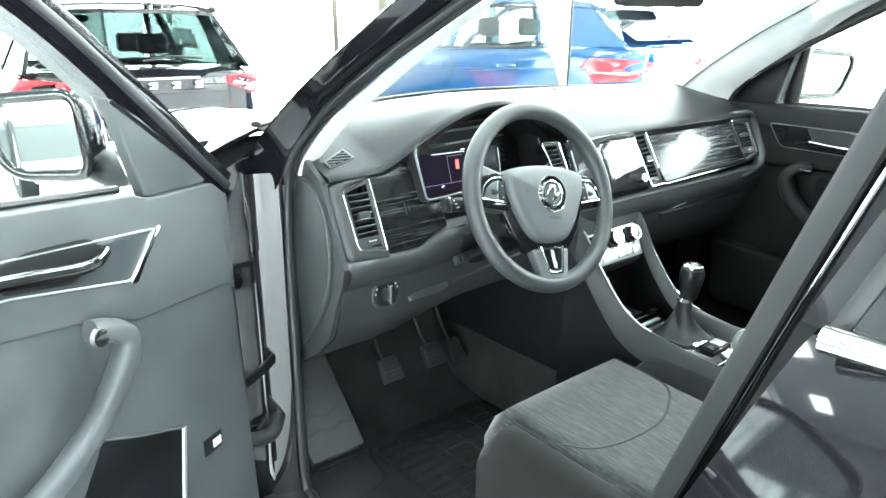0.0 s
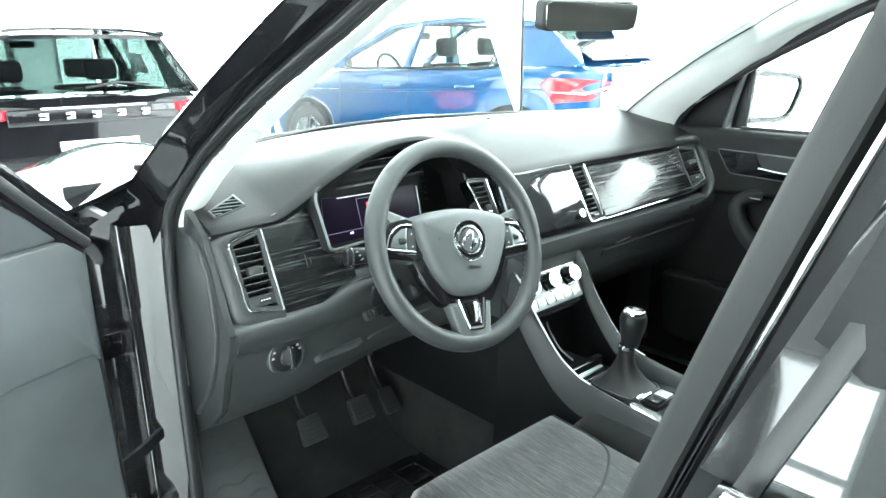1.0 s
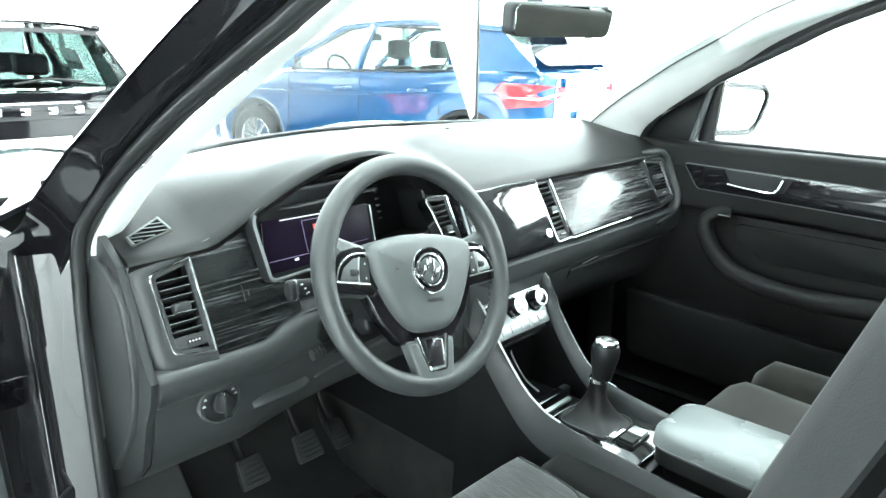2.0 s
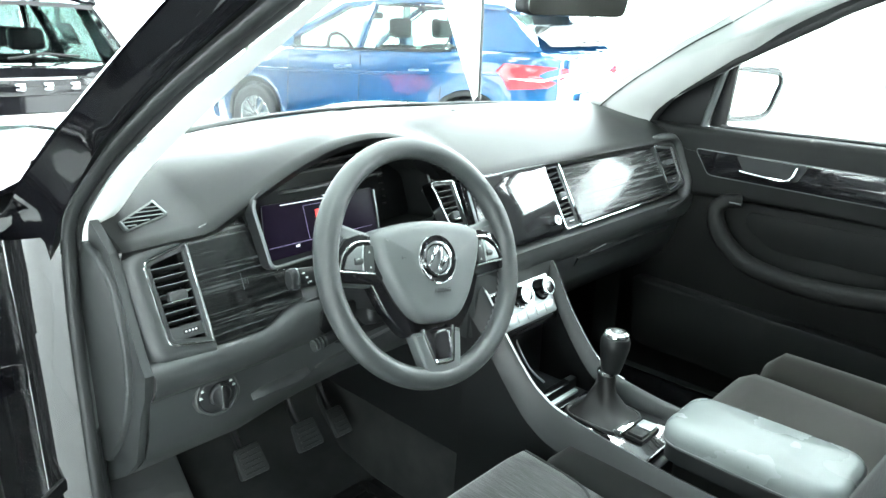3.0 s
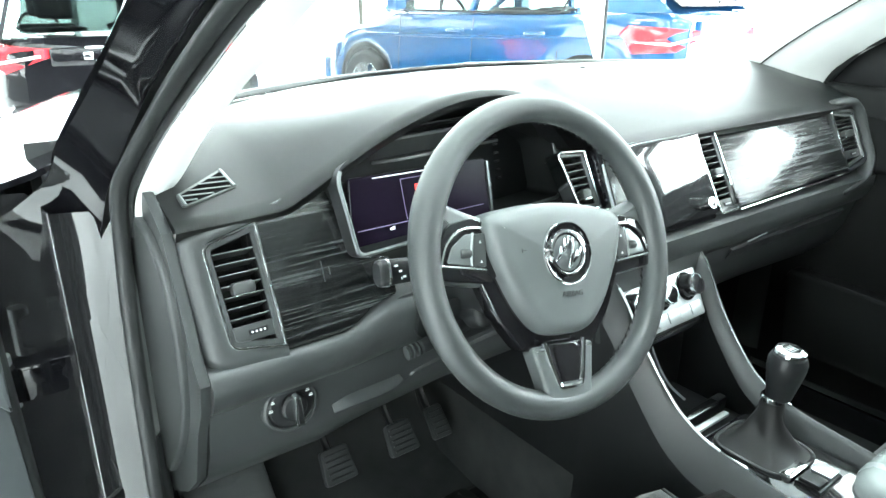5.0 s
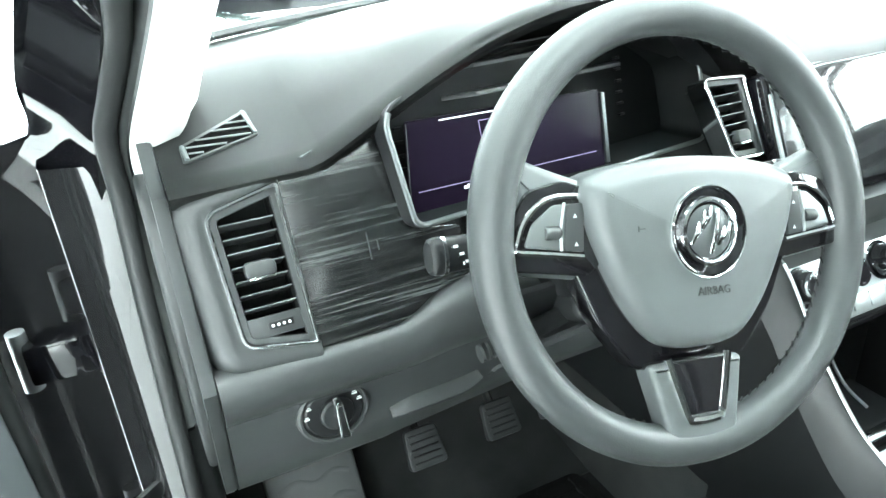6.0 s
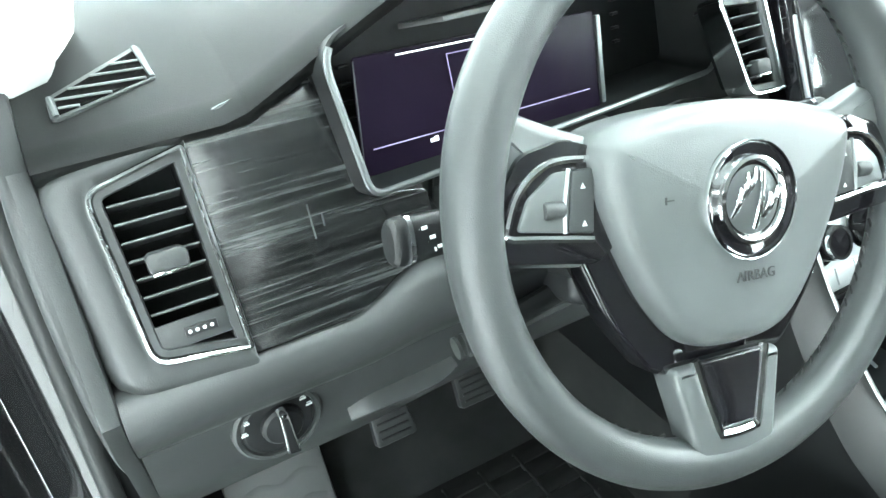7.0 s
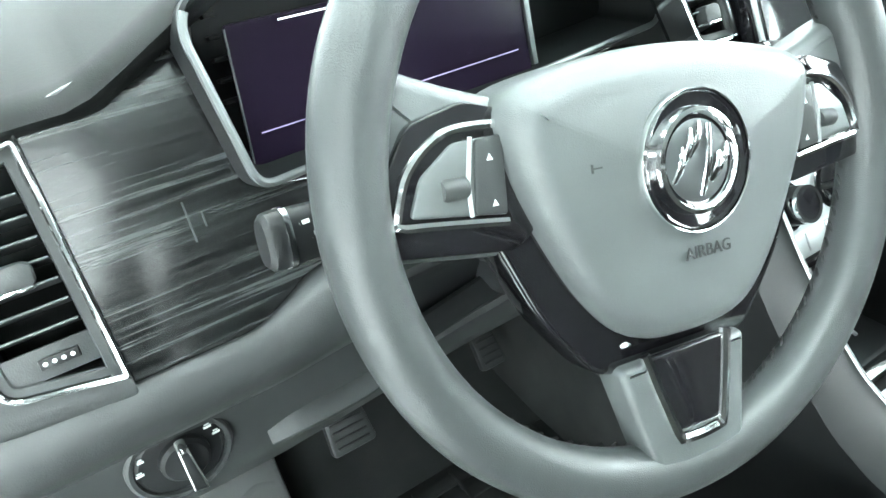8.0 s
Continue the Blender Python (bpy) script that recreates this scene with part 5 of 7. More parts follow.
kpart("console_body", boxed(CX - 0.085, CX + 0.085, -0.95, 0.12, 0.40, 0.645, 0.01), HARD)
kpart("tunnel_cover", boxed(CX - 0.106, CX + 0.106, 0.09, 0.60, 0.335, 0.80, 0.02), DARK)
kpart("cubby_back", boxed(CX - 0.085, CX + 0.085, 0.105, 0.125, 0.64, 0.83, 0.004), DARK)
kpart("cubby_roof", boxed(CX - 0.085, CX + 0.085, 0.05, 0.12, 0.800, 0.812, 0.003), BLACKGLOSS)
sockt = kpart("power_socket", lathe([(0, 0.004), (0.010, 0.004), (0.013, 0.006), (0.014, 0.0)], 24, m=frame_of((CX - 0.035, 0.103, 0.735), (1, 0, 0), (0, 0, 1))), SATIN)
kpart("socket_lid", lathe([(0, 0.006), (0.007, 0.005), (0.008, 0.0)], 20, m=frame_of((CX - 0.035, 0.098, 0.735), (1, 0, 0), (0, 0, 1))), DARK, parent=sockt)
kpart("cable", sweep(smooth_path([(CX + 0.01, 0.098, 0.78), (CX + 0.012, 0.085, 0.745), (CX + 0.02, 0.06, 0.705), (CX + 0.035, 0.035, 0.68)], 6), ring(0.0022, 0.0022, 8)), SATIN)
kpart("tray_lip", boxed(CX - 0.080, CX + 0.080, -0.012, 0.004, 0.672, 0.694, 0.004), DARK)
kpart("chrome_bar", boxed(CX - 0.075, CX + 0.045, -0.018, -0.004, 0.694, 0.700, 0.002), CHROME, "bright metal bar across the tray")
kpart("chrome_bar", boxed(CX - 0.075, CX + 0.045, -0.038, -0.028, 0.684, 0.690, 0.002), SATIN)
shift = kpart("shift_surround", prism(rounded([(CX - 0.076, -0.245), (CX + 0.076, -0.245), (CX + 0.076, -0.045), (CX - 0.076, -0.045)], 0.01), 0.016, 0.004, m=Matrix.Translation((0, 0, 0.668))), BLACKGLOSS, "gloss black shift surround")
kpart("button_pod", boxed(CX - 0.030, CX + 0.030, -0.215, -0.180, 0.684, 0.691, 0.002), DARK, parent=shift)
for x0, x1 in ((-0.028, -0.004), (0.002, 0.028)):
    kpart("console_button", boxed(CX + x0, CX + x1, -0.212, -0.184, 0.690, 0.697, 0.002, m=None), SATIN if x0 > 0 else DARK, parent=shift)
kpart("brake_switch", prism(rounded([(CX - 0.036, -0.178), (CX + 0.010, -0.178), (CX + 0.010, -0.160), (CX - 0.036, -0.160)], 0.003), 0.012, 0.003, m=Matrix.Translation((0, 0, 0.682))), CHROME, "chrome parking brake switch", parent=shift)
# climate control panel
CP = frame_of((0.318, 0.0765, 0.862), (1, 0, 0), (0, 0.50, 0.87))
clim = kpart("climate_panel", prism(rounded([(-0.104, 0.050), (-0.094, -0.052), (0.094, -0.052), (0.104, 0.050)], 0.005), 0.022, 0.003, m=CP @ Matrix.Translation((0, 0, -0.018))), SATIN, "silver climate control panel with three dials")
for x in (-0.066, 0.0, 0.066):
    kpart("dial_seat", lathe([(0, 0.001), (0.0225, 0.001), (0.0235, 0.0)], 32, m=CP @ Matrix.Translation((x, 0.0, 0.0045))), BLACKGLOSS, parent=clim)
    kpart("dial", lathe([(0, 0.022), (0.015, 0.0215), (0.0170, 0.019), (0.0178, 0.004), (0.019, 0.002)], 32, m=CP @ Matrix.Translation((x, 0.0, 0.005))), BLACKGLOSS, parent=clim)
    kpart("dial_ring", lathe([(0.0172, 0.019), (0.0166, 0.0225), (0.0135, 0.0225)], 32, m=CP @ Matrix.Translation((x, 0.0, 0.005))), CHROME, parent=clim)
for k in range(6):
    kpart("climate_key", boxed(-0.085 + 0.0285 * k, -0.0585 + 0.0285 * k, -0.046, -0.028, 0.004, 0.008, 0.0012, m=CP), SATIN, parent=clim)
for k in range(5):
    kpart("climate_key", boxed(-0.088 + 0.034 * k, -0.062 + 0.034 * k, 0.030, 0.043, 0.004, 0.0065, 0.001, m=CP), DARK if k < 3 else SATIN, parent=clim)
    kpart("key_mark", boxed(-0.082 + 0.034 * k, -0.069 + 0.034 * k, 0.035, 0.0385, 0.0064, 0.0069, m=CP), MARK, parent=clim)
kpart("stack_block", boxed(0.205, 0.440, 0.085, 0.16, 0.80, 0.935, 0.01), HARD)

# gear lever
BOOTHIDE = grained("black_boot_leather", (0.005, 0.0053, 0.0053), 0.5, 1200, 0.35)
gear = thing("gear_lever", "manual gear lever with black knob and leather boot", "gear lever", at=(0.338, -0.115, 0.684))
GL = Matrix.Rotation(radians(4), 4, "X") @ Matrix.Translation((0, 0, 0.092)) @ Matrix.Diagonal((1.13, 1.13, 1.04, 1)) @ Matrix.Translation((0, 0, -0.092))
boot = bmesh.new()
levels = []
for k in range(15):
    t = k / 14
    r = 0.038 * (1 - t) ** 2.6 + 0.0140
    row = []
    for i in range(48):
        a = 2 * math.pi * i / 48
        fold = 1 + 0.16 * math.sin(math.pi * min(1.0, t * 1.15)) * math.sin(3 * a + 1.1 + 2.2 * t) * (0.6 + 0.4 * math.sin(2 * a + 4 * t))
        q = (abs(math.cos(a)) ** 5 + abs(math.sin(a)) ** 5) ** -0.2 if t < 0.45 else 1.0
        row.append(boot.verts.new((r * fold * (q + (1 - q) * min(1, t / 0.45)) * math.cos(a), r * fold * (q + (1 - q) * min(1, t / 0.45)) * math.sin(a) * 1.15, 0.088 * t + 0.004 * math.sin(2 * a + 9 * t) * math.sin(math.pi * t))))
    levels.append(row)
for a_, b_ in zip(levels, levels[1:]):
    for i in range(48):
        boot.faces.new((a_[i], a_[(i + 1) % 48], b_[(i + 1) % 48], b_[i]))
part("boot", boot, BOOTHIDE, gear, "soft black leather boot", sharp=80)
part("boot_frame", sweep([(0.050 * math.copysign(abs(math.cos(a)) ** 0.5, math.cos(a)), 0.058 * math.copysign(abs(math.sin(a)) ** 0.5, math.sin(a)), 0.003) for a in [2 * math.pi * i / 40 for i in range(40)]], ring(0.003, 0.003, 8), up=(0, 0, 1), closed=True), DARK, gear)
part("collar", lathe([(0.0155, 0.082), (0.0170, 0.084), (0.0170, 0.090), (0.0155, 0.092)], 28), CHROME, gear)
knob_ = part("knob", lathe([(0.015, 0.092), (0.0165, 0.100), (0.0195, 0.118), (0.0225, 0.136), (0.0228, 0.148), (0.0195, 0.157), (0.012, 0.162), (0, 0.163)], 32, m=GL), DARK, gear, "smooth black shift knob")
part("knob_cap", lathe([(0.0185, 0.1600), (0.0175, 0.1640), (0.012, 0.1660), (0.010, 0.1660)], 32, m=GL), CHROME, knob_)
part("shift_pattern", lathe([(0.0, 0.1655), (0.0105, 0.1652)], 32, m=GL), BLACKGLOSS, knob_)
for x in (-0.005, 0.0, 0.005):
    part("pattern_line", boxed(x - 0.0004, x + 0.0004, -0.006, 0.006, 0.1656, 0.1662, m=GL), MARK, knob_)
part("pattern_line", boxed(-0.005, 0.005, -0.0004, 0.0004, 0.1656, 0.1662, m=GL), MARK, knob_)

# armrest
arm = thing("armrest", "padded grey leather centre armrest, closed", "armrest", at=(0.36, -0.25, 0.645))


def apart(name, outline, z0, h, bev, material, crown=0.0, label=""):
    bm = prism(rounded(outline, 0.045, 8), h, bev, m=Matrix.Translation((0, 0, z0)), seg=5, crown=crown)
    bmesh.ops.transform(bm, matrix=Matrix.Translation((-0.36, 0.25, -0.645)), verts=bm.verts)
    return part(name, bm, material, arm, label, sharp=60)


ARM = [(0.278, -0.245), (0.425, -0.245), (0.430, -0.52), (0.272, -0.52)]
apart("lid", ARM, 0.722, 0.032, 0.020, TOPLITHIDE, 0.007, "grey leather lid")
apart("lid_base", [(0.281, -0.248), (0.422, -0.248), (0.427, -0.517), (0.275, -0.517)], 0.690, 0.0325, 0.008, DARK)
apart("lid_piping", [(0.2768, -0.2440), (0.4262, -0.2440), (0.4312, -0.521), (0.2708, -0.521)], 0.7205, 0.0035, 0.0015, LEATHER)
apart("box", [(0.29, -0.262), (0.413, -0.262), (0.42, -0.515), (0.283, -0.515)], 0.645, 0.048, 0.006, DARK)

# seats
CLOTH = grained("streaked_seat_cloth", (0.05, 0.053, 0.05), 0.95, 700, 0.7, 0.1, 0.25, (1, 1, 1), sheen=0.35)
cbs = CLOTH.node_tree.nodes["Principled BSDF"]
cm_ = coords(CLOTH, (420.0, 26.0, 60.0))
cn_ = node(CLOTH, "ShaderNodeTexNoise", Scale=1.0, Detail=4.0, Roughness=0.7)
wire(CLOTH, cm_, "Vector", cn_, "Vector")
cr_ = ramp(CLOTH, [(0.36, (0.013, 0.0142, 0.0135)), (0.52, (0.037, 0.040, 0.0385)), (0.68, (0.085, 0.091, 0.088))])
wire(CLOTH, cn_, "Fac", cr_, "Fac")
wire(CLOTH, cr_, "Color", cbs, "Base Color")
SIDECLOTH = grained("dark_seat_cloth", (0.012, 0.0125, 0.0117), 0.95, 800, 0.7, 0.2, 0.2, sheen=0.08)
BROWNCLOTH = grained("brown_grey_seat_cloth", (0.025, 0.023, 0.020), 0.95, 800, 0.7, 0.25, 0.2, sheen=0.3)


def cushion(x0, x1, y0, y1, z, drop, nx=14, ny=16, edge=0.03, low=0.10):
    """An upholstered block: domed top, rounded edges, straight skirt."""
    rows = []
    for j in range(ny + 1):
        v = j / ny
        row = []
        for i in range(nx + 1):
            u = i / nx
            d = min(u, 1 - u) * (x1 - x0)
            e = min(v, 1 - v) * (y1 - y0)
            f = 1 - max(0.0, 1 - d / edge) ** 2.2
            g = 1 - max(0.0, 1 - e / edge) ** 2.2
            row.append((x0 + (x1 - x0) * u, y0 + (y1 - y0) * v, z - drop * v - edge * (1 - f) - edge * (1 - g) + 0.006 * math.sin(math.pi * u) * math.sin(math.pi * v)))
        rows.append(row)
    bm = sheet(rows)
    es = [e for e in bm.edges if e.is_boundary]
    r = bmesh.ops.extrude_edge_only(bm, edges=es)
    for v in r["geom"]:
        if isinstance(v, bmesh.types.BMVert):
            v.co.z -= low
    return bm


def seat(name, cx, front, mid_mat, side_mat, label, wide=False):
    s = thing(name, label, "car seat", "front seats", at=(cx, front - 0.25, 0.335))
    def sp(name, bm, material, label_="", parent=None, sharp=60.0):
        bmesh.ops.transform(bm, matrix=Matrix.Translation((-cx, 0.25 - front, -0.335)), verts=bm.verts)
        return part(name, bm, material, parent or s, label_, sharp)
    base = sp("cushion", cushion(cx - (0.245 if wide else 0.185), cx + 0.185, front - 0.50, front, 0.625 if wide else 0.636, -0.03, edge=0.075 if wide else 0.032, low=0.16), mid_mat, "cloth seat cushion")
    for sg in ((1,) if wide else (-1, 1)):
        a, b = sorted((cx + sg * 0.172, cx + sg * 0.255))
        sp("bolster", cushion(a, b, front - 0.52, front - 0.055, 0.655, -0.02, 8, 14, edge=0.036, low=0.17), side_mat)
    if not wide:
        # one seam runs back along the inner edge and sweeps across the cushion
        pts = []
        for p in smooth_path([(0.166, -0.030, 0), (0.162, -0.10, 0), (0.148, -0.165, 0), (0.095, -0.205, 0), (0.02, -0.232, 0), (-0.07, -0.228, 0), (-0.13, -0.205, 0), (-0.160, -0.165, 0)], 8):
            u, v = (p.x + 0.185) / 0.37, (p.y + 0.50) / 0.50
            f = 1 - max(0.0, 1 - min(u, 1 - u) * 0.37 / 0.032) ** 2.2
            g = 1 - max(0.0, 1 - min(v, 1 - v) * 0.50 / 0.032) ** 2.2
            pts.append((cx + p.x, front + p.y, 0.636 + 0.03 * v - 0.032 * (2 - f - g) + 0.006 * math.sin(math.pi * u) * math.sin(math.pi * v) + 0.0004))
        sp("seam", sweep(pts, ring(0.0026, 0.0012, 6)), DARK, parent=base)
    sp("seat_base", boxed(cx - 0.22, cx + 0.22, front - 0.52, front - 0.05, 0.345, 0.50, 0.02), DARK)
    bm = boxed(cx - 0.25, cx + 0.25, -0.07, 0.07, 0.0, 0.66, 0.06, seg=3, m=Matrix.Translation((0, front - 0.56, 0.60)) @ Matrix.Rotation(radians(18), 4, "X"))
    sp("backrest", bm, side_mat)
    bm = boxed(cx - 0.13, cx + 0.13, -0.05, 0.05, 0.0, 0.17, 0.045, seg=3, m=Matrix.Translation((0, front - 0.80, 1.29)) @ Matrix.Rotation(radians(12), 4, "X"))
    sp("head_restraint", bm, side_mat)
    for sg in (-1, 1):
        sp("restraint_post", sweep([(cx + sg * 0.05, front - 0.765, 1.20), (cx + sg * 0.05, front - 0.80, 1.33)], ring(0.007, 0.007, 10)), CHROME)
    return s


seat("driver_seat", 0.01, -0.035, CLOTH, SIDECLOTH, "grey streaked cloth driver's seat with dark bolsters")
seat("passenger_seat", 0.65, -0.165, BROWNCLOTH, BROWNCLOTH, "dark brown-grey cloth front passenger seat", True)

bm = prism(rounded([(-0.128, 0.050), (-0.124, 0.012), (-0.100, -0.012), (-0.085, -0.030), (-0.060, -0.034), (0.090, -0.020), (0.090, 0.050)], 0.008), 0.006, 0.0025, m=frame_of((0, 0.106, 0.914), (1, 0, 0), (0, -0.37, 0.93)))
dpart("column_surround", bm, DARK, "black plastic surround below the steering column")

# pedals, foot rest, mat
def pedal(name, x, y, z, w, h, label, lean=55):
    p = thing(name, label, "pedal", "pedals", at=(x, y, z))
    m = Matrix.Rotation(radians(lean), 4, "X")
    pl = part("plate", prism(rounded([(-w / 2, -h / 2), (w / 2, -h / 2), (w * 0.42, h / 2), (-w * 0.42, h / 2)], 0.008), 0.012, 0.003, m=m), HARD, p, "ribbed rubber pad")
    for k in range(5):
        part("rib", boxed(-w * 0.36, w * 0.36, -h * 0.38 + h * 0.17 * k, -h * 0.32 + h * 0.17 * k, 0.0115, 0.0145, 0.001, m=m), RUBBER, pl)
    part("arm", sweep(smooth_path([(0, 0.012, 0.0), (0, 0.06, 0.05), (0, 0.10, 0.16), (0, 0.08, 0.34)], 6), ring(0.006, 0.011, 8)), DARK, p)
    return p


pedal("clutch_pedal", -0.086, 0.400, 0.534, 0.062, 0.060, "black ribbed clutch pedal")
pedal("brake_pedal", 0.047, 0.402, 0.532, 0.062, 0.058, "black ribbed brake pedal")
pedal("accelerator_pedal", 0.166, 0.450, 0.492, 0.044, 0.066, "long black accelerator pedal", 50)
RESTGREY = grained("pale_foot_rest_plastic", (0.085, 0.092, 0.091), 0.5, 900, 0.2, 0.15)
rest = thing("foot_rest", "grey carpeted foot rest against the side wall", "foot rest", at=(-0.24, 0.42, 0.335))
part("pad", prism(rounded([(-0.075, 0.0), (0.065, 0.0), (0.075, 0.30), (-0.075, 0.30)], 0.01), 0.03, 0.006, m=Matrix.Translation((0, -0.02, 0.02)) @ Matrix.Rotation(radians(42), 4, "X")), RESTGREY, rest, "ridged grey pad")
for k in range(6):
    part("ridge", sweep(smooth_path([(-0.06, 0, 0), (-0.03, 0.008, 0), (0.0, -0.002, 0), (0.03, 0.008, 0), (0.055, 0, 0)], 4), ring(0.004, 0.0003, 6), up=(0, 0, 1)), RESTGREY, rest).matrix_basis = Matrix.Translation((0, -0.02, 0.02)) @ Matrix.Rotation(radians(42), 4, "X") @ Matrix.Translation((0, 0.06 + 0.038 * k, 0.0305))
matt = thing("floor_mat", "black ribbed rubber floor mat", "floor mat", at=(0.0, 0.18, 0.336))
part("sheet", prism(rounded([(-0.30, -0.20), (0.21, -0.20), (0.21, 0.23), (-0.16, 0.23), (-0.18, 0.10), (-0.30, 0.06)], 0.03), 0.006, 0.002), RUBMAT, matt)
for k in range(11):
    part("groove_rib", boxed(-0.14, 0.19, -0.150 + 0.034 * k, -0.130 + 0.034 * k, 0.005, 0.011, 0.002), RUBMAT, matt)
for k in range(6):
    part("cross_rib", boxed(-0.15 + 0.066 * k, -0.144 + 0.066 * k, -0.16, 0.215, 0.005, 0.0125, 0.002), RUBMAT, matt)

# rear-view mirror
rvm = thing("rear_view_mirror", "frameless black rear-view mirror on the windscreen", "mirror", at=(0.281, -0.03, 1.392))
RV = Matrix.Rotation(radians(-15), 4, "Z") @ Matrix.Rotation(radians(9), 4, "X")
face = frame_of((0, 0, 0), (1, 0, 0), (0, 0, 1))
mo = rounded([(-0.090, -0.026), (0.112, -0.026), (0.116, 0.026), (-0.094, 0.026)], 0.014)
part("housing", prism(mo, 0.03, 0.008, m=RV @ face @ Matrix.Translation((0, 0, -0.032)), seg=3), DARK, rvm)
part("mirror_glass", prism([(x * 0.965, y * 0.90) for x, y in mo], 0.001, 0.0, m=RV @ face @ Matrix.Translation((0, 0, -0.0015))), MIRROR, rvm, "mirror glass")
part("stalk", sweep(smooth_path([(0, 0.02, 0.0), (0, 0.05, 0.03), (0, 0.07, 0.065)], 5), ring(0.012, 0.012, 12)), DARK, rvm)
part("sensor_cover", boxed(0.05, 0.125, 0.05, 0.13, 0.020, 0.050, 0.012, m=Matrix.Rotation(radians(-18), 4, "X")), HARD, rvm)

# ---- doors ----
INLAY = grained("grey_lacquer_inlay", (0.045, 0.052, 0.055), 0.22, 400, 0.03, coat=0.4)
# Each door is built lying in (along, up, out) with 'along' from the hinge to the rear edge and 'out' towards the cabin.
def open_door():
    d = thing("front_door", "open black front door with grey trim panel and window frame", "car door", at=(-0.552, 0.200, 0.36))
    along = Vector((-0.882, -0.471, 0.0)).normalized()
    m = frame_of((0, 0, -0.36), along, (0, 0, 1))
    if m.to_3x3().col[2].dot(Vector((0.47, -0.88, 0))) < 0:
        flip = Matrix.Scale(-1, 4, (0, 0, 1))
        m = m @ flip

    def q(name, bm, material, parent=None, label="", sharp=40.0):
        bmesh.ops.transform(bm, matrix=m, verts=bm.verts)
        return part(name, bm, material, parent or d, label, sharp)

    # outer skin and inner metal
    skin = [(-0.03, 0.40), (1.02, 0.44), (1.02, 1.10), (0.60, 1.115), (0.10, 1.10), (-0.03, 1.09)]
    q("door_shell", prism(skin, 0.10, 0.01, m=Matrix.Translation((0, 0, -0.135))), PAINT, label="black painted door shell")
    q("door_edge", boxed(-0.055, -0.028, 0.42, 1.10, -0.12, -0.03, 0.012), PAINT)
    q("edge_seal", sweep([(-0.038, 0.45, -0.022), (-0.042, 0.7, -0.02), (-0.034, 1.0, -0.02), (-0.036, 1.10, -0.02)], ring(0.012, 0.009, 10)), RUBBER)
    # trim panel: upper, inlay, lower
    upper = [(-0.030, 0.910), (-0.020, 0.925), (0.180, 0.936), (0.255, 0.965), (0.40, 0.990), (1.00, 1.01), (1.00, 1.125), (0.342, 1.130), (0.159, 1.113), (0.125, 1.101), (0.0, 1.098), (-0.032, 1.072)]
    up = q("upper_trim", prism(rounded(upper, 0.006, 3), 0.036, 0.003, m=Matrix.Translation((0, 0, -0.035)), seg=3), DOORGREY, label="soft grey upper trim")
    lower = [(-0.048, 0.44), (1.00, 0.44), (1.00, 1.012), (0.40, 0.992), (0.255, 0.967), (0.180, 0.938), (-0.020, 0.927), (-0.030, 0.912)]
    q("lower_trim", prism(rounded(lower, 0.006, 3), 0.030, 0.002, m=Matrix.Translation((0, 0, -0.035)), seg=3), DOORGREY, label="grey plastic lower trim")
    inlay = [(0.129, 1.059), (0.184, 0.998), (0.361, 1.035), (0.80, 1.05), (0.80, 1.09), (0.352, 1.079)]
    q("inlay", prism(rounded(inlay, 0.008), 0.003, 0.001, m=Matrix.Translation((0, 0, 0.0005))), INLAY, up, "gloss grey inlay with chrome outline")
    outline = rounded(inlay, 0.008, 4)
    q("inlay_line", sweep([(x, y, 0.0035) for x, y in outline], ring(0.0016, 0.0014, 6), up=(0, 0, 1), closed=True), SATIN, up)
    q("chrome_cheek", prism(rounded([(0.120, 1.062), (0.130, 1.062), (0.187, 0.994), (0.176, 0.992)], 0.003), 0.006, 0.002, m=Matrix.Translation((0, 0, 0.001))), CHROME, up)
    # thin plate on the inlay; its dark colour stands for the hollow's shade
    q("handle_recess", prism(rounded([(0.216, 1.050), (0.240, 1.076), (0.330, 1.082), (0.372, 1.072), (0.366, 1.040), (0.275, 1.024)], 0.012), 0.0012, 0.0004, m=Matrix.Translation((0, 0, 0.0030))), DOORSHADE, up)
    q("inner_handle", sweep(smooth_path([(0.40, 1.060, 0.008), (0.34, 1.054, 0.014), (0.275, 1.046, 0.020), (0.245, 1.048, 0.021), (0.227, 1.058, 0.018)], 6), ring(0.010, 0.005, 10, 3), up=(0, 0, 1), scale=lambda t: 1.0 - 0.35 * t), CHROME, None, "chrome inner door handle")
    # pull handle
    pull = smooth_path([(0.278, 0.963, 0.024), (0.248, 0.955, 0.029), (0.232, 0.938, 0.033), (0.240, 0.915, 0.035), (0.284, 0.860, 0.036), (0.320, 0.830, 0.035), (0.40, 0.785, 0.03), (0.52, 0.755, 0.02)], 6)
    ph = q("pull_handle", sweep(pull, ring(0.016, 0.017, 14, 2.6), up=(0, 0, 1)), DOORGREY, None, "grey grab handle")
    q("handle_tip", lathe([(0, 0.008), (0.012, 0.006), (0.014, 0.0)], 16, m=Matrix.Translation((0.276, 0.958, 0.036))), CHROME, ph)
    q("armrest_pad", boxed(0.42, 0.95, 0.715, 0.775, -0.01, 0.045, 0.015), DOORGREY)
    # pocket with switch
    q("pocket_mouth", prism(rounded([(0.117, 0.727), (0.153, 0.50), (0.90, 0.52), (0.90, 0.70), (0.35, 0.66), (0.263, 0.79)], 0.012), 0.0015, 0.0005, m=Matrix.Translation((0, 0, -0.0065))), DARK)
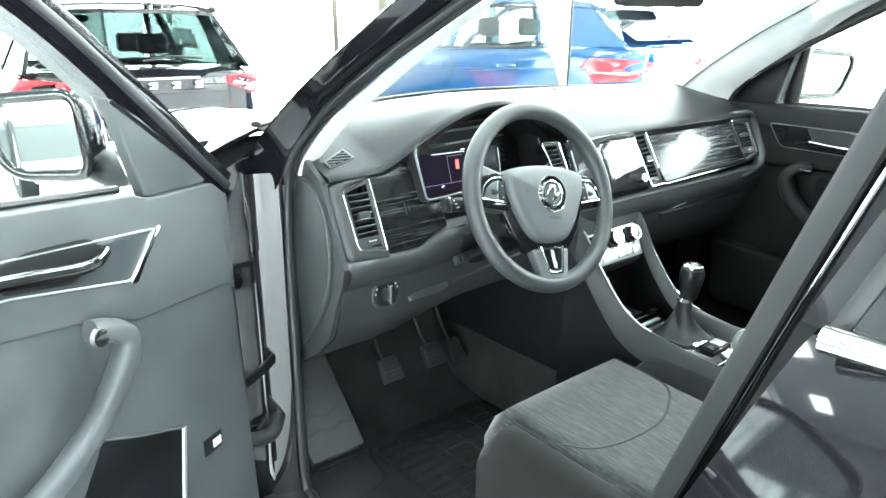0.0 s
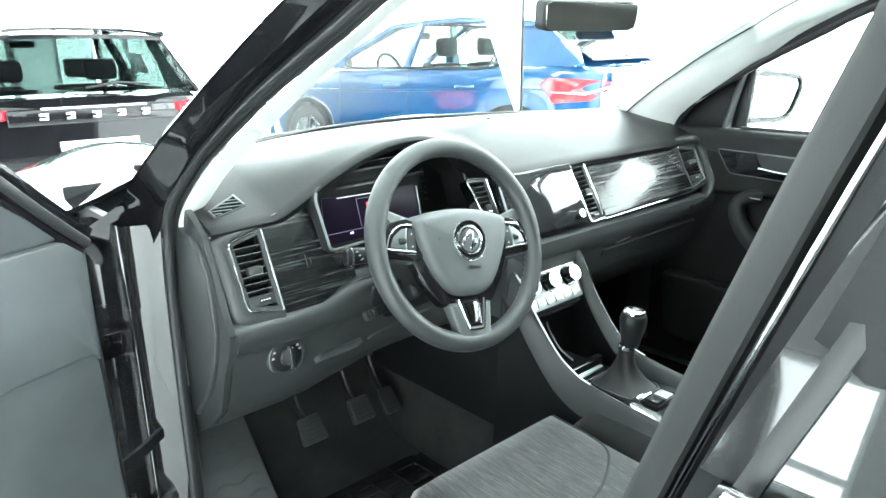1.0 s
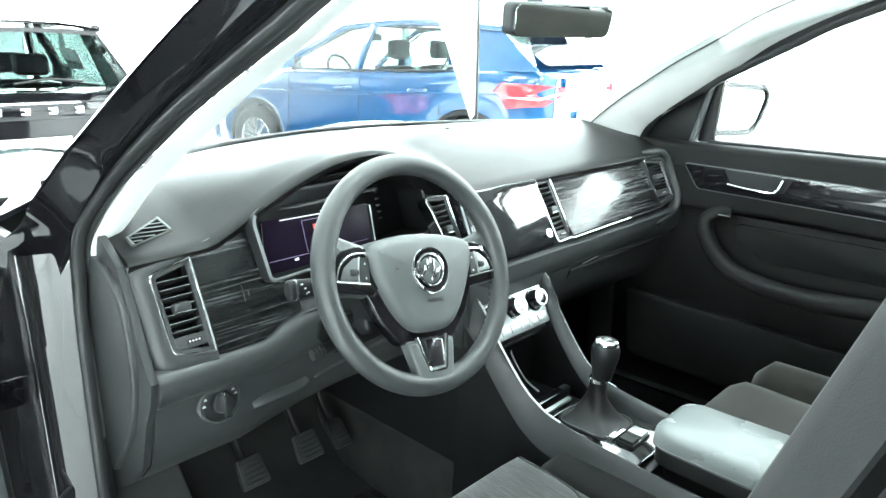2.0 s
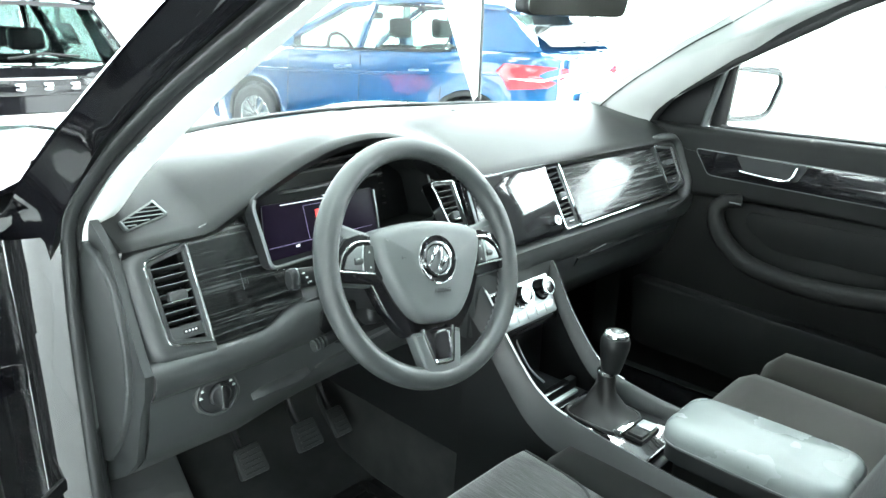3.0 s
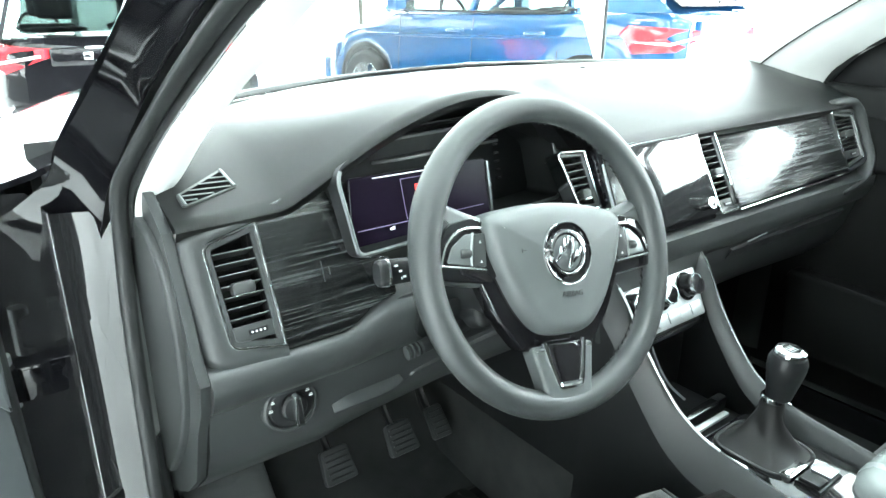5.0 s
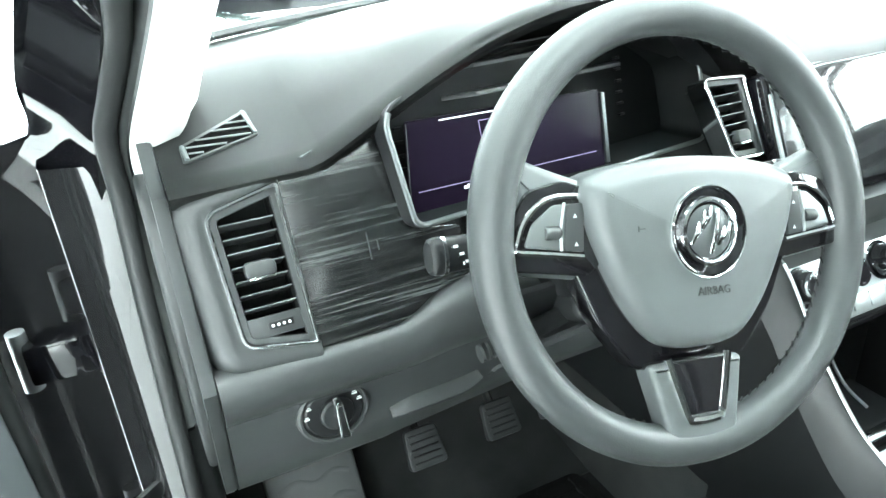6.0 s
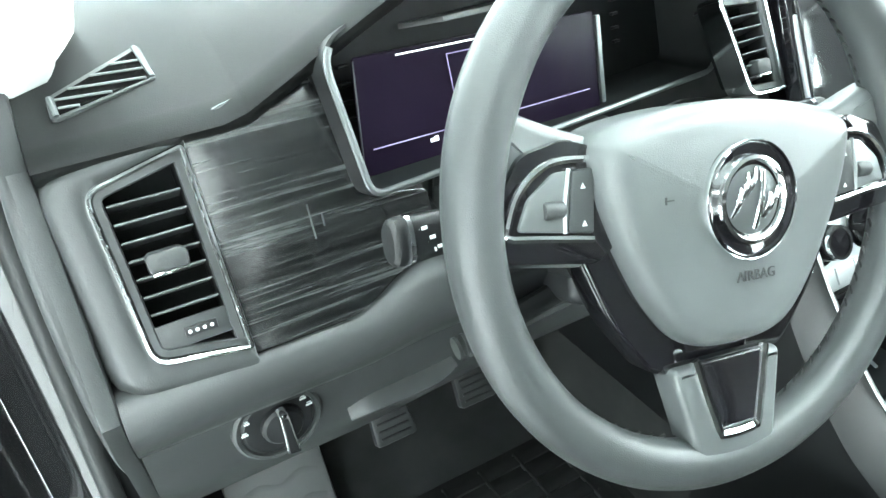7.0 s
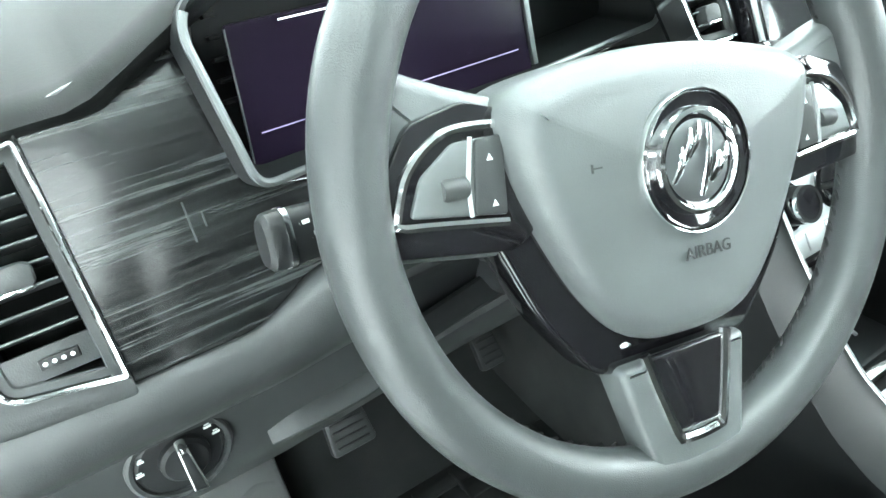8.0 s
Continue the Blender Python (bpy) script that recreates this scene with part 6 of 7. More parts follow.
    q("pocket_rim", sweep([(0.117, 0.727, -0.004), (0.131, 0.64, -0.003), (0.153, 0.50, -0.002)], ring(0.004, 0.004, 8)), SATIN)
    q("pocket_rim", sweep([(0.117, 0.727, -0.004), (0.19, 0.757, -0.004), (0.263, 0.79, -0.004)], ring(0.003, 0.003, 8)), DOORGREY)
    q("boot_switch", boxed(0.035, 0.080, 0.645, 0.676, -0.008, -0.003, 0.003), DARK, None, "tailgate release switch")
    q("switch_symbol", boxed(0.040, 0.060, 0.653, 0.668, -0.003, -0.0015, 0.001), MARK)
    # window frame, sail panel, glass
    fr = smooth_path([(-0.045, 1.085, -0.02), (0.02, 1.145, -0.02), (0.10, 1.225, -0.022), (0.245, 1.36, -0.03), (0.40, 1.46, -0.04), (0.60, 1.51, -0.045), (0.85, 1.50, -0.045), (0.98, 1.40, -0.04), (1.00, 1.10, -0.03)], 6)
    q("window_frame", sweep(fr, [(0.026, -0.05), (0.026, 0.006), (0.012, 0.014), (-0.022, 0.010), (-0.024, -0.05)], up=(0, 0, 1)), PAINT, None, "black window frame")
    q("frame_seal", sweep([p + Vector((0.004, 0.0, 0.016)) for p in fr], ring(0.008, 0.006, 8), up=(0, 0, 1)), RUBBER)
    q("sail_panel", prism(rounded([(-0.020, 1.098), (0.125, 1.100), (0.168, 1.245), (0.118, 1.215)], 0.006), 0.02, 0.006, m=Matrix.Translation((0, 0, -0.030)), seg=3), DOORGREY, None, "grey corner cover")
    g = q("door_glass", prism([(0.10, 1.09), (1.0, 1.09), (0.97, 1.40), (0.84, 1.49), (0.60, 1.50), (0.40, 1.45), (0.25, 1.36), (0.165, 1.27)], 0.004, m=Matrix.Translation((0, 0, -0.055))), GLASS)
    g.visible_shadow = False
    q("waist_strip", sweep([(0.15, 1.116, -0.038), (0.342, 1.134, -0.038), (1.0, 1.128, -0.038)], ring(0.006, 0.008, 8)), RUBBER)
    return d, m


driver_door, DRIVER_M = open_door()


# door mirrors: the driver's hangs on the open door, the passenger's on the shut one
def door_mirror(m, flip, parent, aim):
    s = -1 if flip else 1

    def q(name, bm, material, p=None, label=""):
        bmesh.ops.transform(bm, matrix=m, verts=bm.verts)
        return part(name, bm, material, p or parent, label, 50.0)

    out = rounded([(s * -0.088, -0.058), (s * 0.062, -0.062), (s * 0.098, 0.035), (s * 0.088, 0.062), (s * -0.078, 0.076)], [0.032, 0.042, 0.036, 0.026, 0.030], 7)
    c = bmesh.new()
    rings = []
    for k, (z, f) in enumerate(((0.0, 1.0), (-0.02, 1.03), (-0.05, 0.98), (-0.08, 0.82), (-0.098, 0.5), (-0.104, 0.15))):
        rings.append([c.verts.new((x * f, y * f, z)) for x, y in out])
    for a, b in zip(rings, rings[1:]):
        for i in range(len(a)):
            c.faces.new((a[i], a[(i + 1) % len(a)], b[(i + 1) % len(b)], b[i]))
    c.faces.new(rings[-1])
    c.faces.new(rings[0])
    h = q("mirror_housing", c, PAINT, None, "black mirror housing")
    q("mirror_bezel", sweep([(x * 0.985, y * 0.985, 0.002) for x, y in out], ring(0.010, 0.006, 8), up=(0, 0, 1), closed=True), BLACKGLOSS, h)
    q("mirror_glass", prism([(x * 0.93, y * 0.92) for x, y in out], 0.001, m=aim), MIRROR, h, "mirror glass")
    q("mirror_foot", sweep([(s * -0.06, -0.045, -0.05), (s * -0.12, -0.070, -0.05), (s * -0.17, -0.090, -0.04)], ring(0.030, 0.040, 12), up=(0, 0, 1)), DARK, h)
    return h


mm = Matrix.Translation((0.552, -0.200, -0.36)) @ frame_of((-0.742, 0.436, 1.158), (0.68, -0.737, 0), (0, 0, 1))
door_mirror(mm, True, driver_door, Matrix.Translation((0, 0, 0.0015)))


def shut_door():
    """Front passenger door, shut: trim on the cabin side."""
    x = 1.045
    d = thing("passenger_door", "shut passenger door with shade-darkened trim and grab handle", "car door", at=(x, -0.2, 0.40))
    m = Matrix.Translation((-x, 0.2, -0.40)) @ frame_of((x, 0, 0), (0, -1, 0), (0, 0, 1))
    # local x runs rearwards (-y), y up, z towards the cabin
    if m.to_3x3().col[2].x > 0:
        m = m @ Matrix.Scale(-1, 4, (0, 0, 1))

    def q(name, bm, material, parent=None, label="", sharp=40.0):
        bmesh.ops.transform(bm, matrix=m, verts=bm.verts)
        return part(name, bm, material, parent or d, label, sharp)

    q("door_shell", prism([(-0.40, 0.40), (0.66, 0.40), (0.72, 1.10), (-0.40, 1.06)], 0.10, 0.01, m=Matrix.Translation((0, 0, -0.16))), PAINT)
    # trim coloured far darker than the driver's door, for the shade on this side
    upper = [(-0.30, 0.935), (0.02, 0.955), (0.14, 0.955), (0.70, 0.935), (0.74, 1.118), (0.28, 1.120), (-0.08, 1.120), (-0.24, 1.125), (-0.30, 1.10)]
    up = q("upper_trim", prism(rounded(upper, 0.01, 3), 0.05, 0.014, m=Matrix.Translation((0, 0, -0.04)), seg=4), DOORSHADE, label="soft upper trim, darkened for shade")
    q("lower_trim", prism(rounded([(-0.35, 0.42), (0.66, 0.42), (0.70, 0.95), (-0.32, 0.95)], 0.01), 0.03, 0.006, m=Matrix.Translation((0, 0, -0.04))), DOORSHADE)
    inlay = [(-0.085, 1.070), (-0.045, 1.008), (0.70, 0.985), (0.70, 1.045), (0.30, 1.062)]
    q("inlay", prism(rounded(inlay, 0.012), 0.003, 0.001, m=Matrix.Translation((0, 0, 0.0095))), BLACKGLOSS, up, "gloss black inlay")
    q("inlay_line", sweep([(a, b, 0.012) for a, b in rounded(inlay, 0.012)], ring(0.0013, 0.0010, 6), up=(0, 0, 1), closed=True), LEATHER, up)
    # no hollow is cut: a dark plate paints the shade behind the lever
    q("handle_recess", prism(rounded([(0.02, 1.066), (0.045, 1.025), (0.165, 1.022), (0.185, 1.060)], 0.008), 0.002, m=Matrix.Translation((0, 0, 0.0122))), DARK, up)
    q("inner_handle", sweep(smooth_path([(0.035, 1.030, 0.018), (0.10, 1.025, 0.024), (0.150, 1.026, 0.024), (0.165, 1.055, 0.018)], 6), ring(0.004, 0.005, 8), up=(0, 0, 1)), CHROME, None, "chrome inner door handle")
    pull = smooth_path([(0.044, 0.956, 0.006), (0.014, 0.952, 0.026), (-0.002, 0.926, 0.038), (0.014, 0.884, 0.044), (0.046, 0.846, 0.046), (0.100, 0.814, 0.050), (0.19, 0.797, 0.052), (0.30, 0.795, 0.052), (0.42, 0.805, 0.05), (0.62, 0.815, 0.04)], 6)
    ph = q("pull_handle", sweep(pull, ring(0.020, 0.026, 14, 2.8), up=(0, 0, 1), scale=lambda t: 0.85 + 0.35 * t), DOORSHADE, None, "shade-darkened grab handle running into the armrest")
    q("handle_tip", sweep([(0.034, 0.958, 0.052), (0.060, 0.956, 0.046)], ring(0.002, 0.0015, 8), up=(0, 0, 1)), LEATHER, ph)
    q("cloth_field", prism(rounded([(0.06, 0.930), (0.055, 0.895), (0.13, 0.845), (0.66, 0.840), (0.68, 0.925)], 0.02), 0.004, 0.002, m=Matrix.Translation((0, 0, -0.010))), DOORSHADE)
    q("pocket", prism(rounded([(-0.22, 0.70), (-0.20, 0.50), (0.62, 0.47), (0.64, 0.66)], 0.03), 0.035, 0.01, m=Matrix.Translation((0, 0, -0.012))), DOORSHADE)
    # frame, sail, glass
    fr = smooth_path([(-0.275, 1.160, -0.05), (-0.15, 1.255, -0.055), (0.02, 1.365, -0.066), (0.25, 1.485, -0.086), (0.45, 1.520, -0.105), (0.62, 1.525, -0.11), (0.74, 1.46, -0.10), (0.735, 1.12, -0.05)], 6)
    q("window_frame", sweep(fr, [(0.018, -0.03), (0.018, 0.012), (-0.014, 0.012), (-0.016, -0.03)], up=(0, 0, 1)), DARK, None, "dark window frame")
    q("sail_panel", prism(rounded([(-0.290, 1.115), (-0.098, 1.115), (-0.050, 1.310), (-0.110, 1.280), (-0.200, 1.225), (-0.280, 1.165)], 0.004), 0.03, 0.006, m=Matrix.Translation((0, 0, -0.065)), seg=3), DARK, None, "black corner cover")
    q("sail_corner", prism(rounded([(-0.088, 1.118), (-0.045, 1.118), (-0.030, 1.320), (-0.050, 1.315)], 0.003), 0.012, 0.003, m=Matrix.Translation((0, 0, -0.068))), DARK, None, "black corner behind the cover")
    q("sail_bar", sweep([(-0.092, 1.120, -0.035), (-0.050, 1.31, -0.05)], ring(0.008, 0.012, 8), up=(0, 0, 1)), LEATHER)
    g = q("door_glass", prism([(-0.10, 1.09), (0.72, 1.09), (0.72, 1.43), (0.60, 1.48), (0.44, 1.47), (0.25, 1.42), (0.0, 1.29), (-0.06, 1.25)], 0.004, m=Matrix.Translation((0, 0, -0.075))), GLASS)
    g.visible_shadow = False
    q("waist_strip", sweep([(-0.05, 1.122, -0.045), (0.30, 1.122, -0.045), (0.73, 1.120, -0.045)], ring(0.006, 0.009, 8)), RUBBER)
    return d, m


passenger_door, PASS_M = shut_door()
pmw = Matrix.Translation((-1.045, 0.2, -0.40)) @ frame_of((1.245, 0.052, 1.192), Vector((1, -0.58, 0)), (0, 0.03, 1))
door_mirror(pmw, False, passenger_door, Matrix.Translation((0, 0, 0.0015)))


def rear_door(sgn):
    """Rear doors, shut: black skin, belt line and window."""
    x = -0.468 if sgn < 0 else 2 * MID + 0.468
    d = thing("rear_door", "shut gloss black rear door with reflecting window", "car door", at=(x, -1.2, 0.40))
    m = Matrix.Translation((-x, 1.2, -0.40)) @ frame_of((x, 0, 0), (0, -1, 0), (0, 0, 1))
    # z of this frame points to the car's left side
    if (m.to_3x3().col[2].x < 0) != (sgn < 0):
        m = m @ Matrix.Scale(-1, 4, (0, 0, 1))

    def q(name, bm, material, parent=None, label="", sharp=50.0):
        bmesh.ops.transform(bm, matrix=m, verts=bm.verts)
        return part(name, bm, material, parent or d, label, sharp)

    rows = []
    for z, o in ((0.38, 0.05), (0.5, 0.085), (0.62, 0.10), (0.75, 0.112), (0.88, 0.108), (0.97, 0.090), (1.06, 0.056), (1.108, 0.028), (1.126, 0.006)):
        front = -b_line(z) + 0.022
        rows.append([(front + (1.62 - front) * k / 14, z + 0.012 * k / 14, o if k else o - 0.03) for k in range(15)])
    q("door_skin", sheet(rows, 0.01), PAINT, label="gloss black door skin", sharp=70)
    q("belt_strip", sweep([(0.690, 1.129, 0.012), (1.62, 1.142, 0.014)], ring(0.010, 0.011, 10)), CHROME, None, "bright belt strip")
    q("edge_line", sweep([(-b_line(z) - 0.001, z, -0.034 - 0.05 * max(0.0, z - 1.12)) for z in (1.00, 1.06, 1.13, 1.20, 1.28, 1.38, 1.46)], ring(0.002, 0.003, 8), up=(0, 0, 1)), CHROME, None, "thin bright door edge")
    tilt = lambda z: -0.34 * max(0.0, z - 1.1)
    q("frame_applique", sheet([[(-b_line(z) + d, z, o + tilt(z)) for z in (1.125, 1.15, 1.21, 1.28, 1.38, 1.47)] for d, o in ((0.008, -0.016), (0.010, -0.006), (0.030, -0.005))]), JAMPAINT, None, "gloss black pillar cover")
    run = [(-b_line(z) + 0.036, z, tilt(z) - 0.002) for z in (1.125, 1.16, 1.28, 1.40)]
    fr = smooth_path(run + [(0.99, 1.515, -0.06), (1.2, 1.53, -0.065), (1.5, 1.47, -0.06), (1.62, 1.28, -0.03), (1.63, 1.13, 0.0)], 6)
    q("window_frame", sweep(fr, [(0.006, -0.014), (0.006, 0.002), (0.0, 0.004), (-0.006, 0.002), (-0.006, -0.014)], up=(0, 0, 1)), RUBBER, None, "matt grey window surround")
    pane = [(-b_line(z) + 0.036, z) for z in (1.12, 1.15, 1.28, 1.40)] + [(0.99, 1.50), (1.2, 1.515), (1.5, 1.46), (1.62, 1.28), (1.62, 1.12)]
    bm = prism(pane, 0.005)
    for v in bm.verts:
        v.co.z += -0.36 * max(0.0, v.co.y - 1.1) - 0.008
    gl = q("window_pane", bm, TINT if sgn < 0 else GLASS, None, "dark tinted window" if sgn < 0 else "clear window")
    gl.visible_shadow = False
    q("inner_trim", boxed(0.80, 1.60, 0.42, 1.08, -0.06, -0.025, 0.01), DARK)
    q("door_handle", sweep(smooth_path([(1.30, 0.93, 0.10), (1.36, 0.932, 0.135), (1.46, 0.934, 0.135), (1.52, 0.934, 0.10)], 6), ring(0.012, 0.016, 10), up=(0, 0, 1)), PAINT)
    return d


TINT = mat("tinted_glass", (0.008, 0.010, 0.010), 0.02, coat=1.0, spec=0.8)
rear_door(-1)
rear_door(1)

# ---- parked cars and display ----
BLUE = grained("blue_metallic_paint", (0.006, 0.055, 0.145), 0.12, 500, 0.01, 0.08, coat=1.0)
CARGLASS = mat("parked_car_glass", (0.05, 0.07, 0.07), 0.03, spec=0.5)
CARGLASS.node_tree.nodes["Principled BSDF"].inputs["Transmission Weight"].default_value = 1.0
CARGLASS.node_tree.nodes["Principled BSDF"].inputs["IOR"].default_value = 1.1
CARGLASS.node_tree.nodes["Principled BSDF"].inputs["Base Color"].default_value = (0.42, 0.52, 0.49, 1)
REARGLASS = mat("dark_rear_glass", (0.10, 0.13, 0.125), 0.03, spec=0.4)
REARGLASS.node_tree.nodes["Principled BSDF"].inputs["Transmission Weight"].default_value = 1.0
REARGLASS.node_tree.nodes["Principled BSDF"].inputs["IOR"].default_value = 1.1
REDLENS = mat("red_lamp_lens", (0.55, 0.02, 0.03), 0.12, coat=0.8)
CLEARLENS = mat("clear_lamp_lens", (0.75, 0.77, 0.77), 0.1, coat=0.8)


def parked_car(name, label, m, paint, H, L, W, estate, tall=0.0):
    """A five-door car: body lofted from nose (+y) to tail, window openings left to glass, wheels, lamps, mirrors, trim."""
    c = thing(name, label, "car")
    c.matrix_world = m
    h2, w2 = L / 2, W / 2
    belt = 0.60 * H + 0.02 if estate else 0.66 * H + 0.03
    # lower body, nose to tail: (y, half width, top height)
    st = [(h2, 0.60, 0.62), (h2 - 0.06, 0.74, 0.72), (h2 - 0.25, 0.84, 0.80), (h2 - 0.6, 0.885, 0.90), (h2 - 1.0, 0.90, 0.955), (h2 - 1.25, 0.90, belt), (h2 - 2.0, 0.905, belt + 0.005), (h2 - 2.8, 0.905, belt + 0.02), (-h2 + 0.75, 0.90, belt + 0.035), (-h2 + 0.35, 0.87, belt + 0.04), (-h2 + 0.12, 0.80, belt + 0.03), (-h2 + 0.02, 0.70, belt - 0.02)]
    st = [(y, w * w2 / 0.905, z) for y, w, z in st]
    rows = []
    ys = [st[0][0] + (st[-1][0] - st[0][0]) * i / 60 for i in range(61)]
    tab_w = [(-y, w) for y, w, z in st]
    tab_z = [(-y, z) for y, w, z in st]
    front, rear = h2 - 0.84, -h2 + 0.77
    R = 0.335
    for y in ys:
        w, z = lerp_at(tab_w, -y), lerp_at(tab_z, -y)
        arch = 0.0
        for wy in (front, rear):
            d = abs(y - wy)
            if d < R + 0.06:
                arch = max(arch, math.sqrt((R + 0.06) ** 2 - d * d))
        z0 = max(0.20, 0.335 + arch) if arch > 0 else 0.20
        prof = []
        for t, k in ((0.0, 0.955), (0.16, 0.985), (0.36, 1.0), (0.56, 1.0), (0.70, 0.985), (0.80, 0.992), (0.92, 0.965), (0.97, 0.94), (1.0, 0.90)):
            prof.append((w * k, y, z0 + (z - z0) * t))
        rows.append([(-x, yy, zz) for x, yy, zz in prof] + [(-0.5 * w, y, z + 0.008), (0.0, y, z + 0.015), (0.5 * w, y, z + 0.008)] + prof[::-1])
    part("body", sheet(rows), paint, c, "painted lower body", sharp=38)
    part("nose", prism([(p[0], p[2]) for p in rows[0]], 0.02, m=frame_of((0, rows[0][0][1] - 0.01, 0), (1, 0, 0), (0, 0, 1))), paint, c)
    part("tail", prism([(p[0], p[2]) for p in rows[-1]], 0.02, m=frame_of((0, rows[-1][0][1] + 0.01, 0), (1, 0, 0), (0, 0, 1))), paint, c)
    # cabin: roof skin on pillars
    yf, yt = h2 - 1.15, h2 - 1.95
    yr, yb = (-h2 + 0.45, -h2 + 0.12) if estate else (-h2 + 0.55, -h2 + 0.10)
    wb, wt = w2 * 0.93, w2 * 0.70
    roof = []
    for i in range(13):
        t = i / 12
        y = yt + (yr - yt) * t
        z = H - 0.05 * (1 - math.sin(math.pi * (0.12 + 0.80 * t))) - (0.03 * t)
        roof.append([(wt * s, y - 0.05 * s * s, z - 0.05 * abs(s) ** 3) for s in (-1, -0.85, -0.6, -0.3, 0, 0.3, 0.6, 0.85, 1)])
    part("roof", sheet(roof, 0.02), paint, c, "painted roof", sharp=70)
    zf, zr = roof[0][0][2], roof[-1][0][2]
    B = belt + 0.02

    def pillar(a, b, w=0.035):
        part("pillar", sweep([a, ((a[0] + b[0]) / 2 * 1.015, (a[1] + b[1]) / 2, (a[2] + b[2]) / 2), b], ring(w, 0.03, 8, 3), up=(0, 1, 0.3)), paint, c)

    def quad(nm, pts, inner=0.0, material=None):
        n = (Vector(pts[1]) - Vector(pts[0])).cross(Vector(pts[3]) - Vector(pts[0])).normalized()
        bm = bmesh.new()
        a = [bm.verts.new(Vector(p)) for p in pts]
        b = [bm.verts.new(Vector(p) + n * 0.006) for p in pts]
        bm.faces.new(a)
        bm.faces.new(b[::-1])
        for i in range(len(a)):
            bm.faces.new((a[i], b[i], b[(i + 1) % len(a)], a[(i + 1) % len(a)]))
        o = part(nm, bm, material or CARGLASS, c)
        o.visible_shadow = False
        return o

    quad("windscreen", [(-wb * 0.9, yf, B - 0.01), (wb * 0.9, yf, B - 0.01), (wt * 0.95, yt, zf - 0.01), (-wt * 0.95, yt, zf - 0.01)])
    quad("rear_window", [(wb * 0.80, yb, B + 0.06), (-wb * 0.80, yb, B + 0.06), (-wt * 0.92, yr, zr - 0.02), (wt * 0.92, yr, zr - 0.02)], material=REARGLASS)
    for s in (-1, 1):
        x0, x1 = s * wb, s * wt
        ymid, yq = h2 - 2.25, -h2 + 1.05
        pillar((x0, yf, B), (x1, yt, zf))
        pillar((x0, ymid, B), (x1, ymid - 0.05, H - 0.06), 0.04)
        # broad rear pillar
        bm = bmesh.new()
        pp = [(x0, yq - 0.15, B), (x0 * 0.95, yb + 0.02, B + 0.02), (x1, yr + 0.02, zr - 0.01), (x1, yr + 0.38, zr + 0.0)]
        va = [bm.verts.new(p) for p in pp]
        vb = [bm.verts.new((p[0] - s * 0.03, p[1], p[2])) for p in pp]
        bm.faces.new(va)
        bm.faces.new(vb)
        for i in range(4):
            bm.faces.new((va[i], vb[i], vb[(i + 1) % 4], va[(i + 1) % 4]))
        part("rear_pillar", bm, paint, c)
        part("roof_edge", sweep(smooth_path([(x1, yt, zf), (x1 * 1.03, (yt + yr) / 2, H - 0.045), (x1, yr, zr)], 6), ring(0.035, 0.03, 8)), paint, c)
        for nm, pts in (("door_window", [(x0, yf - 0.12, B), (x0, ymid, B), (x1, ymid - 0.05, H - 0.075), (x1, yt - 0.05, zf - 0.02)]), ("door_window", [(x0, ymid, B), (x0, yq, B), (x1, yr + 0.38, zr - 0.01), (x1, ymid - 0.05, H - 0.075)])):
            quad(nm, pts)
            part("window_edge", sweep([(p[0] + s * 0.004, p[1], p[2]) for p in pts], ring(0.014, 0.010, 8), up=(1, 0, 0), closed=True), DARK, c)
        part("window_line", sweep([(x0 * 1.01, yf - 0.08, B), (x0 * 1.012, ymid, B + 0.002), (x0 * 1.01, yq - 0.1, B + 0.01)], ring(0.006, 0.010, 8)), CHROME if estate else DARK, c)
        part("crease", sweep([(s * w2 * 1.003, h2 - 0.9, belt * 0.80), (s * w2 * 1.003, 0, belt * 0.81), (s * w2 * 0.985, -h2 + 0.4, belt * 0.86)], ring(0.008, 0.014, 8)), paint, c)
        for y in (h2 - 2.10, h2 - 2.98):
            part("door_handle", sweep(smooth_path([(s * w2 * 0.99, y + 0.10, belt * 0.86), (s * (w2 + 0.03), y + 0.06, belt * 0.86), (s * (w2 + 0.03), y - 0.06, belt * 0.865), (s * w2 * 0.99, y - 0.10, belt * 0.865)], 5), ring(0.013, 0.016, 8)), paint, c)
        for y in (h2 - 1.35, h2 - 2.28, h2 - 3.2):
            part("door_gap", sweep([(s * w2 * 1.0, y, 0.35), (s * w2 * 1.004, y - 0.01, belt * 0.6), (s * w2 * 0.975, y - 0.02, belt * 0.98)], ring(0.003, 0.003, 6)), DARK, c)
        mh = part("mirror", boxed(s * (w2 + 0.03) if s > 0 else s * (w2 + 0.20), s * (w2 + 0.20) if s > 0 else s * (w2 + 0.03), h2 - 1.52, h2 - 1.40, B + 0.0, B + 0.14, 0.035, seg=3), paint, c)
        part("mirror_foot", sweep([(s * w2 * 0.94, h2 - 1.44, B - 0.01), (s * (w2 + 0.06), h2 - 1.45, B + 0.03)], ring(0.025, 0.02, 8)), DARK, mh)
        part("sill_trim", boxed(min(s * w2 * 0.90, s * w2 * 0.985), max(s * w2 * 0.90, s * w2 * 0.985), rear + 0.42, front - 0.42, 0.19, 0.30, 0.02), DARK, c)
        # rear lamp wraps the corner, pointed on the side
        tip, z = -h2 + (0.60 if estate else 0.47), belt * (0.92 if estate else 0.85)
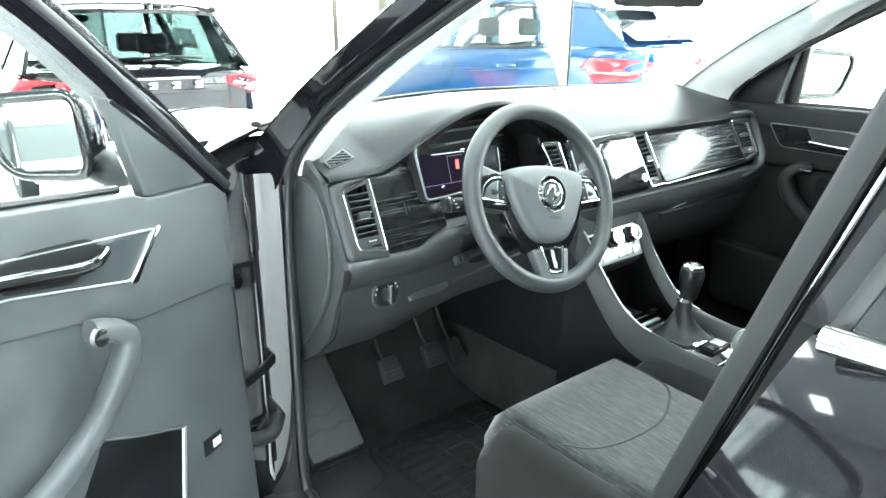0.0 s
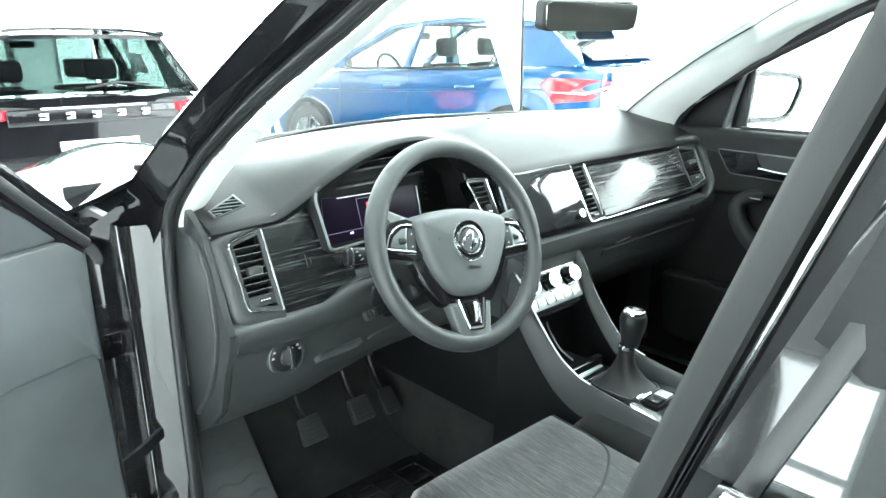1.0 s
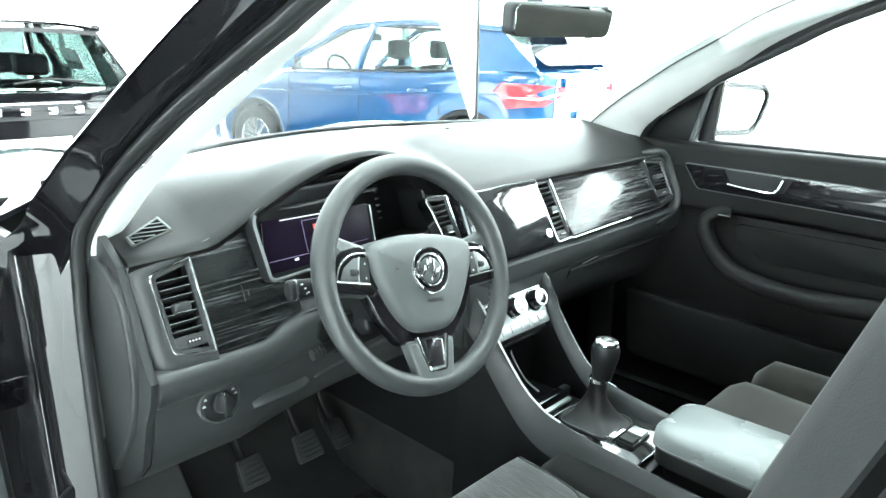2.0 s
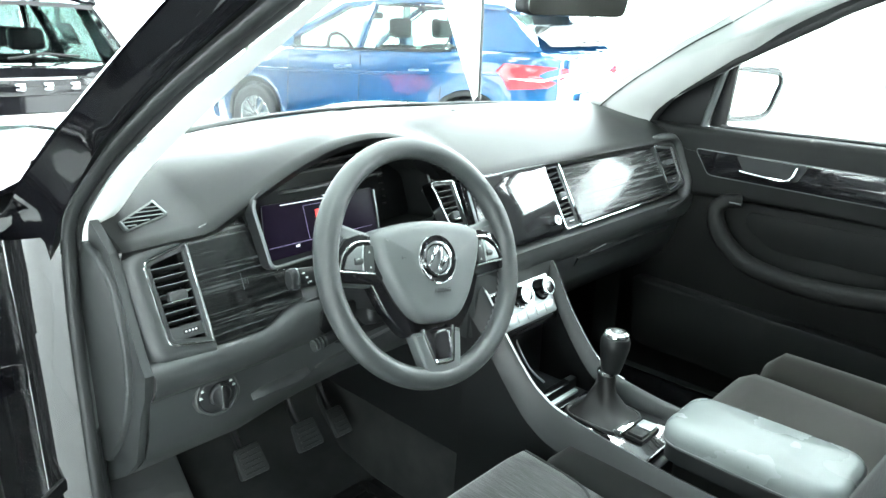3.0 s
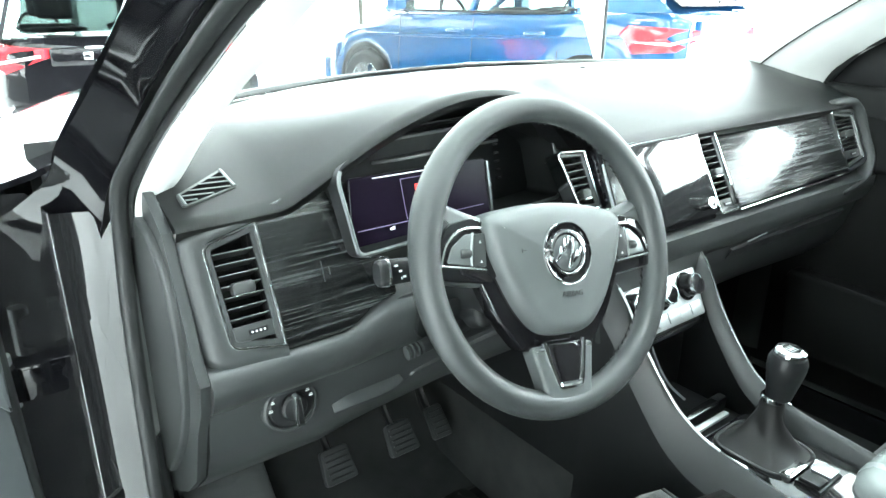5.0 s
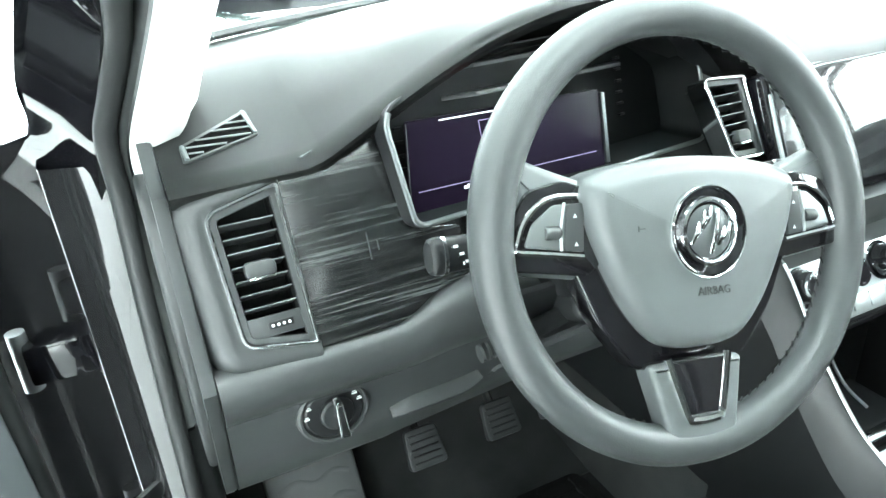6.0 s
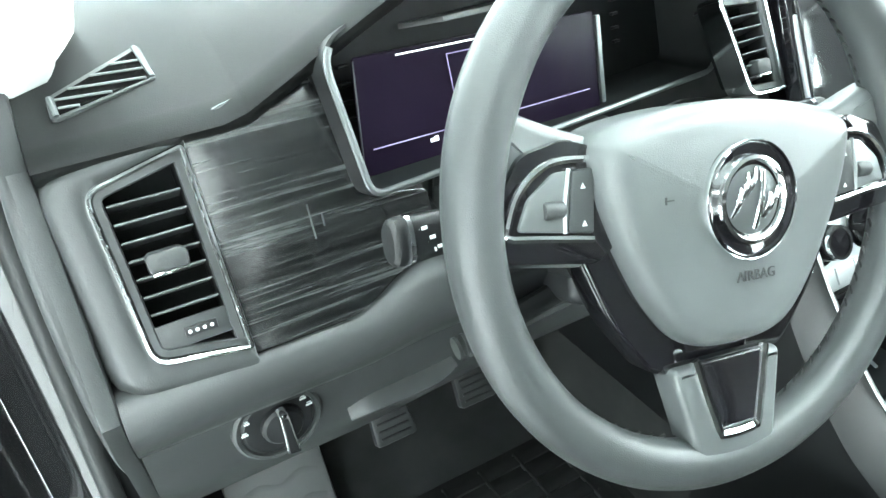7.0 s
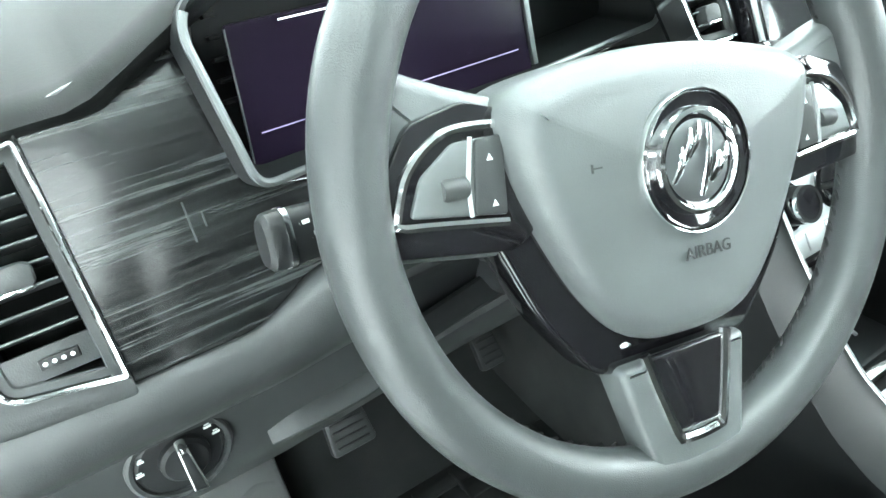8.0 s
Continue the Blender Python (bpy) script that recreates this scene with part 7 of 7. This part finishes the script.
        side_l = [(s * w2 * 1.0, tip, z + 0.03), (s * w2 * 0.99, -h2 + 0.40, z + 0.10), (s * w2 * 0.90, -h2 + 0.10, z + 0.085), (s * w2 * 0.62, -h2 - 0.015, z + 0.06), (s * w2 * 0.62, -h2 - 0.015, z + 0.0), (s * w2 * 0.86, -h2 + 0.07, z - 0.09), (s * w2 * 0.985, -h2 + 0.36, z - 0.11), (s * w2 * 1.0, tip - 0.06, z - 0.02)]
        mid = [(sum(p[0] for p in side_l) / 8 + s * 0.03, sum(p[1] for p in side_l) / 8 - 0.03, z)]
        bm = bmesh.new()
        vv = [bm.verts.new((p[0] + s * 0.012, p[1] - 0.012, p[2])) for p in side_l]
        vi = [bm.verts.new((p[0] - s * 0.05, p[1] + 0.05, p[2])) for p in side_l]
        ctr = bm.verts.new((s * w2 * 0.93 + s * 0.035, -h2 + 0.20, z))
        for i in range(8):
            j = (i + 1) % 8
            bm.faces.new((vv[i], vv[j], ctr))
            bm.faces.new((vv[i], vi[i], vi[j], vv[j]))
        lampo = part("tail_lamp", bm, REDLENS, c, "red wrap-round tail lamp")
        part("lamp_bar", sweep([(s * (w2 * 0.97 + 0.02), -h2 + 0.36, z - 0.02), (s * (w2 * 0.90 + 0.03), -h2 + 0.08, z - 0.03), (s * w2 * 0.66, -h2 - 0.03, z + 0.015)], ring(0.012, 0.010, 8)), CLEARLENS, lampo)
        part("head_lamp", boxed(min(s * 0.45, s * w2 * 0.86), max(s * 0.45, s * w2 * 0.86), h2 - 0.30, h2 - 0.02, 0.62, 0.76, 0.04, seg=3), CLEARLENS, c)
        for y in (front, rear):
            wm = Matrix.Translation((s * (w2 - 0.10), y, 0.335)) @ Matrix.Rotation(radians(90) * s, 4, "Y")
            wheel_meshes(c, wm, R, lambda n_, b_, m_: part(n_, b_, m_, c))
            part("wheel_arch", sweep([(s * w2 * 0.96, y + (R + 0.06) * math.cos(math.pi * k / 12), 0.335 + (R + 0.06) * math.sin(math.pi * k / 12)) for k in range(13)], ring(0.03, 0.016, 8), up=(1, 0, 0)), DARK if tall else paint, c)
            part("arch_liner", lathe([(R + 0.05, -0.15), (R + 0.05, 0.08)], 24, m=wm), DARK, c)
    part("number_plate", boxed(-0.26, 0.26, -h2 - 0.03, -h2 - 0.015, 0.60 if estate else 0.62, 0.71 if estate else 0.73, 0.004), mat(name + "_plate", (0.8, 0.8, 0.78), 0.4), c, "blank white number plate")
    part("rear_bumper", boxed(-w2 * 0.90, w2 * 0.90, -h2 - 0.10, -h2 + 0.25, 0.28, 0.60, 0.07, seg=3), paint, c)
    part("bumper_trim", boxed(-w2 * 0.70, w2 * 0.70, -h2 - 0.112, -h2 - 0.04, 0.26, 0.36, 0.02), DARK, c)
    part("bumper_line", sweep([(-w2 * 0.7, -h2 - 0.112, 0.44), (0, -h2 - 0.118, 0.43), (w2 * 0.7, -h2 - 0.112, 0.44)], ring(0.010, 0.012, 8)), CHROME, c)
    part("front_bumper", boxed(-w2 * 0.82, w2 * 0.82, h2 - 0.25, h2 + 0.06, 0.22, 0.58, 0.08, seg=3), paint, c)
    part("grille", boxed(-0.42, 0.42, h2 - 0.05, h2 + 0.03, 0.56, 0.74, 0.02), BLACKGLOSS, c)
    sp = part("spoiler", sheet([[(wt * 0.95 * s / 6, yr + 0.04 - 0.16 * j, zr + 0.010 - 0.012 * j - 0.02 * abs(s / 6) ** 3) for s in range(-6, 7)] for j in range(2)], 0.03), paint, c)
    part("wiper", sweep([(-0.02, yb - 0.02, B + 0.09), (0.20, yb + 0.00, B + 0.12), (0.42, yb + 0.01, B + 0.10)], ring(0.012, 0.008, 8)), DARK, c, "rear wiper")
    # tailgate panel with a row of plain raised badges
    tg = part("tailgate_strip", boxed(-w2 * 0.60, w2 * 0.60, -h2 - 0.018, -h2 + 0.02, belt * 0.93 - 0.06, belt * 0.93 + 0.05, 0.012), paint, c)
    for k in range(5):
        x = -0.33 + 0.165 * k
        part("badge", boxed(x - 0.028, x + 0.028, -h2 - 0.026, -h2 - 0.016, belt * 0.93 - 0.024, belt * 0.93 + 0.024, 0.006), CHROME, tg)
    part("handle_strip", sweep([(-0.34, -h2 - 0.022, belt * 0.93 + 0.052), (0.34, -h2 - 0.022, belt * 0.93 + 0.052)], ring(0.006, 0.008, 8)), CHROME, tg)
    # cabin: seats, wheel, floor
    part("cabin_floor", boxed(-w2 * 0.85, w2 * 0.85, -h2 + 0.4, h2 - 1.1, 0.30, 0.42, 0.02), DARK, c)
    part("dash", boxed(-w2 * 0.82, w2 * 0.82, h2 - 1.55, h2 - 1.18, 0.55, belt - 0.02, 0.05), DARK, c)
    part("steering_rim", sweep([(-0.36 + 0.18 * math.cos(a), h2 - 1.62 + 0.07 * math.sin(a), belt - 0.02 + 0.17 * math.sin(a)) for a in [2 * math.pi * k / 20 for k in range(20)]], ring(0.016, 0.016, 8), up=(0, 1, 0), closed=True), DARK, c)
    for sx in (-0.36, 0.36):
        for yy in (h2 - 2.35, h2 - 3.15):
            part("seat_back", boxed(sx - 0.24, sx + 0.24, yy - 0.08, yy + 0.08, 0.55, belt + 0.06, 0.06, seg=3), DARK, c)
            part("head_rest", boxed(sx - 0.13, sx + 0.13, yy - 0.10, yy + 0.02, belt + 0.12, belt + 0.30, 0.05, seg=3), DARK, c)
    part("inner_mirror", boxed(-0.11, 0.11, h2 - 1.82, h2 - 1.78, H - 0.20, H - 0.13, 0.015), DARK, c)
    return c


PLAT = 0.10
platform = part("display_platform", prism(rounded([(-1.15, -2.4), (1.15, -2.4), (1.15, 2.4), (-1.15, 2.4)], 0.1), PLAT, 0.01, m=Matrix.Translation((4.41, 4.89, 0)) @ Matrix.Rotation(radians(10.95), 4, "Z")), WHITEWALL, None)
tagged(platform, "low white platform under the blue car", "platform")
parked_car("blue_car", "bright metallic blue five-door car with red wrap-round tail lamps", Matrix.Translation((4.41, 4.89, PLAT)) @ Matrix.Rotation(radians(10.95), 4, "Z"), BLUE, 1.55, 4.24, 1.78, False, tall=1.0)
parked_car("black_estate", "gloss black estate car seen from behind", Matrix.Translation((0.94, 7.06, 0)) @ Matrix.Rotation(radians(-3.7), 4, "Z") @ Matrix.Diagonal((1.04, 1.04, 1.02, 1)), PAINT, 1.56, 4.5, 1.83, True)
parked_car("grey_hatchback", "dark grey hatchback parked behind the viewer", Matrix.Translation((-4.6, 1.2, 0)) @ Matrix.Rotation(radians(96), 4, "Z"), PAINT, 1.50, 4.2, 1.78, False)

# white beach flag between the cars
FABRIC = grained("white_flag_cloth", (0.82, 0.84, 0.83), 0.9, 400, 0.4, 0.03)
flag = thing("beach_flag", "tall white beach flag on a dark pole", "flag", at=(2.18, 1.82, 0.0))
part("pole", sweep([(0, 0, 0.02), (0, 0, 1.2), (0.0, 0, 2.2), (-0.02, 0, 2.9), (-0.12, 0.05, 3.25)], ring(0.008, 0.008, 10), up=(1, 0, 0)), DARK, flag, "dark flag pole")
rows = []
for j in range(15):
    z = 1.02 + 2.2 * j / 14
    w = 0.03 + 0.38 * min(1.0, (z - 1.02) / 1.1) - 0.25 * max(0.0, (z - 2.5) / 0.75) ** 2
    rows.append([(-0.66 * w * k / 6, -0.75 * w * k / 6 * -1 * 1.0, z - 0.04 * k / 6) for k in range(7)])
part("cloth", sheet(rows, 0.002), FABRIC, flag, "white flag cloth", sharp=80)
part("foot", boxed(-0.28, 0.28, -0.28, 0.28, 0.0, 0.03, 0.01), DARK, flag)

# floor tiles, laid with open joints
T = 1.2
tile = bmesh.new()
box(tile, 0.002, T - 0.002, 0.002, T - 0.002, -0.012, 0.0, 0.0015, seg=1)
nx, ny = int((X1 - X0) / T), int((Y1 - Y0) / T)
first = part("tile", tile, FLOORTILE, floor)
first.location = (X0, Y0, 0)
for i in range(nx):
    for j in range(ny):
        if i or j:
            share(first, Matrix.Translation((X0 + i * T, Y0 + j * T, 0)))
